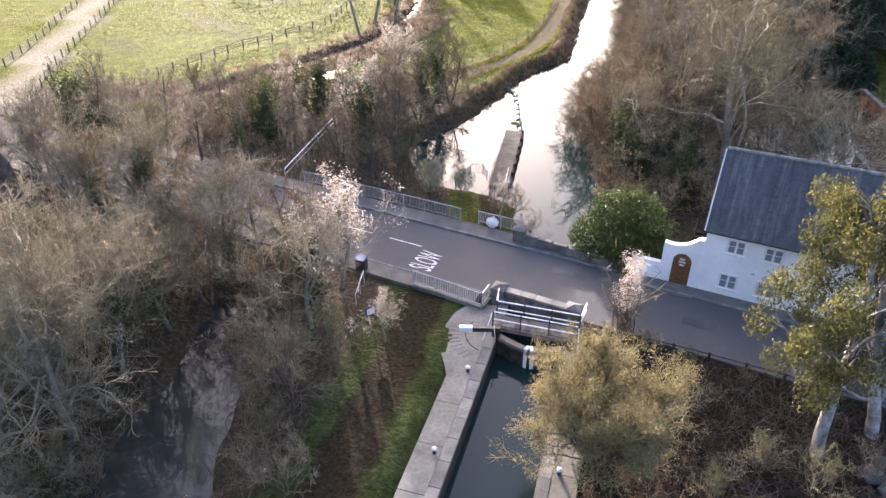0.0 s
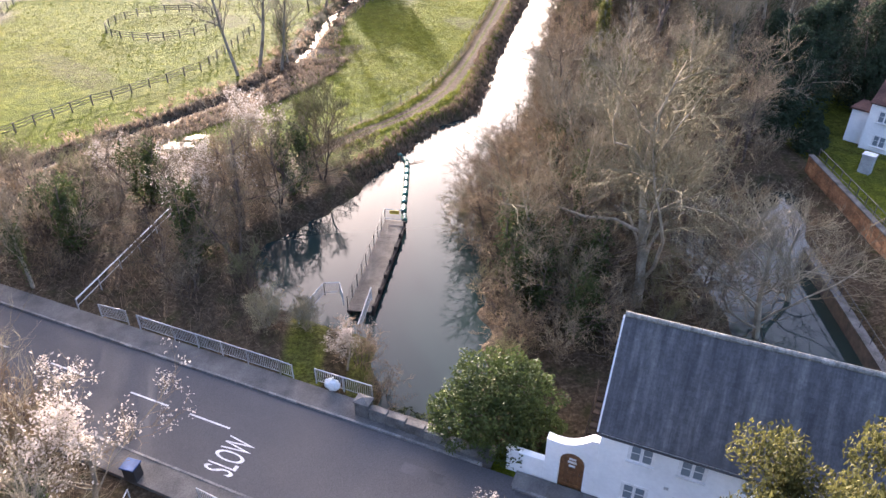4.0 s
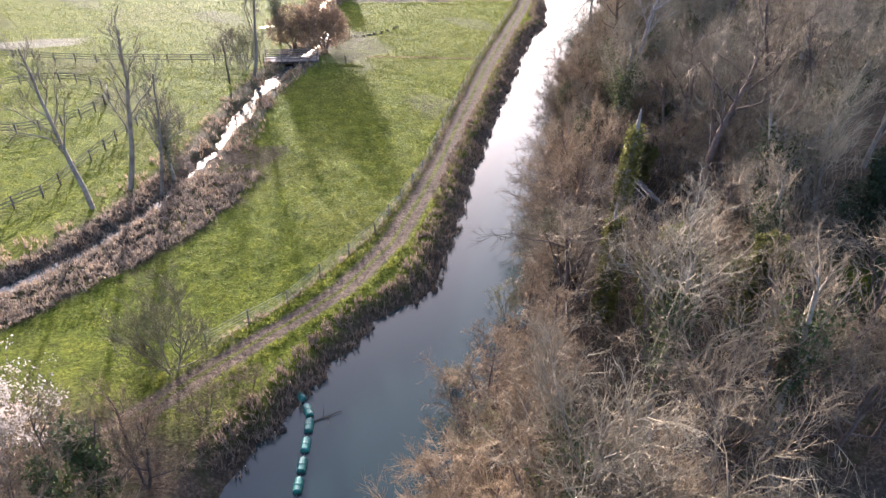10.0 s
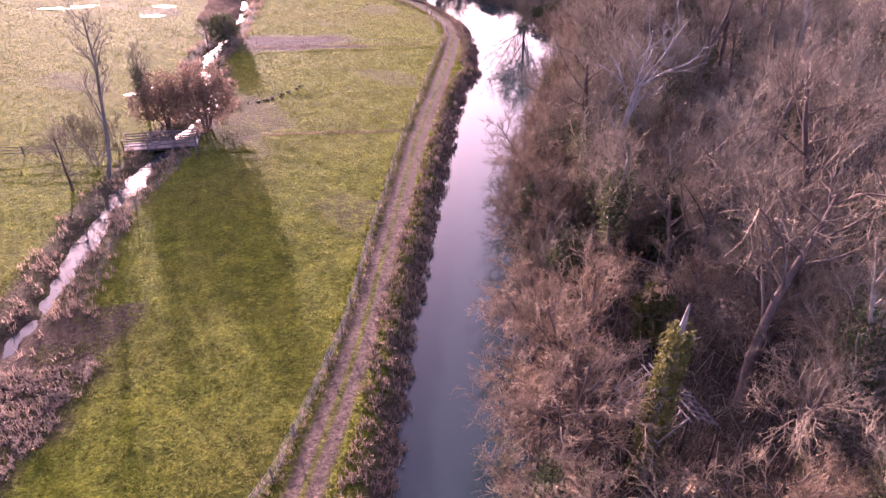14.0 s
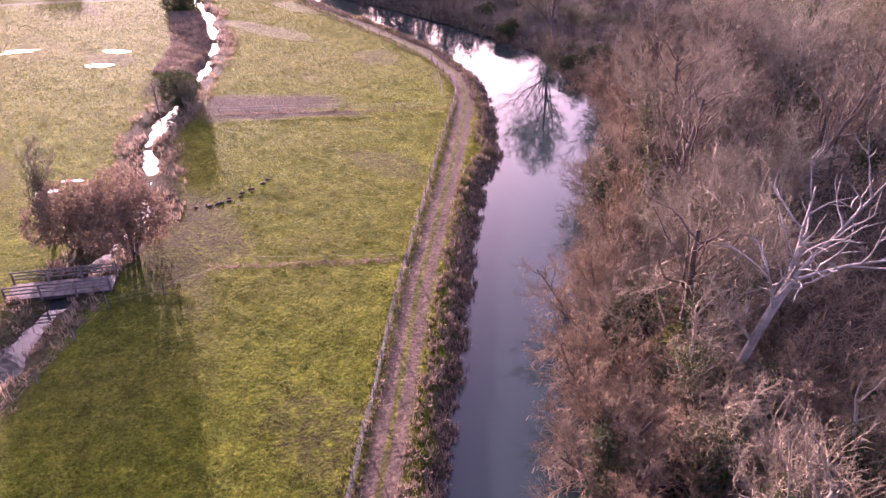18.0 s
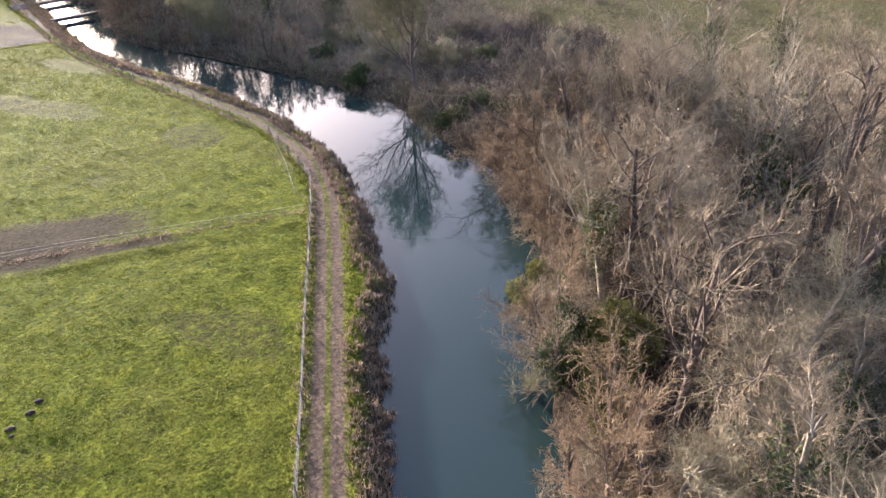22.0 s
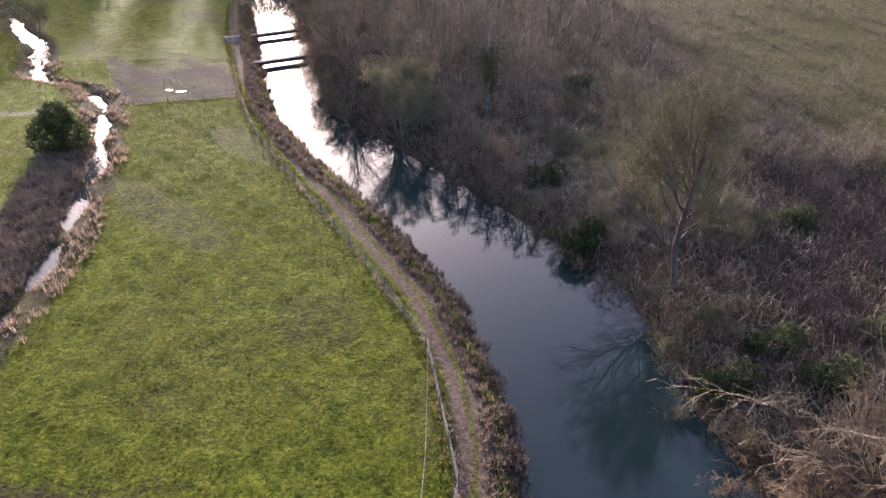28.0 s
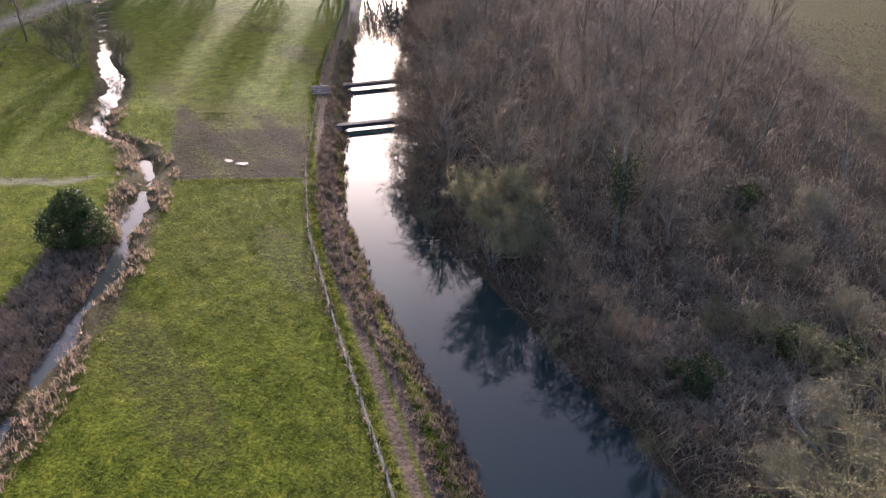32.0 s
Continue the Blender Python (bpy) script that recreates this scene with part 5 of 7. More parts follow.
part("lid", boxed(-0.4, -0.36, 0.85, 0.4, 0.36, 0.95, None, 0.03), BLUE, bin_, "blue plastic lid")
board = empty("path_notice", pose(-4.6, 33.2, 0, 0, 0, 30), "small blue and white notice on a post by the path", "notice board")
part("post", boxed(-0.04, -0.04, -0.2, 0.04, 0.04, 1.5), TIMBER, board)
part("panel", boxed(-0.35, -0.07, 0.8, 0.35, -0.042, 1.5), BLUE, board, "blue panel")
part("paper", boxed(-0.25, -0.085, 0.9, 0.25, -0.072, 1.3), WHITE, board, "white paper")
rail_fence("low dark weathered fence between verge and road", [(9.6, 32.0), (15.0, 29.6), (18.6, 27.9), (24.0, 25.2)], 1.8, 0.8, (0.35, 0.7), material=DARK_TIMBER)
for i, (x, y, s) in enumerate(((20.2, 21.6, 1.0), (21.0, 22.4, 0.7), (20.6, 20.7, 0.8), (21.8, 21.2, 0.6))):
    bm = bmesh.new()
    bmesh.ops.create_icosphere(bm, subdivisions=2, radius=0.55)
    for q in bm.verts:
        k = 1 + 0.3 * noise.noise(q.co * 2.5 + Vector((i * 3.1, 0, 0)))
        q.co = Vector((q.co.x * k * 1.2, q.co.y * k, q.co.z * k * 0.6))
    o = part("boulder", bm, STONE)
    o.location, o.scale = (x, y, 0.15), (s, s, s)
    tagged(o, "rough pale grey boulder in the undergrowth", "boulder", "boulders by the road")
# parked car on the far yard
CAR_WHITE = surface("white_car_paint", (0.66, 0.67, 0.68), (0.74, 0.75, 0.76), 0.5, 4, 0.3, 0, 0, 0.01, 0.0)
TYRE = surface("tyre_rubber", (0.015, 0.015, 0.016), (0.035, 0.035, 0.036), 4, 20, 0.9)
car = empty("parked_car", pose(-52.6, 157.6, 0.05, 0, 0, 8), "white estate car parked on the farm yard", "car")
bm = bmesh.new()
side_line = [(-2.15, 0.35), (-2.2, 0.75), (-2.1, 0.98), (-1.2, 1.02), (0.9, 0.98), (1.95, 0.82), (2.15, 0.6), (2.15, 0.35)]
ring_a, ring_b = [bm.verts.new((x, -0.86, z)) for x, z in side_line], [bm.verts.new((x, 0.86, z)) for x, z in side_line]
bm.faces.new(ring_a)
bm.faces.new(ring_b[::-1])
for i in range(len(side_line)):
    j = (i + 1) % len(side_line)
    bm.faces.new((ring_a[j], ring_a[i], ring_b[i], ring_b[j]))
bmesh.ops.recalc_face_normals(bm, faces=bm.faces)
bmesh.ops.bevel(bm, geom=list(bm.edges), offset=0.05, segments=2, affect="EDGES")
part("body", bm, CAR_WHITE, car)
bm = bmesh.new()
roof_line = [(-2.05, 1.0, 0.8), (-1.75, 1.46, 0.62), (0.05, 1.48, 0.62), (0.95, 1.0, 0.8)]
ring_a, ring_b = [bm.verts.new((x, -w, z)) for x, z, w in roof_line], [bm.verts.new((x, w, z)) for x, z, w in roof_line]
for face in (ring_a, ring_b[::-1], (ring_a[1], ring_b[1], ring_b[2], ring_a[2]), (ring_a[0], ring_b[0], ring_b[1], ring_a[1]), (ring_a[2], ring_b[2], ring_b[3], ring_a[3])):
    bm.faces.new(face)
bmesh.ops.recalc_face_normals(bm, faces=bm.faces)
part("window", bm, GLASS, car, "dark glazed cabin")
part("roof", boxed(-1.78, -0.63, 1.465, 0.08, 0.63, 1.51, None, 0.02), CAR_WHITE, car)
for x in (-1.35, 1.3):
    for y in (-0.8, 0.8):
        wheel = part("wheel", rodded((x, y - 0.1, 0.3), (x, y + 0.1, 0.3), 0.31, None, 14), TYRE, car, "black tyre")
        part("rim", rodded((x, y - 0.11, 0.3), (x, y + 0.11, 0.3), 0.18, None, 10), RAIL_GREY, wheel)
for y in (-0.6, 0.6):
    part("headlight", boxed(2.08, y - 0.16, 0.6, 2.17, y + 0.16, 0.74, None, 0.02), GLASS, car)
# puddles lying in the meadow
for x, y, rx, ry in ((-14.6, 79.4, 2.3, 0.7), (-13.0, 81.3, 1.3, 0.6), (-6.2, 156.5, 1.2, 0.5), (-4.6, 158.5, 0.9, 0.4), (-10.5, 196, 1.6, 1.0), (-9.6, 203, 1.8, 1.0), (-25, 205, 5.0, 1.0), (3.2, 247.3, 0.5, 0.35), (5.0, 246.8, 0.9, 0.3), (72.0, 154.0, 1.5, 2.2)):
    bm = bmesh.new()
    ring = []
    for k in range(22):
        a = k * math.tau / 22
        r = 1 + 0.25 * math.sin(2 * a + x) + 0.15 * math.sin(5 * a + y)
        ring.append(bm.verts.new((rx * r * math.cos(a), ry * r * math.sin(a), 0)))
    bm.faces.new(ring)
    o = part("puddle", bm, STREAM_WATER)
    o.location = (x, y, np.mean([height(x + dx, y + dy) for dx in (-rx, 0, rx) for dy in (-ry, 0, ry)]) + 0.04)
    tagged(o, "still pool in a clearing of the wood" if x > 60 else "bright shallow puddle lying in the wet meadow", "puddle", "puddles", "structure")
# ---- trees ----
def unit(v):
    return v / (math.sqrt(float(v[0] * v[0] + v[1] * v[1] + v[2] * v[2])) + 1e-9)


def grow(rng, start, direction, length, r, bend, steps, up=0.0):
    pts, d, p = [np.array(start, float)], unit(np.array(direction, float)), np.array(start, float)
    for _ in range(steps):
        d = unit(d + rng.normal(size=3) * bend + np.array([0, 0, up]))
        p = p + d * length / steps
        pts.append(p.copy())
    return pts, list(np.linspace(r, r * 0.35, steps + 1))


def along(pts, t):
    i = min(int(t * (len(pts) - 1)), len(pts) - 2)
    f = t * (len(pts) - 1) - i
    return pts[i] * (1 - f) + pts[i + 1] * f, unit(pts[i + 1] - pts[i])


def sprout(rng, d, spread, lift):
    side = unit(cross(d, rng.normal(size=3)))
    return unit(d * math.cos(spread) + side * math.sin(spread) + np.array([0, 0, lift]))


def bare_tree(seed, h, stems=1, limbs=10, boughs=7, twigs=7, sprays=4, spread=0.9, crown=0.35, lift=0.15, bend=0.12, reach=0.5, girth=1.0):
    """Wood and twigs of a leafless tree: trunk, limbs, boughs, twigs, and sprays of fine ends."""
    rng = np.random.default_rng(seed)
    wood, fine, ends = Tubes(), Tubes(), []
    for s in range(stems):
        lean = np.array([rng.normal() * 0.08, rng.normal() * 0.08, 1.0]) if stems == 1 else np.array([math.cos(s * 6.28 / stems + rng.uniform(-0.4, 0.4)) * 0.45, math.sin(s * 6.28 / stems) * 0.45, 1.0])
        tr, rr = grow(rng, (lean[0] * 0.3, lean[1] * 0.3, -0.3), lean, h * (0.8 if stems == 1 else 0.72), h * 0.019 * girth / math.sqrt(stems), bend * 0.6, 7, 0.05)
        wood.add(tr, rr, 6)
        for i in range(limbs):
            t = crown + (1 - crown) * (i + rng.uniform(0, 0.9)) / limbs
            p, d = along(tr, min(t, 0.99))
            ll = h * reach * (1.1 - 0.62 * (t - crown) / (1 - crown)) * rng.uniform(0.7, 1.15) / (1 if stems == 1 else 1.35)
            b1, r1 = grow(rng, p, sprout(rng, d, spread, lift), ll, h * 0.0062 * girth * (1.25 - 0.6 * t), bend * 1.5, 5, lift * 0.35)
            wood.add(b1, r1, 4)
            for j in range(boughs):
                tb = 0.22 + 0.78 * (j + rng.uniform(0, 1)) / boughs
                p2, d2 = along(b1, min(tb, 0.99))
                b2, r2 = grow(rng, p2, sprout(rng, d2, 0.75, lift * 0.6), ll * 0.46 * rng.uniform(0.6, 1.2), h * 0.0023 * girth, bend * 1.6, 3, lift * 0.5)
                fine.add(b2, r2, 3)
                for k in range(twigs):
                    tk = 0.2 + 0.8 * (k + rng.uniform(0, 1)) / twigs
                    p3, d3 = along(b2, min(tk, 0.99))
                    b3, r3 = grow(rng, p3, sprout(rng, d3, 0.7, lift * 0.5), ll * 0.25 * rng.uniform(0.6, 1.3), 0.012 + h * 0.0004, bend * 1.7, 2, lift * 0.5)
                    fine.add(b3, r3, 3)
                    ends.append(b3[-1])
                    for _ in range(max(1, sprays - 2) if sprays > 3 else sprays):
                        p4, d4 = along(b3, rng.uniform(0.2, 0.99))
                        e4 = p4 + sprout(rng, d4, 0.55, lift * 0.6) * ll * 0.15 * rng.uniform(0.5, 1.3)
                        fine.add([p4, e4], [0.011, 0.005], 3)
    return wood, fine, ends


def tree_thing(seed, bark_m, twig_m, label, category="tree", name="bare_tree", group="bare trees along the river", fluff=0, ivy=0, leaf=0, leaf_m=None, leaf_size=0.045, leaf_label="small lingering golden leaves", **kw):
    wood, fine, ends = bare_tree(seed, **kw)
    t = empty(name, pose(0, 0, -900), label, category, group)
    wood.build("trunk", bark_m, t)
    fine.build("crown", twig_m, t)
    rng = np.random.default_rng(seed + 77)
    if fluff:
        pick = [e for e in ends if e[2] > 0.35 * kw["h"]]
        pts = [pick[i] + rng.normal(size=3) * 0.22 for i in rng.integers(0, len(pick), fluff // 5) for _ in range(5)]
        leaves_object("fluff", pts, 0.085, rng, FLUFF, t, "pale fluffy climber seed heads")
    if leaf:
        pts = [ends[i] + rng.normal(size=3) * 0.16 for i in rng.integers(0, len(ends), leaf)]
        leaves_object("foliage", pts, leaf_size, rng, leaf_m, t, leaf_label)
    if ivy:
        pts, stem = [], wood.points()
        for _ in range(ivy):
            q = stem[rng.integers(0, len(stem))]
            if q[2] < kw["h"] * 0.62 and np.hypot(q[0], q[1]) < kw["h"] * 0.16:
                pts.append(q + rng.normal(size=3) * np.array([0.35, 0.35, 0.8]))
        leaves_object("ivy", pts, 0.16, rng, IVY, t, "dark green ivy up the trunk")
    return t


TEMPLATES = {
    "ash": tree_thing(1, BARK_GREY, TWIG_CREAM, "tall bare ash with pale spreading twigs", h=15, limbs=13, boughs=8, twigs=7, sprays=5, spread=0.85, crown=0.2, reach=0.55, lift=0.2),
    "ash_b": tree_thing(2, BARK_GREY, TWIG_CREAM, "tall bare ash with pale tangled twigs and ivy", h=14, limbs=11, boughs=7, twigs=6, sprays=5, spread=0.8, crown=0.25, reach=0.5, lift=0.2, ivy=2500),
    "alder": tree_thing(3, BARK_BROWN, TWIG_RED, "bare reddish alder leaning over the water", h=9, stems=3, limbs=7, boughs=6, twigs=6, sprays=5, spread=0.95, crown=0.12, reach=0.6, lift=0.06),
    "alder_b": tree_thing(4, BARK_BROWN, TWIG_RED, "bare reddish-brown waterside tree with fine twigs", h=11, stems=2, limbs=9, boughs=7, twigs=6, sprays=5, spread=0.8, crown=0.15, reach=0.45, lift=0.15),
    "tall": tree_thing(5, BARK_GREY, TWIG_BROWN, "tall slim bare tree with ivy on its trunk", h=15, limbs=14, boughs=6, twigs=5, sprays=5, spread=0.6, crown=0.25, reach=0.32, lift=0.25, ivy=2500),
    "oak": tree_thing(6, BARK_BROWN, TWIG_BROWN, "bare brown woodland tree with dense twigs", h=12, limbs=11, boughs=7, twigs=6, sprays=5, spread=0.95, crown=0.2, reach=0.52, lift=0.12),
    "scrub": tree_thing(7, BARK_BROWN, TWIG_BROWN, "bare brown thicket shrub", "shrub", "bare_shrub", "shrubs in the thickets", h=4.2, stems=5, limbs=5, boughs=4, twigs=5, sprays=4, spread=0.7, crown=0.08, reach=0.55, lift=0.2, girth=0.8),
    "scrub_b": tree_thing(8, BARK_BROWN, TWIG_OLIVE, "bare olive-brown thicket shrub", "shrub", "bare_shrub", "shrubs in the thickets", h=4.8, stems=4, limbs=6, boughs=4, twigs=5, sprays=4, spread=0.8, crown=0.08, reach=0.55, lift=0.25, girth=0.8),
    "scrub_r": tree_thing(12, BARK_BROWN, TWIG_RED, "bare reddish waterside shrub", "shrub", "bare_shrub", "shrubs in the thickets", h=4.5, stems=5, limbs=5, boughs=4, twigs=5, sprays=4, spread=0.9, crown=0.08, reach=0.6, lift=0.1, girth=0.8),
    "clematis": tree_thing(9, BARK_GREY, TWIG_BROWN, "bare tree hung with pale fluffy climber seed heads", h=9, limbs=9, boughs=6, twigs=6, sprays=5, spread=0.8, crown=0.15, reach=0.5, lift=0.12, fluff=3200),
    "sycamore": tree_thing(16, BARK_GREY, TWIG_SALLOW, "broad bare sycamore with pale crooked branches", h=15, limbs=15, boughs=9, twigs=8, sprays=5, spread=0.95, crown=0.12, reach=0.6, lift=0.13, girth=1.3, bend=0.24),
    "pale_sycamore": tree_thing(26, BARK_GREY, TWIG_PALE, "open-crowned bare tree with pale crooked limbs", h=11, limbs=11, boughs=8, twigs=6, sprays=3, spread=0.9, crown=0.14, reach=0.58, lift=0.2, girth=1.1, bend=0.2),
    "ivy_ash": tree_thing(17, BARK_BROWN, TWIG_BROWN, "bare riverside tree smothered low down in ivy", h=10, stems=3, limbs=7, boughs=6, twigs=5, sprays=5, spread=0.8, crown=0.12, reach=0.5, lift=0.15, ivy=9000),
    "far_oak": tree_thing(14, BARK_BROWN, TWIG_BROWN, "bare brown tree deep in the wood", group="bare trees deep in the wood", h=13, limbs=12, boughs=6, twigs=5, sprays=2, spread=0.85, crown=0.2, reach=0.5, lift=0.15, girth=1.15),
    "far_ash": tree_thing(15, BARK_GREY, TWIG_CREAM, "bare pale-twigged tree deep in the wood", group="bare trees deep in the wood", h=14, limbs=12, boughs=6, twigs=5, sprays=2, spread=0.75, crown=0.22, reach=0.45, lift=0.2, girth=1.15),
    "tall_ash": tree_thing(24, BARK_BROWN, TWIG_BROWN, "tall bare ash with a long clear grey trunk", h=19, limbs=11, boughs=6, twigs=6, sprays=4, spread=0.8, crown=0.42, reach=0.36, lift=0.2, girth=1.0, bend=0.15),
    "far_scrub": tree_thing(25, BARK_BROWN, TWIG_GREY, "low grey-brown scrub bush", "shrub", "bare_shrub", "shrubs in the thickets", h=3.6, stems=6, limbs=5, boughs=4, twigs=3, sprays=1, spread=0.85, crown=0.08, reach=0.62, lift=0.14, girth=0.9),
    "willow": tree_thing(10, BARK_BROWN, TWIG_GOLD, "golden-twigged willow bush beside the lock", "willow", "willow", "willows", h=6.0, stems=12, limbs=8, boughs=6, twigs=6, sprays=3, spread=0.85, crown=0.03, reach=0.55, lift=0.24, leaf=60000, leaf_m=GOLD_LEAF, leaf_size=0.034),
    "sallow": tree_thing(11, BARK_GREY, TWIG_OLIVE, "rounded bare sallow with olive twigs", "willow", "willow", "willows", h=6.5, stems=4, limbs=8, boughs=6, twigs=6, sprays=3, spread=0.85, crown=0.1, reach=0.6, lift=0.25),
    "great_sallow": tree_thing(18, BARK_BROWN, TWIG_OLIVE, "great rounded bare willow with olive-grey twigs at the water", "willow", "willow", "willows", h=17, limbs=20, boughs=10, twigs=7, sprays=3, spread=0.8, crown=0.1, reach=0.55, lift=0.2, girth=0.9, leaf=40000, leaf_m=WILLOW_BUD, leaf_size=0.045, leaf_label="olive-grey buds on the twigs"),
    "round_sallow": tree_thing(19, BARK_GREY, TWIG_STRAW, "low rounded sallow with pale olive twigs", "willow", "willow", "willows", h=7, stems=7, limbs=7, boughs=6, twigs=6, sprays=3, spread=0.85, crown=0.05, reach=0.62, lift=0.2),
    "budding_sallow": tree_thing(27, BARK_GREY, TWIG_STRAW, "broad rounded sallow with pale olive budding twigs", "willow", "willow", "willows", h=8.5, stems=6, limbs=8, boughs=6, twigs=6, sprays=3, spread=0.85, crown=0.06, reach=0.58, lift=0.2, leaf=26000, leaf_m=SALLOW_BUD, leaf_size=0.05, leaf_label="pale olive buds on the twigs"),
    "shoots": tree_thing(20, BARK_BROWN, TWIG_CREAM, "clump of pale arching shoots", "shrub", "bare_shrub", "shrubs in the thickets", h=2.6, stems=9, limbs=5, boughs=4, twigs=2, sprays=1, spread=0.4, crown=0.1, reach=0.4, lift=0.1, girth=0.7),
    "poplar": tree_thing(13, BARK_GREY, TWIG_CREAM, "tall thin bare riverside tree with sparse twigs", h=19, girth=0.7, limbs=13, boughs=5, twigs=4, sprays=2, spread=0.7, crown=0.3, reach=0.24, lift=0.2),
}


def plant(kind, x, y, size=1.0, turn=0.0, label="", tall=1.0, tilt=(0, 0)):
    ob = copy_thing(TEMPLATES[kind], pose(x, y, min(height(x, y), 0.1), tilt[0], tilt[1], turn) @ Matrix.Diagonal((size, size, size * tall * (0.92 + 0.16 * random.random()), 1)))
    if label:
        tagged(ob, label)
    return ob


def leaf_blob(rng, centres, n):
    """Points on the uneven shell of several lobes."""
    c = np.array(centres)[rng.integers(0, len(centres), n)]
    d = rng.normal(size=(n, 3))
    d /= lengths(d)
    k = rng.uniform(0.62, 1.05, n) ** 0.6 * (1 + 0.2 * np.sin(d[:, 0] * 7 + c[:, 0]) * np.cos(d[:, 1] * 6 + d[:, 2] * 5))
    p = c[:, :3] + d * (c[:, 3] * k)[:, None]
    return p[p[:, 2] > 0.05]


def leafy_bush(name, label, category, x, y, lobes, n, size, leaf_m, bark_m, seed, turn=0, group=""):
    rng = np.random.default_rng(seed)
    t = empty(name, pose(x, y, min(height(x, y), 0.05), 0, 0, turn), label, category, group)
    wood = Tubes()
    for c in lobes:
        a = np.array([c[0] * 0.15, c[1] * 0.15, -0.2])
        b = np.array(c[:3])
        mid = (a + b) / 2 + rng.normal(size=3) * 0.25
        wood.add([a, mid, b], [0.13, 0.09, 0.04], 5)
        for _ in range(5):
            e = b + unit(rng.normal(size=3)) * c[3] * 0.8
            wood.add([b, (b + e) / 2 + rng.normal(size=3) * 0.1, e], [0.05, 0.03, 0.01], 3)
    wood.build("trunk", bark_m, t)
    leaves_object("crown", leaf_blob(rng, lobes, n), size, rng, leaf_m, t)
    return t


def gum_tree(x, y, h, seed, lean, wide=1.0):
    """A pale-stemmed gum with airy clumps of leaves at its branch ends."""
    rng = np.random.default_rng(seed)
    t = empty("gum_tree", pose(x, y, 0), "pale-trunked gum tree with olive hanging leaves", "tree", "gum trees by the cottage")
    wood, pts = Tubes(), []
    tr, rr = grow(rng, (0, 0, -0.2), (*lean, 1.0), h * 0.82, 0.34, 0.07, 9, 0.03)
    wood.add(tr, list(np.linspace(0.34, 0.08, 10)), 9)
    for i in range(19):
        tt = 0.14 + 0.84 * i / 19
        p, d = along(tr, tt)
        b1, r1 = grow(rng, p, sprout(rng, d, 1.05, 0.08), wide * h * 0.34 * (1.2 - 0.65 * tt) * rng.uniform(0.75, 1.2), 0.085 * (1.2 - 0.6 * tt), 0.2, 6, 0.05)
        wood.add(b1, r1, 6)
        for k in range(3):
            p2, d2 = along(b1, 0.5 + 0.245 * k)
            b2, r2 = grow(rng, p2, sprout(rng, d2, 0.75, 0.1), h * 0.09, 0.03, 0.2, 3, 0.05)
            wood.add(b2, r2, 4)
            c, s = b2[-1], rng.uniform(0.7, 1.2)
            for _ in range(int(300 * s)):
                v = rng.normal(size=3)
                pts.append(c + unit(v) * rng.uniform(0.2, 1.0) ** 0.6 * np.array([0.8, 0.8, 1.05]) * s + [0, 0, -0.55])
    wood.build("trunk", BARK_PALE, t, "pale peeling trunk and limbs")
    leaves_object("crown", pts, 0.1, rng, GUM, t, "", -1.5)
    return t


def dead_tree(x, y, h, seed, tilt=0.0):
    rng = np.random.default_rng(seed)
    t = empty("dead_tree", pose(x, y, -0.1), "bleached dead tree with crooked broken limbs", "tree", "dead trees in the wood")
    wood = Tubes()
    tr, rr = grow(rng, (0, 0, -0.3), (tilt, 0.0, 1), h * 0.6, h * 0.014, 0.035, 6, 0.0)
    rr = list(np.linspace(h * 0.014, h * 0.0095, 7))
    wood.add(tr, rr, 7)
    for i in range(7):
        p, d = along(tr, 0.99 if i < 4 else rng.uniform(0.6, 0.95))
        a = i * 1.7 + rng.uniform(-0.4, 0.4)
        out = np.array([math.cos(a) * 0.75, math.sin(a) * 0.75, 0.8])
        b1, r1 = grow(rng, p, out, h * rng.uniform(0.17, 0.28) * (1.0 if i < 4 else 0.7), h * 0.005, 0.1, 7, 0.04)
        wood.add(b1, r1, 5)
        for k in range(5):
            p2, d2 = along(b1, 0.25 + 0.15 * k)
            b2, r2 = grow(rng, p2, sprout(rng, d2, 0.65, 0.15), h * rng.uniform(0.07, 0.14), h * 0.0028, 0.16, 4, 0.03)
            wood.add(b2, r2, 4)
            for _ in range(2):
                p3, d3 = along(b2, rng.uniform(0.4, 0.95))
                b3, r3 = grow(rng, p3, sprout(rng, d3, 0.7, 0.1), h * 0.05, h * 0.0016, 0.2, 2)
                wood.add(b3, r3, 3)
    wood.build("trunk", BARK_DEAD, t)
    return t


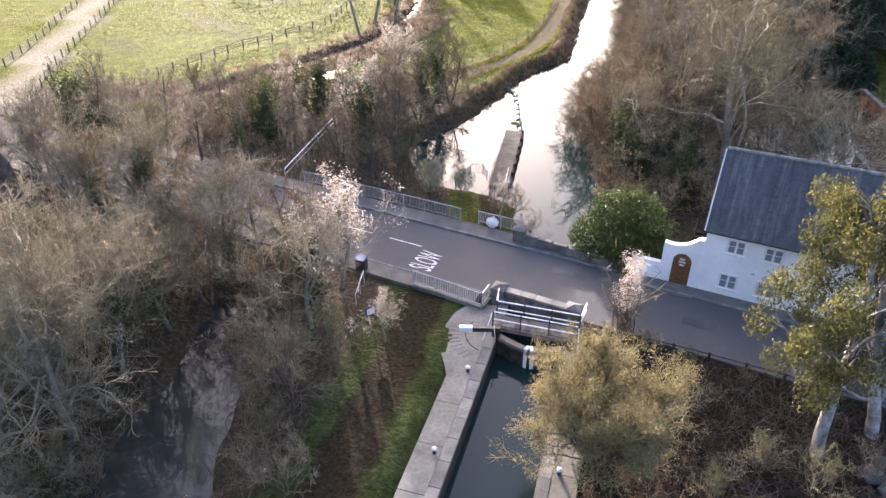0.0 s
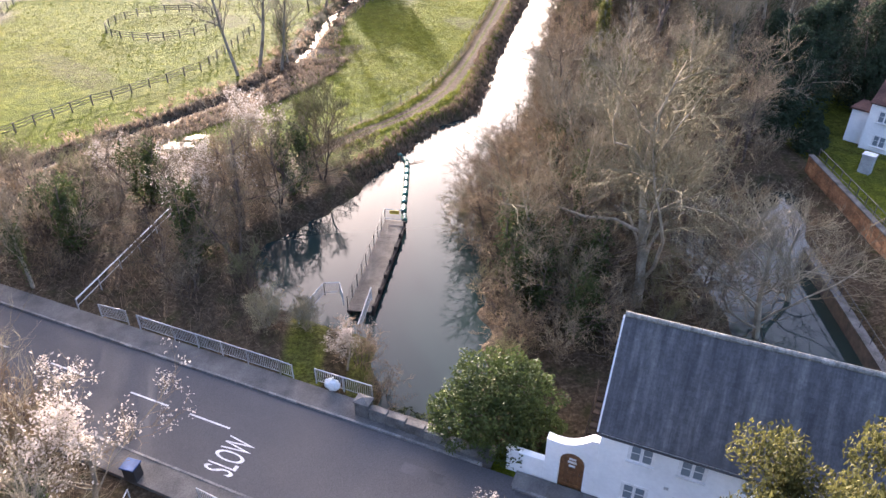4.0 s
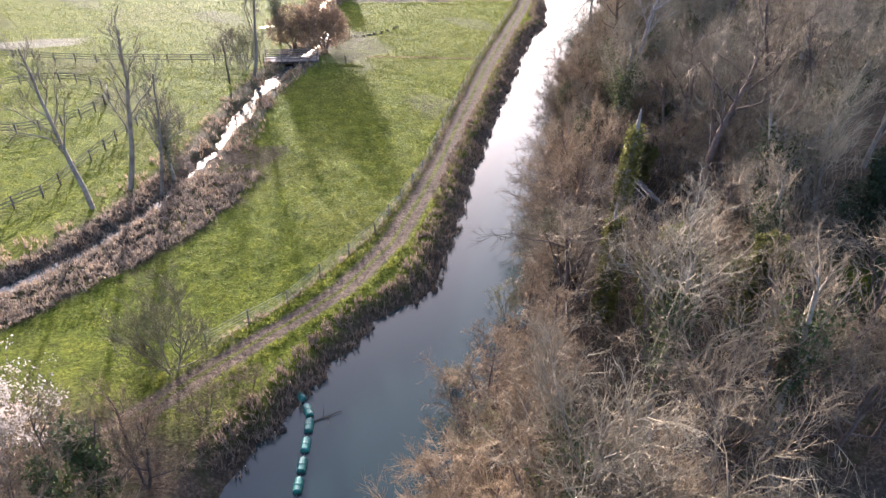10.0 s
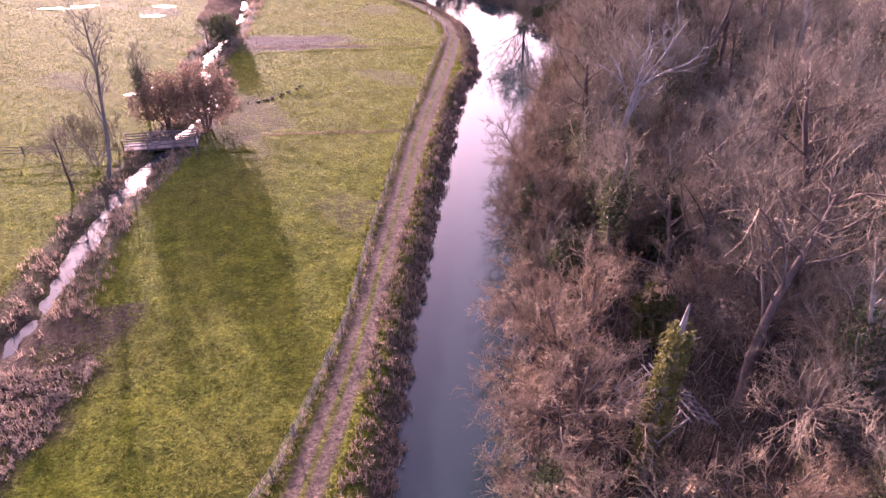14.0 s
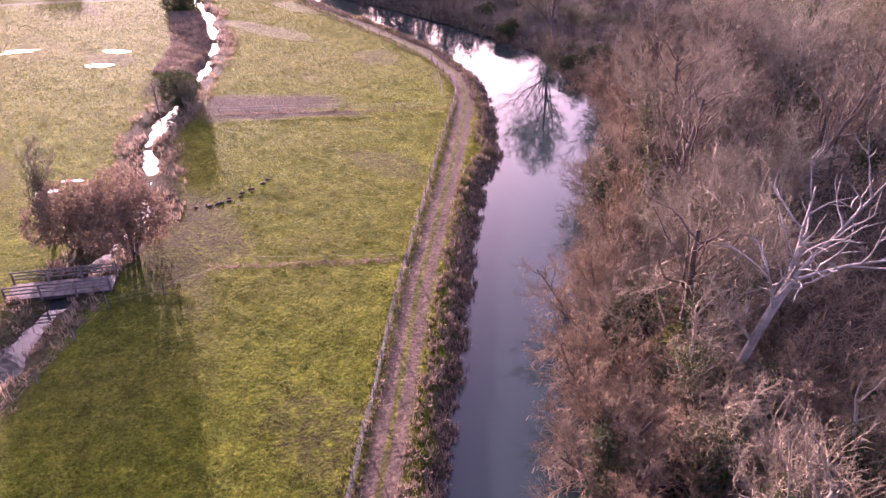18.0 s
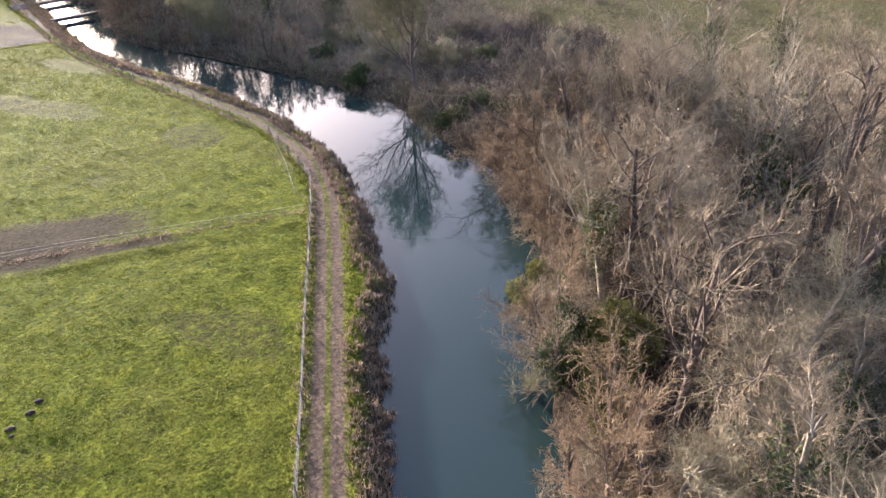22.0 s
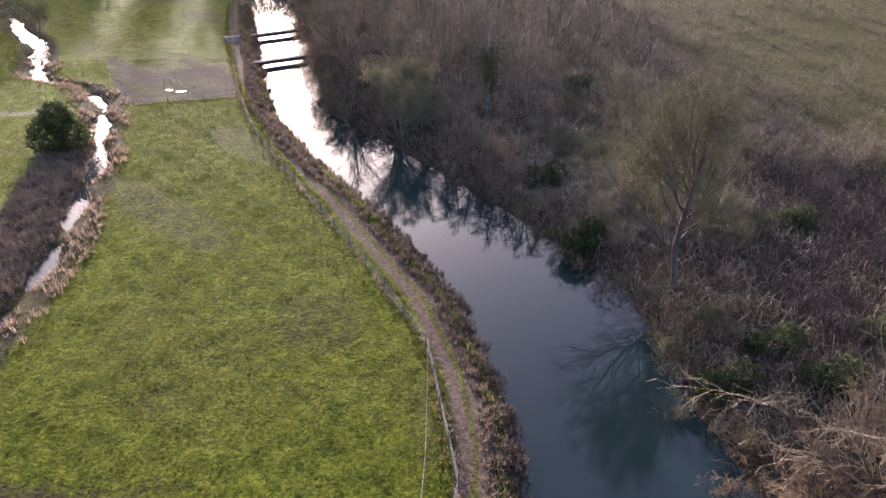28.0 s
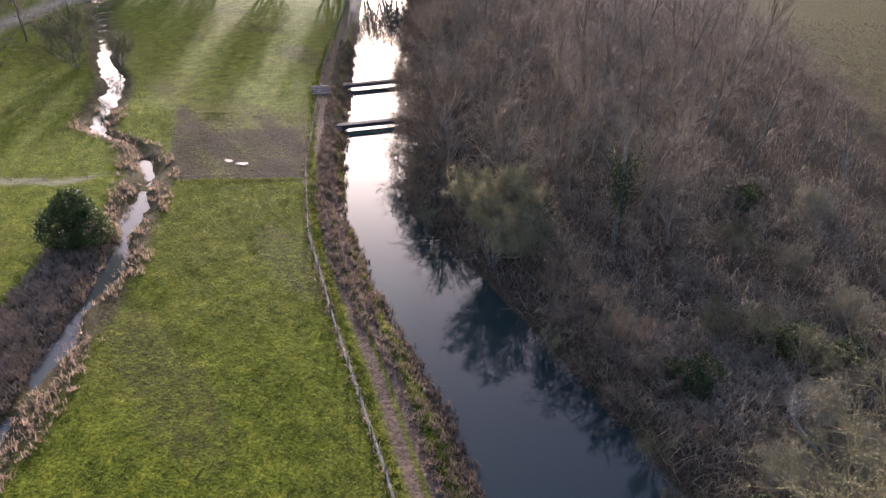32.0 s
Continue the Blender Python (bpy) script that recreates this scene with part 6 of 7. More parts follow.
def snag(x, y, h, seed, r=0.55, tilt=(0.0, 0.0)):
    """A broken trunk wrapped in ivy."""
    rng = np.random.default_rng(seed)
    t = empty("ivy_snag", pose(x, y, 0), "broken bare trunk wrapped in green ivy", "tree stump", "ivy-wrapped trunks")
    wood = Tubes()
    tr, rr = grow(rng, (0, 0, -0.2), (*tilt, 1), h, 0.38, 0.05, 7)
    rr[-1] = 0.05
    wood.add(tr, rr, 7)
    for i in range(4):
        p, d = along(tr, rng.uniform(0.5, 0.9))
        b, q = grow(rng, p, sprout(rng, d, 1.0, 0.2), 1.0, 0.08, 0.2, 3)
        wood.add(b, q, 4)
    wood.build("trunk", BARK_DEAD, t, "bleached splintered trunk")
    pts = []
    for _ in range(3800):
        u = rng.uniform(0, 0.88)
        p, d = along(tr, u)
        pts.append(p + unit(rng.normal(size=3) * np.array([1, 1, 0.2])) * r * (1.1 - 0.45 * u) * rng.uniform(0.7, 1.15) + rng.normal(size=3) * 0.1)
    leaves_object("ivy", pts, 0.13, rng, OLIVE, t, "thick olive-green ivy")
    return t


# beside the lock and the cottage
plant("willow", 7.4, 22.6, 1.3, 160)
gum_tree(18.2, 22.9, 15.0, 21, (0.15, 0.36), 0.95)
gum_tree(21.6, 24.2, 14.0, 22, (0.04, 0.3))
plant("shoots", 15.1, 22.3, 1.0, 20)
plant("shoots", 13.2, 21.5, 0.8, 120)
leafy_bush("bay_bush", "dense rounded dark green bay bush", "bush", 12.3, 40.9, [(0, 0, 2.6, 2.3), (-1.5, -0.3, 2.0, 1.8), (1.6, 0.2, 2.2, 1.9), (0.3, -0.9, 1.4, 1.8), (-0.5, 0.8, 3.2, 1.7), (1.0, 0.4, 3.4, 1.6), (-2.2, 0.4, 1.2, 1.3), (2.1, -0.6, 1.1, 1.4)], 17000, 0.11, LAUREL, BARK_BROWN, 31)
column = empty("climber_column", pose(10.8, 32.4, 0), "tall stump hung with pale fluffy climber seed heads", "climber")
rng = np.random.default_rng(41)
wd = Tubes()
for i in range(26):
    a, r = rng.uniform(0, 6.28), rng.uniform(0.1, 0.75)
    b, q = grow(rng, (r * math.cos(a), r * math.sin(a), -0.1), (-0.2 * math.cos(a), -0.2 * math.sin(a), 1), rng.uniform(3.0, 5.2), 0.05, 0.14, 6)
    wd.add(b, q, 4)
    for k in range(16):
        p, d = along(b, rng.uniform(0.2, 0.99))
        e = p + sprout(rng, d, 1.1, -0.2) * rng.uniform(0.3, 0.8)
        wd.add([p, e], [0.014, 0.008], 3)
wd.build("stems", TWIG_BROWN, column)
pts = []
for _ in range(620):
    z = 5.6 * rng.uniform(0.2, 1) ** 0.8
    a, q = rng.uniform(0, 6.28), rng.uniform(0.35, 0.95) * (1 + 0.35 * math.sin(z * 2.6))
    c = np.array([q * math.cos(a) * (1 - 0.07 * z) + 0.12 * math.sin(z * 1.7), q * math.sin(a) * (1 - 0.07 * z), z])
    pts += [c + rng.normal(size=3) * 0.1 for _ in range(4)]
leaves_object("fluff", pts, 0.05, rng, FLUFF, column, "pale seed heads")
for x, y, k, s in ((9.4, 30.6, "scrub", 0.6), (11.8, 30.5, "scrub", 0.5), (13.5, 29.0, "scrub_b", 0.45), (12.5, 25.5, "scrub", 0.5), (15, 22, "scrub_b", 0.6), (14, 26.5, "scrub", 0.4), (17, 20.5, "scrub_b", 0.7), (20, 21.5, "scrub", 0.6), (12, 20, "scrub_b", 0.6), (9, 18, "scrub", 0.6), (16.5, 28.0, "scrub", 0.35)):
    plant(k, x, y, s, random.uniform(0, 360))
leafy_bush("holly_shrub", "low dark green shrub on the wing wall", "shrub", 7.6, 43.2, [(0, 0, 0.8, 0.9), (1.0, -0.3, 0.7, 0.8), (-1.0, 0.4, 0.6, 0.7)], 2600, 0.09, IVY, BARK_BROWN, 33)

# the thicket beside the bypass
for x, y, kind, size in ((-8.2, 33, "pale_sycamore", 0.81), (-19, 24.3, "pale_sycamore", 0.98), (-17, 33, "ash_b", 0.62), (-20, 26, "sycamore", 0.62), (-24, 33, "pale_sycamore", 0.98), (-8.2, 26, "oak", 0.5), (-9.0, 24.3, "scrub_b", 0.75), (-11.4, 29.8, "scrub_r", 1.0), (-10.2, 31.6, "alder", 0.6), (-33.5, 60.5, "ivy_ash", 1.1), (-9.2, 27.6, "scrub", 1.15), (-9.0, 21.6, "scrub", 0.7), (-20.8, 27.4, "pale_sycamore", 0.91), (-22.6, 24.0, "sycamore", 0.62), (-26, 30.5, "pale_sycamore", 0.85), (-19.2, 33.5, "pale_sycamore", 0.72), (-18.4, 22.2, "scrub_r", 0.9), (-15.6, 36.4, "alder_b", 0.7), (-17.8, 30.8, "scrub_b", 1.0), (-21, 31.5, "sycamore", 0.65), (-10.1, 38.8, "alder_b", 0.78), (-13, 40.3, "pale_sycamore", 0.81), (-15.6, 41.7, "pale_sycamore", 0.81), (-18.2, 42.8, "alder_b", 0.8), (-20.8, 44.1, "ivy_ash", 0.9), (-23.5, 45.5, "sycamore", 0.625), (-26.2, 46.8, "ash_b", 0.65), (-29, 48.2, "alder_b", 0.85), (-31.6, 49.5, "pale_sycamore", 0.81), (-14.5, 38.0, "scrub_b", 1.3), (-19, 40.0, "round_sallow", 0.9), (-27, 43.5, "pale_sycamore", 0.78), (-34, 50.8, "ash_b", 0.65), (-37, 52.0, "sycamore", 0.625), (-7.0, 37.2, "clematis", 0.95), (-3.6, 31.6, "clematis", 0.36), (-9.0, 35.6, "ivy_ash", 0.75),
                         (-27, 24, "pale_sycamore", 0.81), (-20.5, 17, "oak", 0.62), (-34, 39, "tall", 0.75), (-22, 44, "ash_b", 0.6), (-18.6, 21, "scrub_b", 1.0), (-15.5, 38.5, "pale_sycamore", 0.78), (-6.4, 30.0, "scrub_b", 1.0), (-7.4, 21, "scrub", 1.0), (-9.8, 33.0, "alder_b", 0.6),
                         (-28, 31, "sycamore", 0.62), (-33, 28, "pale_sycamore", 0.81), (-20, 38, "oak", 0.62), (-21, 42.5, "oak", 0.5), (-35, 37, "pale_sycamore", 0.78), (-9.2, 29.5, "scrub", 1.0), (-18.4, 29, "ash_b", 0.6), (-22, 21, "sycamore", 0.75), (-30, 22, "pale_sycamore", 0.98), (-11, 41, "scrub_b", 1.0), (-38, 45, "tall", 0.7)):
    plant(kind, x, y, size, random.uniform(0, 360))
for i in range(34):
    x, y = random.uniform(-36, -7.0), random.uniform(16, 41)
    if not -17.2 < x < -8.5 + 0.12 * (y - 28) and abs((y - 41) * 0.894 + x * 0.447) > 5.5:
        plant(random.choice(("scrub", "scrub_b", "scrub")), x, y, random.uniform(0.6, 1.0), random.uniform(0, 360))
for i in range(6):
    x, y = random.uniform(-31, -17.6), random.uniform(18, 34)
    plant(random.choice(("scrub_b", "scrub", "round_sallow", "sycamore", "ivy_ash")), x, y, random.uniform(0.45, 0.7), random.uniform(0, 360))
# between road and meadow
for x, y, kind, size in ((-4.5, 59, "alder_b", 0.9), (-7, 54, "scrub", 1.2), (-2.6, 66.5, "alder", 0.85), (0.6, 71, "alder_b", 0.65), (-8, 62, "clematis", 0.85), (-4.5, 70.5, "clematis", 0.85), (-20, 62, "scrub", 1.4), (-26, 58, "scrub_b", 1.4),
                         (-16, 69, "clematis", 0.6), (-32, 66, "scrub", 1.5), (-0.3, 79.4, "sallow", 1.0), (-1.1, 50.6, "round_sallow", 0.5), (1.4, 50.2, "round_sallow", 0.38), (5.0, 47.0, "scrub_r", 0.85), (4.2, 46.4, "clematis", 0.35), (6.4, 45.0, "scrub_r", 0.6), (-6, 66, "alder_b", 0.9), (-9.5, 57, "alder", 0.7),
                         (-18, 56, "tall", 0.5), (-23, 68, "oak", 0.5), (-30, 60, "ash", 0.5), (-12, 72, "scrub", 1.1), (-20.5, 76, "scrub", 0.8), (-38, 58, "oak", 0.55), (-27, 73, "scrub_b", 1.1), (-36, 68, "scrub", 1.3), (-24, 50, "ash_b", 0.5), (-37, 51, "oak", 0.6), (-42, 56, "scrub_b", 1.4), (-7.5, 58.5, "ivy_ash", 0.9), (-5, 63.5, "oak", 0.8), (-1.5, 69, "ivy_ash", 0.85), (-13.5, 68, "ivy_ash", 0.9), (-17, 61, "ivy_ash", 0.85), (-15.5, 64.5, "scrub", 1.3), (-22, 56.5, "oak", 0.6), (-28, 65, "oak", 0.55), (-3.2, 55.5, "scrub_b", 1.0), (-9, 71, "scrub_r", 1.1), (-19, 68.5, "scrub_b", 1.1), (-5.5, 74, "scrub_r", 0.9), (2.5, 75.2, "scrub_r", 0.8), (4.6, 77.4, "scrub_r", 0.6)):
    plant(kind, x, y, size, random.uniform(0, 360))
for i in range(36):
    x, y = random.uniform(-38, -4), random.uniform(51, 76)
    if y > 50 - 0.5 * x * 0.1 and abs((y - 41) * 0.894 + x * 0.447) > 6 and not -16 < x < -8 and math.hypot(x + 32, y - 52) > 3.2:
        plant(random.choice(("scrub", "scrub_b", "scrub_r")), x, y, random.uniform(0.55, 0.95), random.uniform(0, 360))
rng = np.random.default_rng(51)
stump = empty("pollard_stump", pose(-31.8, 45.8, 0), "dark brown double trunk of a topped tree", "tree stump")
wd = Tubes()
for dx, h, k in ((-0.5, 6.2, 0.85), (0.6, 5.2, 0.7)):
    tr, rr = grow(rng, (dx, 0, -0.3), (dx * 0.25, 0.1, 1), h, k, 0.04, 6)
    wd.add(tr, [k, k * 0.9, k * 0.82, k * 0.8, k * 0.78, k * 0.74, k * 0.3], 9)
    for _ in range(14):
        p, d = along(tr, rng.uniform(0.6, 0.99))
        b, q = grow(rng, p, sprout(rng, d, 0.8, 0.4), rng.uniform(0.8, 2.2), 0.05, 0.2, 4)
        wd.add(b, q, 4)
wd.build("trunk", BARK_BROWN, stump)
snag(-27.0, 47.5, 6.5, 52, 0.7)
leafy_bush("ivy_thicket", "rounded ivy-green thicket in the bare trees", "bush", -20, 66.5, [(0, 0, 1.6, 1.6), (1.5, 0.4, 1.3, 1.4), (-1.6, -0.3, 1.2, 1.4)], 4500, 0.12, IVY, BARK_BROWN, 35)
leafy_bush("ivy_thicket", "rounded ivy-green thicket in the bare trees", "bush", -34.5, 61, [(0, 0, 1.6, 1.8), (2.0, 0.4, 1.3, 1.5)], 4000, 0.12, IVY, BARK_BROWN, 36)

# trees by the meadow stream
for x, y, kind, size in ((-12.3, 100.0, "poplar", 0.95), (-10.5, 103.6, "poplar", 1.0), (-7.6, 103.0, "poplar", 0.8), (-7.0, 105.5, "tall", 0.62), (-4.6, 133.5, "poplar", 0.9), (-5.9, 136, "sallow", 1.0), (-7, 131, "oak", 0.6), (-3.2, 148, "tall", 0.6), (0.5, 176, "oak", 0.42), (3.6, 176.5, "sallow", 0.7), (5.2, 172, "scrub", 0.8), (1.2, 183, "scrub", 0.9),
                         (-33.4, 277.4, "sallow", 1.5), (-27.3, 280, "sallow", 1.0), (-38, 284, "oak", 0.9), (-45, 276, "oak", 0.8), (-50, 290, "oak", 0.9), (-9.5, 116, "scrub", 0.8), (-8.0, 109, "scrub_r", 0.7)):
    plant(kind, x, y, size, random.uniform(0, 360))
leafy_bush("round_thicket", "round brown thicket bush by the stream", "bush", 3.4, 144.4, [(0, 0, 3.6, 2.6), (1.4, 0.6, 2.6, 2.1), (-1.2, -0.4, 2.6, 2.2), (0.2, 0, 5.4, 2.1), (1.6, -0.4, 4.0, 1.9), (-1.4, 0.2, 4.4, 1.9)], 12000, 0.12, BROWN_LEAF, BARK_BROWN, 37)
leafy_bush("round_thicket", "low round brown thicket bush by the stream", "bush", -0.9, 145.6, [(0, 0, 2.8, 2.2), (-1.8, 0.3, 2.4, 1.8), (1.4, 0.3, 2.6, 2.0), (0, 0, 4.2, 1.9)], 9000, 0.12, BROWN_LEAF, BARK_BROWN, 38)
leafy_bush("ivy_tree", "ivy-smothered round tree on the stream bank", "tree", 2.4, 178.5, [(0, 0, 2.4, 2.0), (0.8, 1.8, 2.0, 1.7)], 5500, 0.14, IVY, BARK_BROWN, 39)
leafy_bush("holly_tree", "dense dark green holly beside the stream", "tree", -3.4, 227.6, [(0, 0, 2.4, 2.5), (1.2, 0.4, 1.7, 2.0), (-1.4, -0.2, 1.7, 1.9), (0.1, 0.3, 3.9, 1.6)], 12000, 0.13, LAUREL, BARK_BROWN, 40)
CLEAR = ((28.6, 88.4, 3.4), (34.0, 95.8, 4.2), (31.2, 91.6, 4.2), (30.6, 88.0, 2.6), (33.0, 225.0, 6.5), (36.5, 227.0, 5.5), (55.6, 196.4, 3.0), (39.0, 118.4, 2.0), (45.6, 153.6, 3.0), (43.6, 141.6, 2.6), (45.6, 144.0, 2.4), (72.0, 154.0, 4.0), (42.8, 92.6, 2.0))


def is_clear(x, y):
    return any(math.hypot(x - a, y - b) < r for a, b, r in CLEAR)


# the wood along the river
def wood_rows():
    pts = []
    for off, step in ((-0.7, 3.4), (1.4, 3.8), (4.5, 5.0), (9.5, 5.6), (15.5, 6.4), (22.5, 7.2), (30.5, 8.5), (39, 9.0), (48, 9.5), (58, 10.0), (69, 11.0), (81, 12.0)):
        y = 60.0 + random.uniform(0, 4)
        while y < 345:
            x = float(river_right(y)) + off + random.uniform(-1.6, 1.6)
            basin = 27 < x < 46 and 40 < y < 69.5
            gap = x > 43.5 and y < 92
            far = x > (78 if y > 240 else 100) or (off > 55 and y < 110)
            low = off > 0 and 179 < y < (234 if off < 26 else 250)
            if not (basin or gap or far or low or is_clear(x, y)):
                pts.append((off, x, y))
            y += step * random.uniform(0.75, 1.3) * (0.92 if y < 230 else 0.85)
    return pts


y = 66.0
while y < 178:
    if not is_clear(float(river_right(y)) + 0.8, y):
        plant(random.choice(("alder", "alder", "scrub_r", "alder_b")), float(river_right(y)) + 0.1, y, random.uniform(0.55, 0.85), random.uniform(0, 360), tilt=(0, random.uniform(-20, -8)))
    y += random.uniform(2.8, 4.2)
deep_trees = {"far_oak": [], "far_ash": []}
for off, x, y in wood_rows():
    if off < 0:
        kind = random.choice(("scrub_r", "scrub_r", "scrub_b"))
    elif off < 3:
        kind = random.choice(("scrub_r", "alder", "ivy_ash" if y < 190 else "alder", "alder_b", "alder"))
    elif off < 12:
        kind = random.choice(("alder_b", "alder_b", "oak", "tall", "alder", "ash_b")) if y < 235 else random.choice(("far_oak", "alder_b", "far_ash"))
    elif off < 24 and y < 235 or off < 42 and 95 < y < 179:
        kind = random.choice(("ash_b", "oak", "tall", "ash", "oak", "alder_b"))
    else:
        kind = random.choice(("far_oak", "far_ash", "far_oak"))
    size = random.uniform(0.7, 1.0)
    if 150 < y < 180 and off < 6:
        size *= 0.75
    if kind.startswith("far"):
        deep_trees[kind].append((x, y, size, random.uniform(0, 6.283)))
    else:
        plant(kind, x, y, size, random.uniform(0, 360))


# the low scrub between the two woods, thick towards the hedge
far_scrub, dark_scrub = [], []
for i in range(21):
    for k in range(24):
        y = 179 + i * 3.4 + random.uniform(-1.5, 1.5)
        off = 1.0 + k * 2.6 + random.uniform(-1.2, 1.2)
        x = float(river_right(y)) + off
        bare = 204 < y < 222 and 4 < off < 18
        if x > 88 or is_clear(x, y) or (bare and random.random() < 0.8) or (y > 225 and random.random() < 0.3):
            continue
        size = random.uniform(0.45, 0.95) * (0.6 if bare else 1.0) * (1.35 if x > 72 and y < 222 else 1.0)
        if off < 5:
            plant(random.choice(("scrub_b", "scrub", "scrub", "scrub_r")), x, y, size * 0.85, random.uniform(0, 360))
        else:
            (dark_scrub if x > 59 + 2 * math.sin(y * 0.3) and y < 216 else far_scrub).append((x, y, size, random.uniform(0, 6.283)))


for i in range(70):
    far_scrub.append((random.uniform(86, 135), random.uniform(188, 300), random.uniform(0.4, 1.1), random.uniform(0, 6.283)))
for i in range(44):
    y = random.uniform(183, 246)
    x = float(river_right(y)) + random.uniform(3, 42)
    if is_clear(x, y):
        continue
    if i % 6 == 0:
        leafy_bush("ivy_mound", "low dark green bramble mound in the scrub", "bush", x, y, [(0, 0, 0.9, 1.2), (1.2, 0.5, 1.1, 1.2), (-0.9, 0.6, 0.7, 1.0), (0.4, -0.8, 0.8, 1.0)], 2600, 0.12, IVY, BARK_BROWN, 300 + i)
    else:
        plant(("round_sallow", "shoots", "sallow", "scrub_b")[i % 3], x, y, random.uniform(0.4, 0.75), random.uniform(0, 360))


# the far tree belt that throws long shade over the end of the meadow, with two gaps
for row in range(3):
    x = -95.0
    while x < 24:
        if min(abs(x + 32), abs(x + 17.5)) > 3.8:
            deep_trees["far_oak"].append((x + random.uniform(-0.5, 0.5), 346.0 + 4.5 * row + random.uniform(-1.5, 1.5), random.uniform(1.0, 1.3), random.uniform(0, 6.283)))
        x += 3.0


def joined_wood(kind, spots, label, material):
    """Many copies of one tree in one mesh, for the depth of the wood."""
    cos, faces, base = [], [], 0
    for o in TEMPLATES[kind].children:
        n, m = len(o.data.vertices), len(o.data.polygons)
        co, q = np.empty(n * 3), np.empty(m * 4, np.int64)
        o.data.vertices.foreach_get("co", co)
        o.data.loops.foreach_get("vertex_index", q)
        co, q = co.reshape(-1, 3), q.reshape(-1, 4)
        for x, y, s, a in spots:
            r = np.array([[math.cos(a), -math.sin(a), 0], [math.sin(a), math.cos(a), 0], [0, 0, 1]])
            cos.append(co @ r.T * s + [x, y, min(height(x, y), 0.1)])
            faces.append(q + base)
            base += n
    return tagged(array_mesh("deep_wood", np.concatenate(cos), faces, material), label, "wood", kind="stuff")


# both far woods take the lightened twigs in place of sunlight
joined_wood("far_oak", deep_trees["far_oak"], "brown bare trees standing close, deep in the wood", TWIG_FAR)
joined_wood("far_scrub", far_scrub, "low grey-brown scrub bushes beyond the river bank", TWIG_GREY)
# same scrub bushes, darkened by colour where the belt shades itself
joined_wood("far_scrub", dark_scrub, "thick belt of scrub, its inner shade put into dark twigs", TWIG_DARK)
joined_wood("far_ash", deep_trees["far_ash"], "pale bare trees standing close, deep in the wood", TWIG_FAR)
for x, y, kind, size in ((22.5, 58, "alder_b", 0.9), (27.5, 66, "oak", 0.9), (18, 60, "alder_b", 0.95), (16.5, 53.5, "tall", 0.62), (20.5, 66, "ash_b", 0.9), (33, 72.5, "alder_b", 0.95), (17.6, 49.5, "scrub_r", 0.9), (21.5, 50, "scrub", 1.0), (24.5, 52, "scrub_b", 1.0), (15.8, 56.5, "alder", 0.8), (25, 61, "ash_b", 0.9), (39, 72, "oak", 0.75), (28.2, 55.5, "alder_b", 0.9), (28.0, 59.5, "oak", 0.85), (27.6, 52.2, "alder", 0.9), (55.8, 113.2, "tall_ash", 0.8), (43.6, 129.3, "tall", 0.9), (41.5, 100.0, "oak", 0.85), (16.0, 51.5, "ivy_ash", 0.8), (18.5, 48.5, "ivy_ash", 0.7), (15.2, 55.0, "ivy_ash", 0.95), (19.6, 52.8, "ivy_ash", 0.9), (14.6, 58.5, "alder", 0.9), (16.5, 64.5, "alder", 0.95), (20, 46.6, "scrub_r", 0.9), (23.5, 48, "scrub_b", 0.9), (26.5, 48.8, "scrub", 1.0), (14.5, 48.6, "scrub_r", 0.9), (18.5, 52, "scrub_b", 1.1), (21.5, 57.5, "scrub", 1.1), (17, 56, "scrub_r", 1.0), (19.5, 54, "oak", 0.75), (23, 62.5, "oak", 0.9), (28.2, 62, "alder_b", 0.8), (20, 58, "ash_b", 0.85), (36, 71, "oak", 0.7), (28, 70, "oak", 0.9),
                         (34.6, 229.8, "budding_sallow", 1.25), (55.6, 196.4, "great_sallow", 1.0), (47.5, 214.5, "shoots", 1.2), (51, 219, "shoots", 1.0), (55, 222, "shoots", 1.1), (60, 217, "shoots", 1.2), (44.5, 221, "round_sallow", 0.5), (52.5, 207, "round_sallow", 0.55), (58, 209, "round_sallow", 0.6), (62.5, 224, "round_sallow", 0.6), (13.6, 45.8, "scrub_b", 0.7), (14.0, 51.0, "scrub_r", 0.8), (13.6, 53.5, "scrub_b", 0.8), (14.8, 47.0, "scrub_r", 0.8), (16.8, 46.2, "scrub", 0.8), (52.5, 160, "alder_b", 0.9), (46.5, 206, "scrub_b", 0.6), (39.4, 223.0, "alder_b", 0.7), (42.0, 219.6, "alder", 0.8), (44.4, 216.4, "alder_b", 0.65), (40.6, 224.5, "oak", 0.6)):
    plant(kind, x, y, size, random.uniform(0, 360))
for i in range(60):
    y = random.uniform(62, 178)
    x = float(river_right(y)) + random.uniform(1.5, 34)
    if not ((27 < x < 46 and y < 70) or (x > 43.5 and y < 92) or is_clear(x, y)):
        plant(random.choice(("scrub", "scrub_b", "scrub_r")), x, y, random.uniform(0.5, 0.95), random.uniform(0, 360))
for x, y, kind, size in ((37.5, 90.5, "oak", 0.8), (40.5, 93.5, "alder_b", 0.85), (39, 97.5, "oak", 0.75), (43, 96.5, "ash_b", 0.7), (44, 101.5, "oak", 0.8), (38.5, 102, "alder_b", 0.8), (47, 106, "oak", 0.8), (42, 105.5, "ash_b", 0.7), (36.5, 86.5, "alder_b", 0.8), (41, 88.5, "oak", 0.7)):
    plant(kind, x, y, size, random.uniform(0, 360))
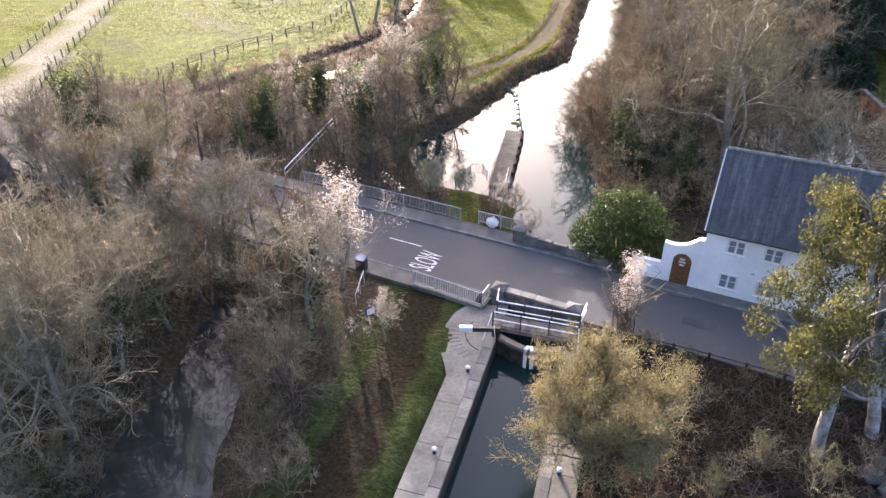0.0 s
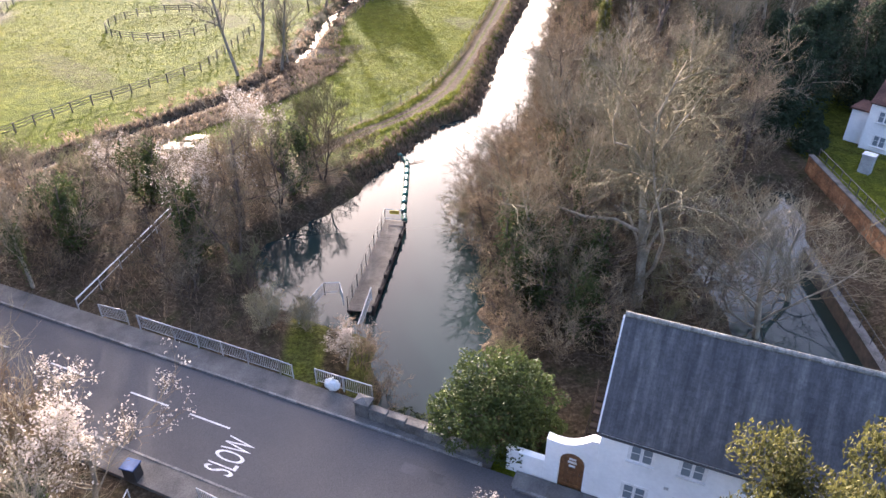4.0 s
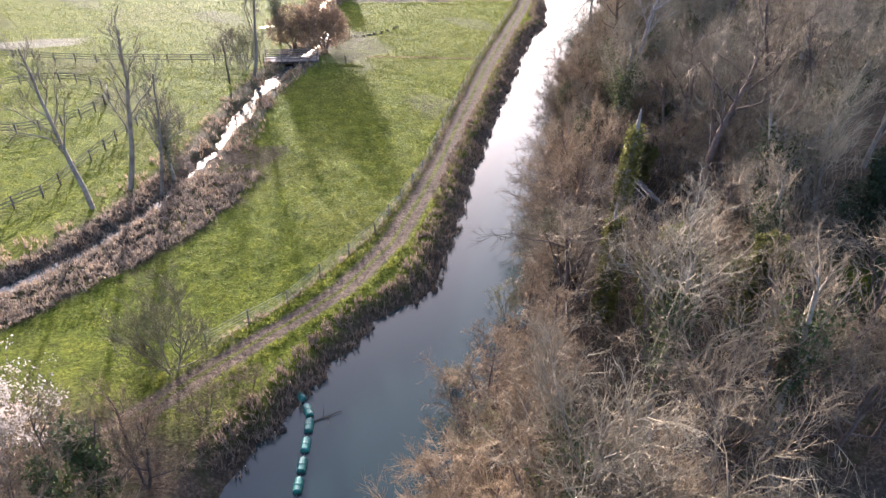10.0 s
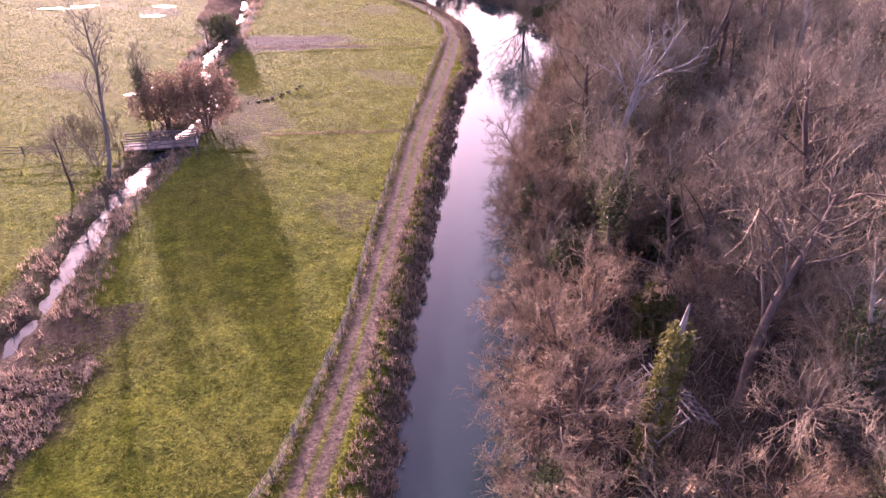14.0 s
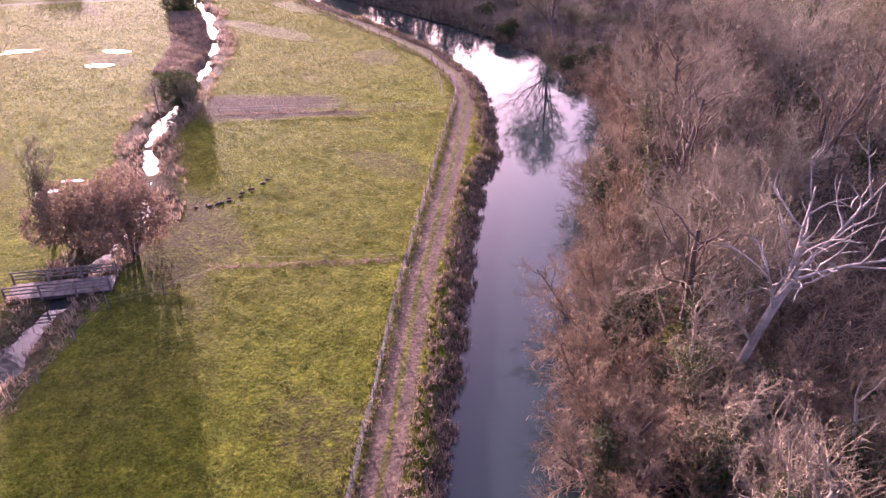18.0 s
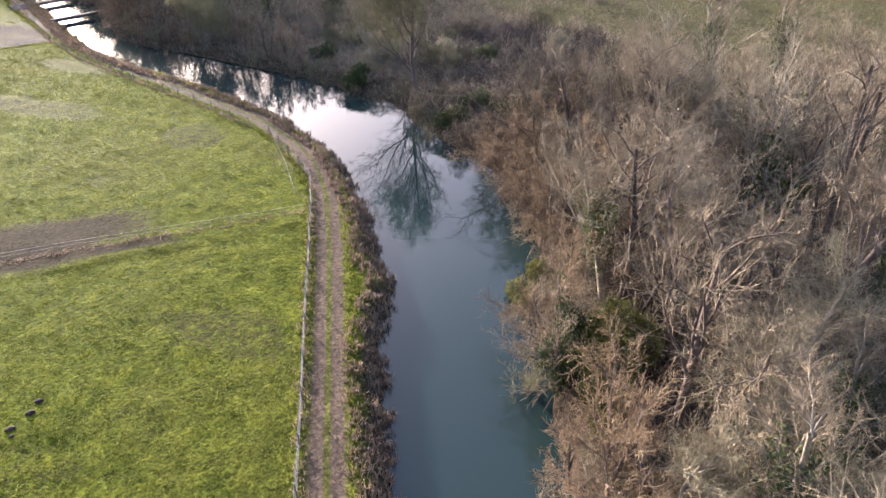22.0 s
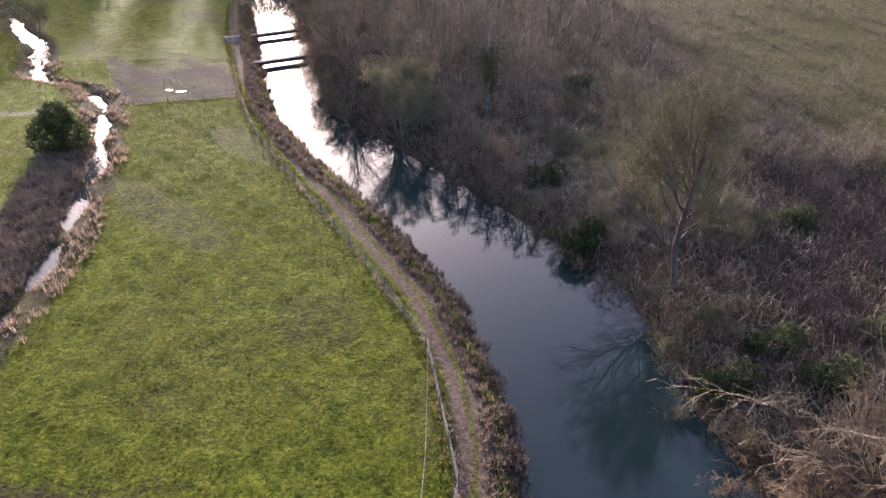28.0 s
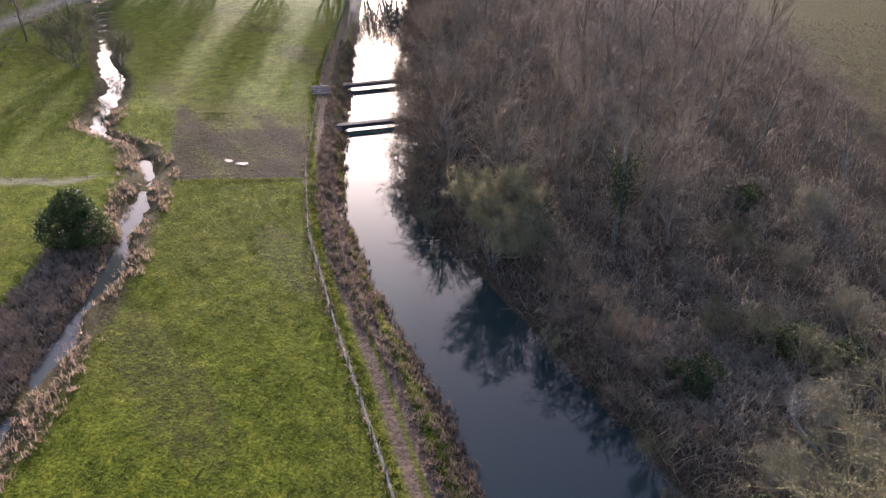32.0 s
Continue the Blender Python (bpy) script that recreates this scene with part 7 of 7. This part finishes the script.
for x, y, s in ((29.6, 80.6, 1.05), (35.2, 80.2, 1.0), (34.8, 101.5, 0.6)):
    leafy_bush("ivy_tree", "broken tree smothered in olive-green ivy", "tree", x, y, [(0, 0, 2.0 * s, 1.5 * s), (0.5 * s, 0.2, 3.9 * s, 1.5 * s), (-0.7 * s, 0.3, 5.0 * s, 1.2 * s), (0.9 * s, -0.3, 5.8 * s, 1.2 * s), (0.1, 0.1, 7.0 * s, 1.0 * s)], int(9000 * s), 0.13, OLIVE, BARK_BROWN, int(x * 10))
for x, y, size, turn in ((37.8, 95.4, 1.0, 0), (39.0, 103.4, 0.85, 80), (47.2, 105.6, 0.95, 150), (38.0, 122.2, 0.9, 220), (44.6, 136.4, 0.85, 30), (49.5, 142.6, 0.75, 120), (70.5, 148.4, 0.95, 40), (74.5, 150.6, 1.0, 210), (51, 149, 0.85, 200), (57, 138, 0.9, 300), (53, 118, 0.9, 10), (61, 160, 0.9, 60), (57.5, 166, 0.75, 170), (60, 172, 0.75, 250), (66, 148, 0.9, 90)):
    plant("tall_ash", x, y, size, turn)
plant("alder_b", 32.4, 117.0, 0.8, 40, tilt=(-6, -18))
for x, y, kind, size in ((55.5, 151.6, "oak", 1.25), (58.5, 157, "oak", 1.3), (60, 163.5, "oak", 1.2), (56.5, 168, "alder_b", 1.2), (53.2, 157.5, "alder_b", 1.25), (62, 153.5, "alder_b", 1.4), (57.5, 174, "oak", 1.1), (63, 170, "alder_b", 1.3), (60.6, 148.2, "ash_b", 1.1), (66.5, 161, "ash_b", 1.1), (51.4, 147.6, "alder_b", 0.95), (47.6, 132.4, "sycamore", 0.72), (41.2, 132.2, "sycamore", 0.56), (51.6, 136.4, "sycamore", 0.7), (45.4, 127.2, "sycamore", 0.62)):
    plant(kind, x, y, size, random.uniform(0, 360))
# the first two are added dark masses standing in for shade among the crowns
for x, y, s in ((36.9, 121.1, 0.75), (39.8, 123.9, 0.7), (62.8, 147.0, 1.0)):
    leafy_bush("ivy_tree", "olive-green ivy-smothered stem in the wood, two of them added as shade", "tree", x, y, [(0, 0, 2.0 * s, 1.4 * s), (0.5 * s, 0.2, 3.9 * s, 1.3 * s), (-0.5 * s, 0.3, 5.6 * s, 1.1 * s), (0.2 * s, -0.2, 7.4 * s, 0.9 * s)], int(7000 * s), 0.13, OLIVE, BARK_BROWN, int(x * 10))
for x, y, size, turn in ((37.9, 117.3, 0.9, 20), (37.0, 118.9, 0.85, 140), (38.6, 115.9, 0.86, 250), (36.2, 116.0, 0.75, 310), (40.6, 116.9, 0.82, 70)):
    plant("ivy_ash", x, y, size, turn)
for i, (x, y) in enumerate(((36, 113.5), (38.4, 114.2), (41, 115), (36.2, 117.4), (41.6, 118.6), (35.8, 120.4), (40.2, 121.6), (43.4, 116.6), (35.4, 124.4), (41.2, 125), (44.2, 121.4), (38.6, 126.4), (36.4, 110.6), (40, 111.4), (43.2, 112.4), (37.4, 129), (42.4, 129.6), (46, 126), (47, 118), (46.6, 113), (36.8, 115.6), (38.0, 116.6), (34.8, 116.2), (37.6, 119.8), (35.6, 121.8), (37.6, 112.4))):
    plant(("alder_b", "oak", "alder_b", "ivy_ash", "alder")[i % 5], x, y, (0.66, 0.6, 0.72, 0.7, 0.8)[i % 5], i * 77)
plant("sycamore", 23.0, 51.3, 1.08, 35, tilt=(0, 7))
plant("pale_sycamore", 30.4, 48.8, 1.15, 200, tilt=(0, 12))
plant("pale_sycamore", 34.0, 52.4, 0.85, 90, tilt=(0, 8))
leafy_bush("ivy_mound", "dark ivy bush hanging over the river bank", "bush", 49.9, 203.4, [(0, 0, 1.2, 1.4), (-1.0, -0.5, 1.0, 1.1), (0.8, 0.8, 1.8, 1.2)], 5000, 0.12, IVY, BARK_BROWN, 47)
for x, y in ((59.5, 188.0), (54.5, 184.5)):
    leafy_bush("ivy_mound", "low dark ivy mound in the waterside thicket", "bush", x, y, [(0, 0, 0.9, 1.2), (1.2, 0.5, 1.1, 1.1), (-0.9, 0.4, 0.7, 1.0)], 3000, 0.12, IVY, BARK_BROWN, int(x * 3))
dead_tree(39.0, 118.4, 20.5, 61, 0.0)
dead_tree(42.8, 92.6, 11.5, 64, 0.05)
dead_tree(56.6, 210.0, 8.5, 66, -0.8)
snag(30.1, 91.5, 11.8, 53, 0.72, (-0.03, 0.02))
snag(26.8, 83.0, 9.0, 54, 0.7)
leafy_bush("gorse_bush", "low olive-green evergreen bush at the water", "bush", 46.4, 153.2, [(0, 0, 1.0, 1.2), (0.9, -0.5, 1.9, 1.2), (-0.8, 0.9, 0.8, 1.0), (-1.1, -0.6, 0.7, 0.9), (0.5, 0.6, 2.5, 0.9)], 6500, 0.1, OLIVE, BARK_BROWN, 44)
leafy_bush("ivy_mound", "olive-green evergreen mound under the riverside trees", "bush", 44.6, 142.6, [(0, 0, 2.6, 1.9), (1.6, 1.4, 3.2, 1.7), (-1.0, -1.8, 1.4, 1.7), (2.4, 0.2, 2.4, 1.7), (2.8, 2.8, 1.8, 1.6), (-1.8, -3.2, 1.0, 1.3)], 12000, 0.12, OLIVE, BARK_BROWN, 45)
leafy_bush("ivy_mound", "olive ivy mound in the wood", "bush", 43.0, 116.0, [(0, 0, 1.5, 1.6), (1.9, 0.8, 1.0, 1.4)], 4500, 0.12, OLIVE, BARK_BROWN, 46)


def yew(x, y, h, seed):
    rng = np.random.default_rng(seed)
    lobes = [(rng.normal() * h * 0.15 * (1.2 - k), rng.normal() * h * 0.15 * (1.2 - k), h * k, h * 0.2 * (1.3 - k)) for k in np.linspace(0.12, 0.93, 22)]
    return leafy_bush("evergreen_tree", "tall dark evergreen tree beyond the basin", "tree", x, y, lobes, 15000, 0.13, YEW, BARK_BROWN, seed, group="dark evergreens")


for x, y, h in ((47, 82, 10), (51, 86, 11), (55, 90, 12), (44.5, 78, 6), (60, 88, 11), (50, 91, 9), (63, 84, 9), (57, 83, 8), (46.5, 74.5, 4)):
    yew(x, y, h, int(x * 7 + y))


# ---- ground cover ----
def blades(name, label, category, points, lo, hi, material, seed, lean=0.35, wide=0.02, per=5):
    """Tufts of narrow bent blades rooted at the points."""
    rng = np.random.default_rng(seed)
    root = np.repeat(np.array(points, float), per, 0)
    n = len(root)
    a, h = rng.uniform(0, 6.283, n), rng.uniform(lo, hi, n)[:, None]
    d = np.stack([np.cos(a), np.sin(a), 0 * a], 1)
    s = np.stack([-d[:, 1], d[:, 0], 0 * a], 1) * wide
    p = root + rng.normal(size=(n, 3)) * np.array([0.1, 0.1, 0])
    up = np.array([0, 0, 1.0])
    m, e = p + d * h * lean * 0.35 + up * h * 0.6, p + d * h * lean + up * h * (1 - 0.3 * lean)
    co = np.stack([p - s, p + s, m + s * 0.8, m - s * 0.8, e], 1).reshape(-1, 3)
    k = np.arange(n)[:, None] * 5
    return tagged(array_mesh(name, co, [k + [0, 1, 2, 3], k + [3, 2, 4]], material), label, category, kind="stuff")


def rooted(xy):
    xy = np.array(xy)
    z = lie(xy[:, 0], xy[:, 1])[0]
    return [(x, y, max(q, -1.0) - 0.03) for (x, y), q in zip(xy, z) if q > -1.25]


rng = np.random.default_rng(71)
n = 5200
ys = rng.uniform(72, 300, n)
xs = river_left(ys) - rng.uniform(-0.5, 2.6, n) * np.interp(ys, [72, 190, 215, 300], [1.0, 0.9, 1.3, 1.0])
blades("bank_reeds", "brown dead reeds and sedge along the river bank", "reeds", rooted(np.c_[xs, ys]), 0.2, 0.65, BRAMBLE, 72, 0.5, 0.03, 8)
n = 4400
ys = rng.uniform(74, 262, n)
xs = np.interp(ys, STREAM_Y, STREAM_X) + rng.choice([-1, 1], n) * rng.uniform(0.5, 3.4, n) * np.interp(ys, [74, 100, 120, 262], [2.2, 1.7, 1.0, 1.1])
clump = wobble(xs, ys, 0.55, 9.0) + rng.normal(size=n) * 0.35 > -0.1
xs, ys = xs[clump], ys[clump]
blades("stream_sedge", "tawny dead sedge along the meadow stream", "sedge", rooted(np.c_[xs, ys]), 0.15, 0.75, REED, 73, 0.6, 0.025, 8)
n = 2600
ys = rng.uniform(191, 231, n)
xs = np.interp(ys, STREAM_Y, STREAM_X) - rng.uniform(0.4, 6.2, n)
blades("stream_bank_sedge", "wide bank of flattened tawny dead sedge", "sedge", rooted(np.c_[xs, ys]), 0.2, 0.8, SEDGE, 83, 0.7, 0.028, 8)
n = 1100
ys = rng.uniform(191, 236, n)
xs = np.interp(ys, STREAM_Y, STREAM_X) - rng.uniform(0.4, 6.2, n)
tuft = wobble(xs, ys, 0.9, 3.0) > 0.1
blades("stream_bank_reeds", "pale tawny reed clumps on the stream bank", "reeds", rooted(np.c_[xs, ys][tuft]), 0.3, 1.0, REED, 84, 0.6, 0.026, 9)
n = 2600
ys = rng.uniform(75, 106, n)
xs = np.interp(ys, STREAM_Y, STREAM_X) + 2.2 + rng.uniform(-5, 5, n)
blades("marsh_sedge", "flattened tawny sedge in the boggy corner", "sedge", rooted(np.c_[xs, ys]), 0.15, 0.6, SEDGE, 82, 0.7, 0.03, 8)
n = 42000
ys = rng.uniform(84, 262, n)
xs = np.interp(ys, STREAM_Y, STREAM_X) + 2.5 + rng.uniform(0, 1, n) * (np.interp(ys, TRACK_Y, TRACK_X) - 2.2 - np.interp(ys, STREAM_Y, STREAM_X) - 2.5)
keep = lie(xs, ys)[2] < 0.3
blades("meadow_tufts", "coarse tufts of winter meadow grass", "grass", rooted(np.c_[xs, ys][keep]), 0.06, 0.2, GRASS_BLADE, 74, 0.8, 0.02, 5)
ys = rng.uniform(98, 290, 20000)
xs = np.interp(ys, STREAM_Y, STREAM_X) - 3.0 - rng.uniform(0, 1, 20000) ** 1.3 * 55
keep = (lie(xs, ys)[2] < 0.3) & (lie(xs, ys)[3] < 0.2)
blades("pasture_tufts", "coarse tufts of winter grass in the fenced pasture", "grass", rooted(np.c_[xs, ys][keep]), 0.06, 0.22, GRASS_BLADE, 88, 0.8, 0.028, 5)
n = 5000
ys = rng.uniform(78, 300, n)
side = rng.choice([-1.5, 1.4, -1.8, 1.7], n)
xs = np.interp(ys, TRACK_Y, TRACK_X) + side * 1.08 + rng.normal(size=n) * 0.22
blades("verge_grass", "longer green grass on the track verges", "grass", rooted(np.c_[xs, ys]), 0.15, 0.42, GRASS_BLADE, 75, 0.6, 0.022, 6)
fx = np.array(FENCE)
ys = rng.uniform(82, 300, 2200)
xs = np.interp(ys, fx[:, 1], fx[:, 0]) + rng.normal(size=2200) * 0.2
blades("fence_grass", "pale dry grass along the fence foot", "grass", rooted(np.c_[xs, ys]), 0.1, 0.35, REED, 76, 0.7, 0.02, 6)

for seed, a, b, m in ((90, (7.0, 174.3), (34.6, 172.0), REED), (91, (9.5, 140.9), (24.4, 139.8), REED), (92, (7.5, 171.4), (34, 170.0), GRASS_BLADE), (93, (5.2, 137.6), (9.0, 136.8), GRASS_BLADE), (94, (0, 241.4), (13, 243.8), GRASS_BLADE)):
    k = rng.uniform(0, 1, 420)
    spots = np.array(a) + k[:, None] * (np.array(b) - np.array(a)) + rng.normal(size=(420, 2)) * [0.1, 0.24]
    blades("fence_line_grass", "longer pale grass left under a cross fence", "grass", rooted(spots), 0.05, 0.16, m, seed, 0.9, 0.022, 6)


def brambles(name, label, points, seed, material, h=0.9, thick=1.0):
    rng = np.random.default_rng(seed)
    t = Tubes()
    for x, y, z in points:
        a, r = rng.uniform(0, 6.283), rng.uniform(0.5, 1.6) * math.sqrt(thick)
        d = np.array([math.cos(a), math.sin(a), 0])
        p = np.array([x, y, z])
        k = h * rng.uniform(0.4, 1.3)
        t.add([p, p + d * r * 0.4 + [0, 0, k], p + d * r + [0, 0, k * rng.uniform(0.1, 0.8)]], [0.02 * thick, 0.016 * thick, 0.007 * thick], 3)
    return tagged(t.build(name, material), label, "undergrowth", kind="stuff")


n = 15000
ys = rng.uniform(62, 245, n)
xs = river_right(ys) + rng.uniform(-0.6, 38, n) * rng.uniform(0.25, 1, n)
keep = ~((xs > 27) & (xs < 46) & (ys < 70)) & ~((xs > 43.5) & (ys < 92))
brambles("wood_undergrowth", "tangled brown brambles and dead stems on the wood floor", rooted(np.c_[xs, ys][keep]), 77, BRAMBLE)
n = 5000
ys = rng.uniform(15, 76, n)
xs = rng.uniform(-38, 0, n)
keep = (np.abs((ys - 41) * 0.894 + xs * 0.447) > 5.6) & ((ys > 38) | (np.abs(xs - np.interp(ys, [14, 21.7, 26.5, 31, 38], [-17.5, -14.6, -14.2, -13.9, -13.2])) > np.interp(ys, [27, 32], [2.8, 2.3]))) & ((ys > 44) | (xs < -7.0)) & ((xs < -6) | (ys < 66))
brambles("thicket_undergrowth", "tangled bare brambles under the thicket", rooted(np.c_[xs, ys][keep]), 78, BRAMBLE)
n = 24000
ys = rng.uniform(90, 345, n)
xs = river_right(ys) + 4 + rng.uniform(0, 1, n) ** 0.8 * 92
keep = ~((xs > 78) & (ys > 179)) & ~((ys > 179) & (ys < 248)) & ~((xs > 60) & (ys < 120))
deep = rooted(np.c_[xs, ys][keep])
brambles("deep_undergrowth", "tall brown thicket stems deep in the wood", deep, 81, TWIG_GREY, 1.6, 1.8)
n = 9000
low_y = rng.uniform(179, 250, n)
low_x = river_right(low_y) + rng.uniform(0.2, 48, n)
brambles("scrub_undergrowth", "tangled grey-brown brambles in the low scrub", rooted(np.c_[low_x, low_y]), 85, TWIG_GREY, 1.1, 1.5)
n = 5000
heath_y = rng.uniform(185, 330, n)
heath_x = 80 + rng.uniform(0, 1, n) ** 1.3 * 90
blades("heath_tussocks", "bleached tussocks of rough grass on the open heath", "grass", rooted(np.c_[heath_x, heath_y]), 0.15, 0.45, HEATH, 86, 0.8, 0.05, 5)
n = 5200
ys = rng.uniform(202, 228, n)
xs = river_right(ys) + rng.uniform(2, 24, n)
brambles("bleached_stems", "flattened bleached stems in the clearing", rooted(np.c_[xs, ys]), 79, TWIG_PALE, 0.6)
open_y = rng.uniform(203, 223, 3200)
open_x = river_right(open_y) + rng.uniform(3, 19, 3200)
patch = wobble(open_x, open_y, 0.4, 6.0) > -0.35
blades("clearing_grass", "bleached dead grass flattened in the clearing", "grass", rooted(np.c_[open_x, open_y][patch]), 0.25, 0.8, STALK, 87, 0.7, 0.03, 7)
n = 2200
ys = rng.uniform(18, 31, n)
xs = rng.uniform(9, 24, n)
keep = (np.abs((ys - 41) * 0.894 + xs * 0.447) > 3.8)
brambles("garden_undergrowth", "dead stems and brambles beside the road", rooted(np.c_[xs, ys][keep]), 80, BARK_BROWN, 0.6)
for t in TEMPLATES.values():
    for o in (*t.children, t):
        bpy.data.objects.remove(o)
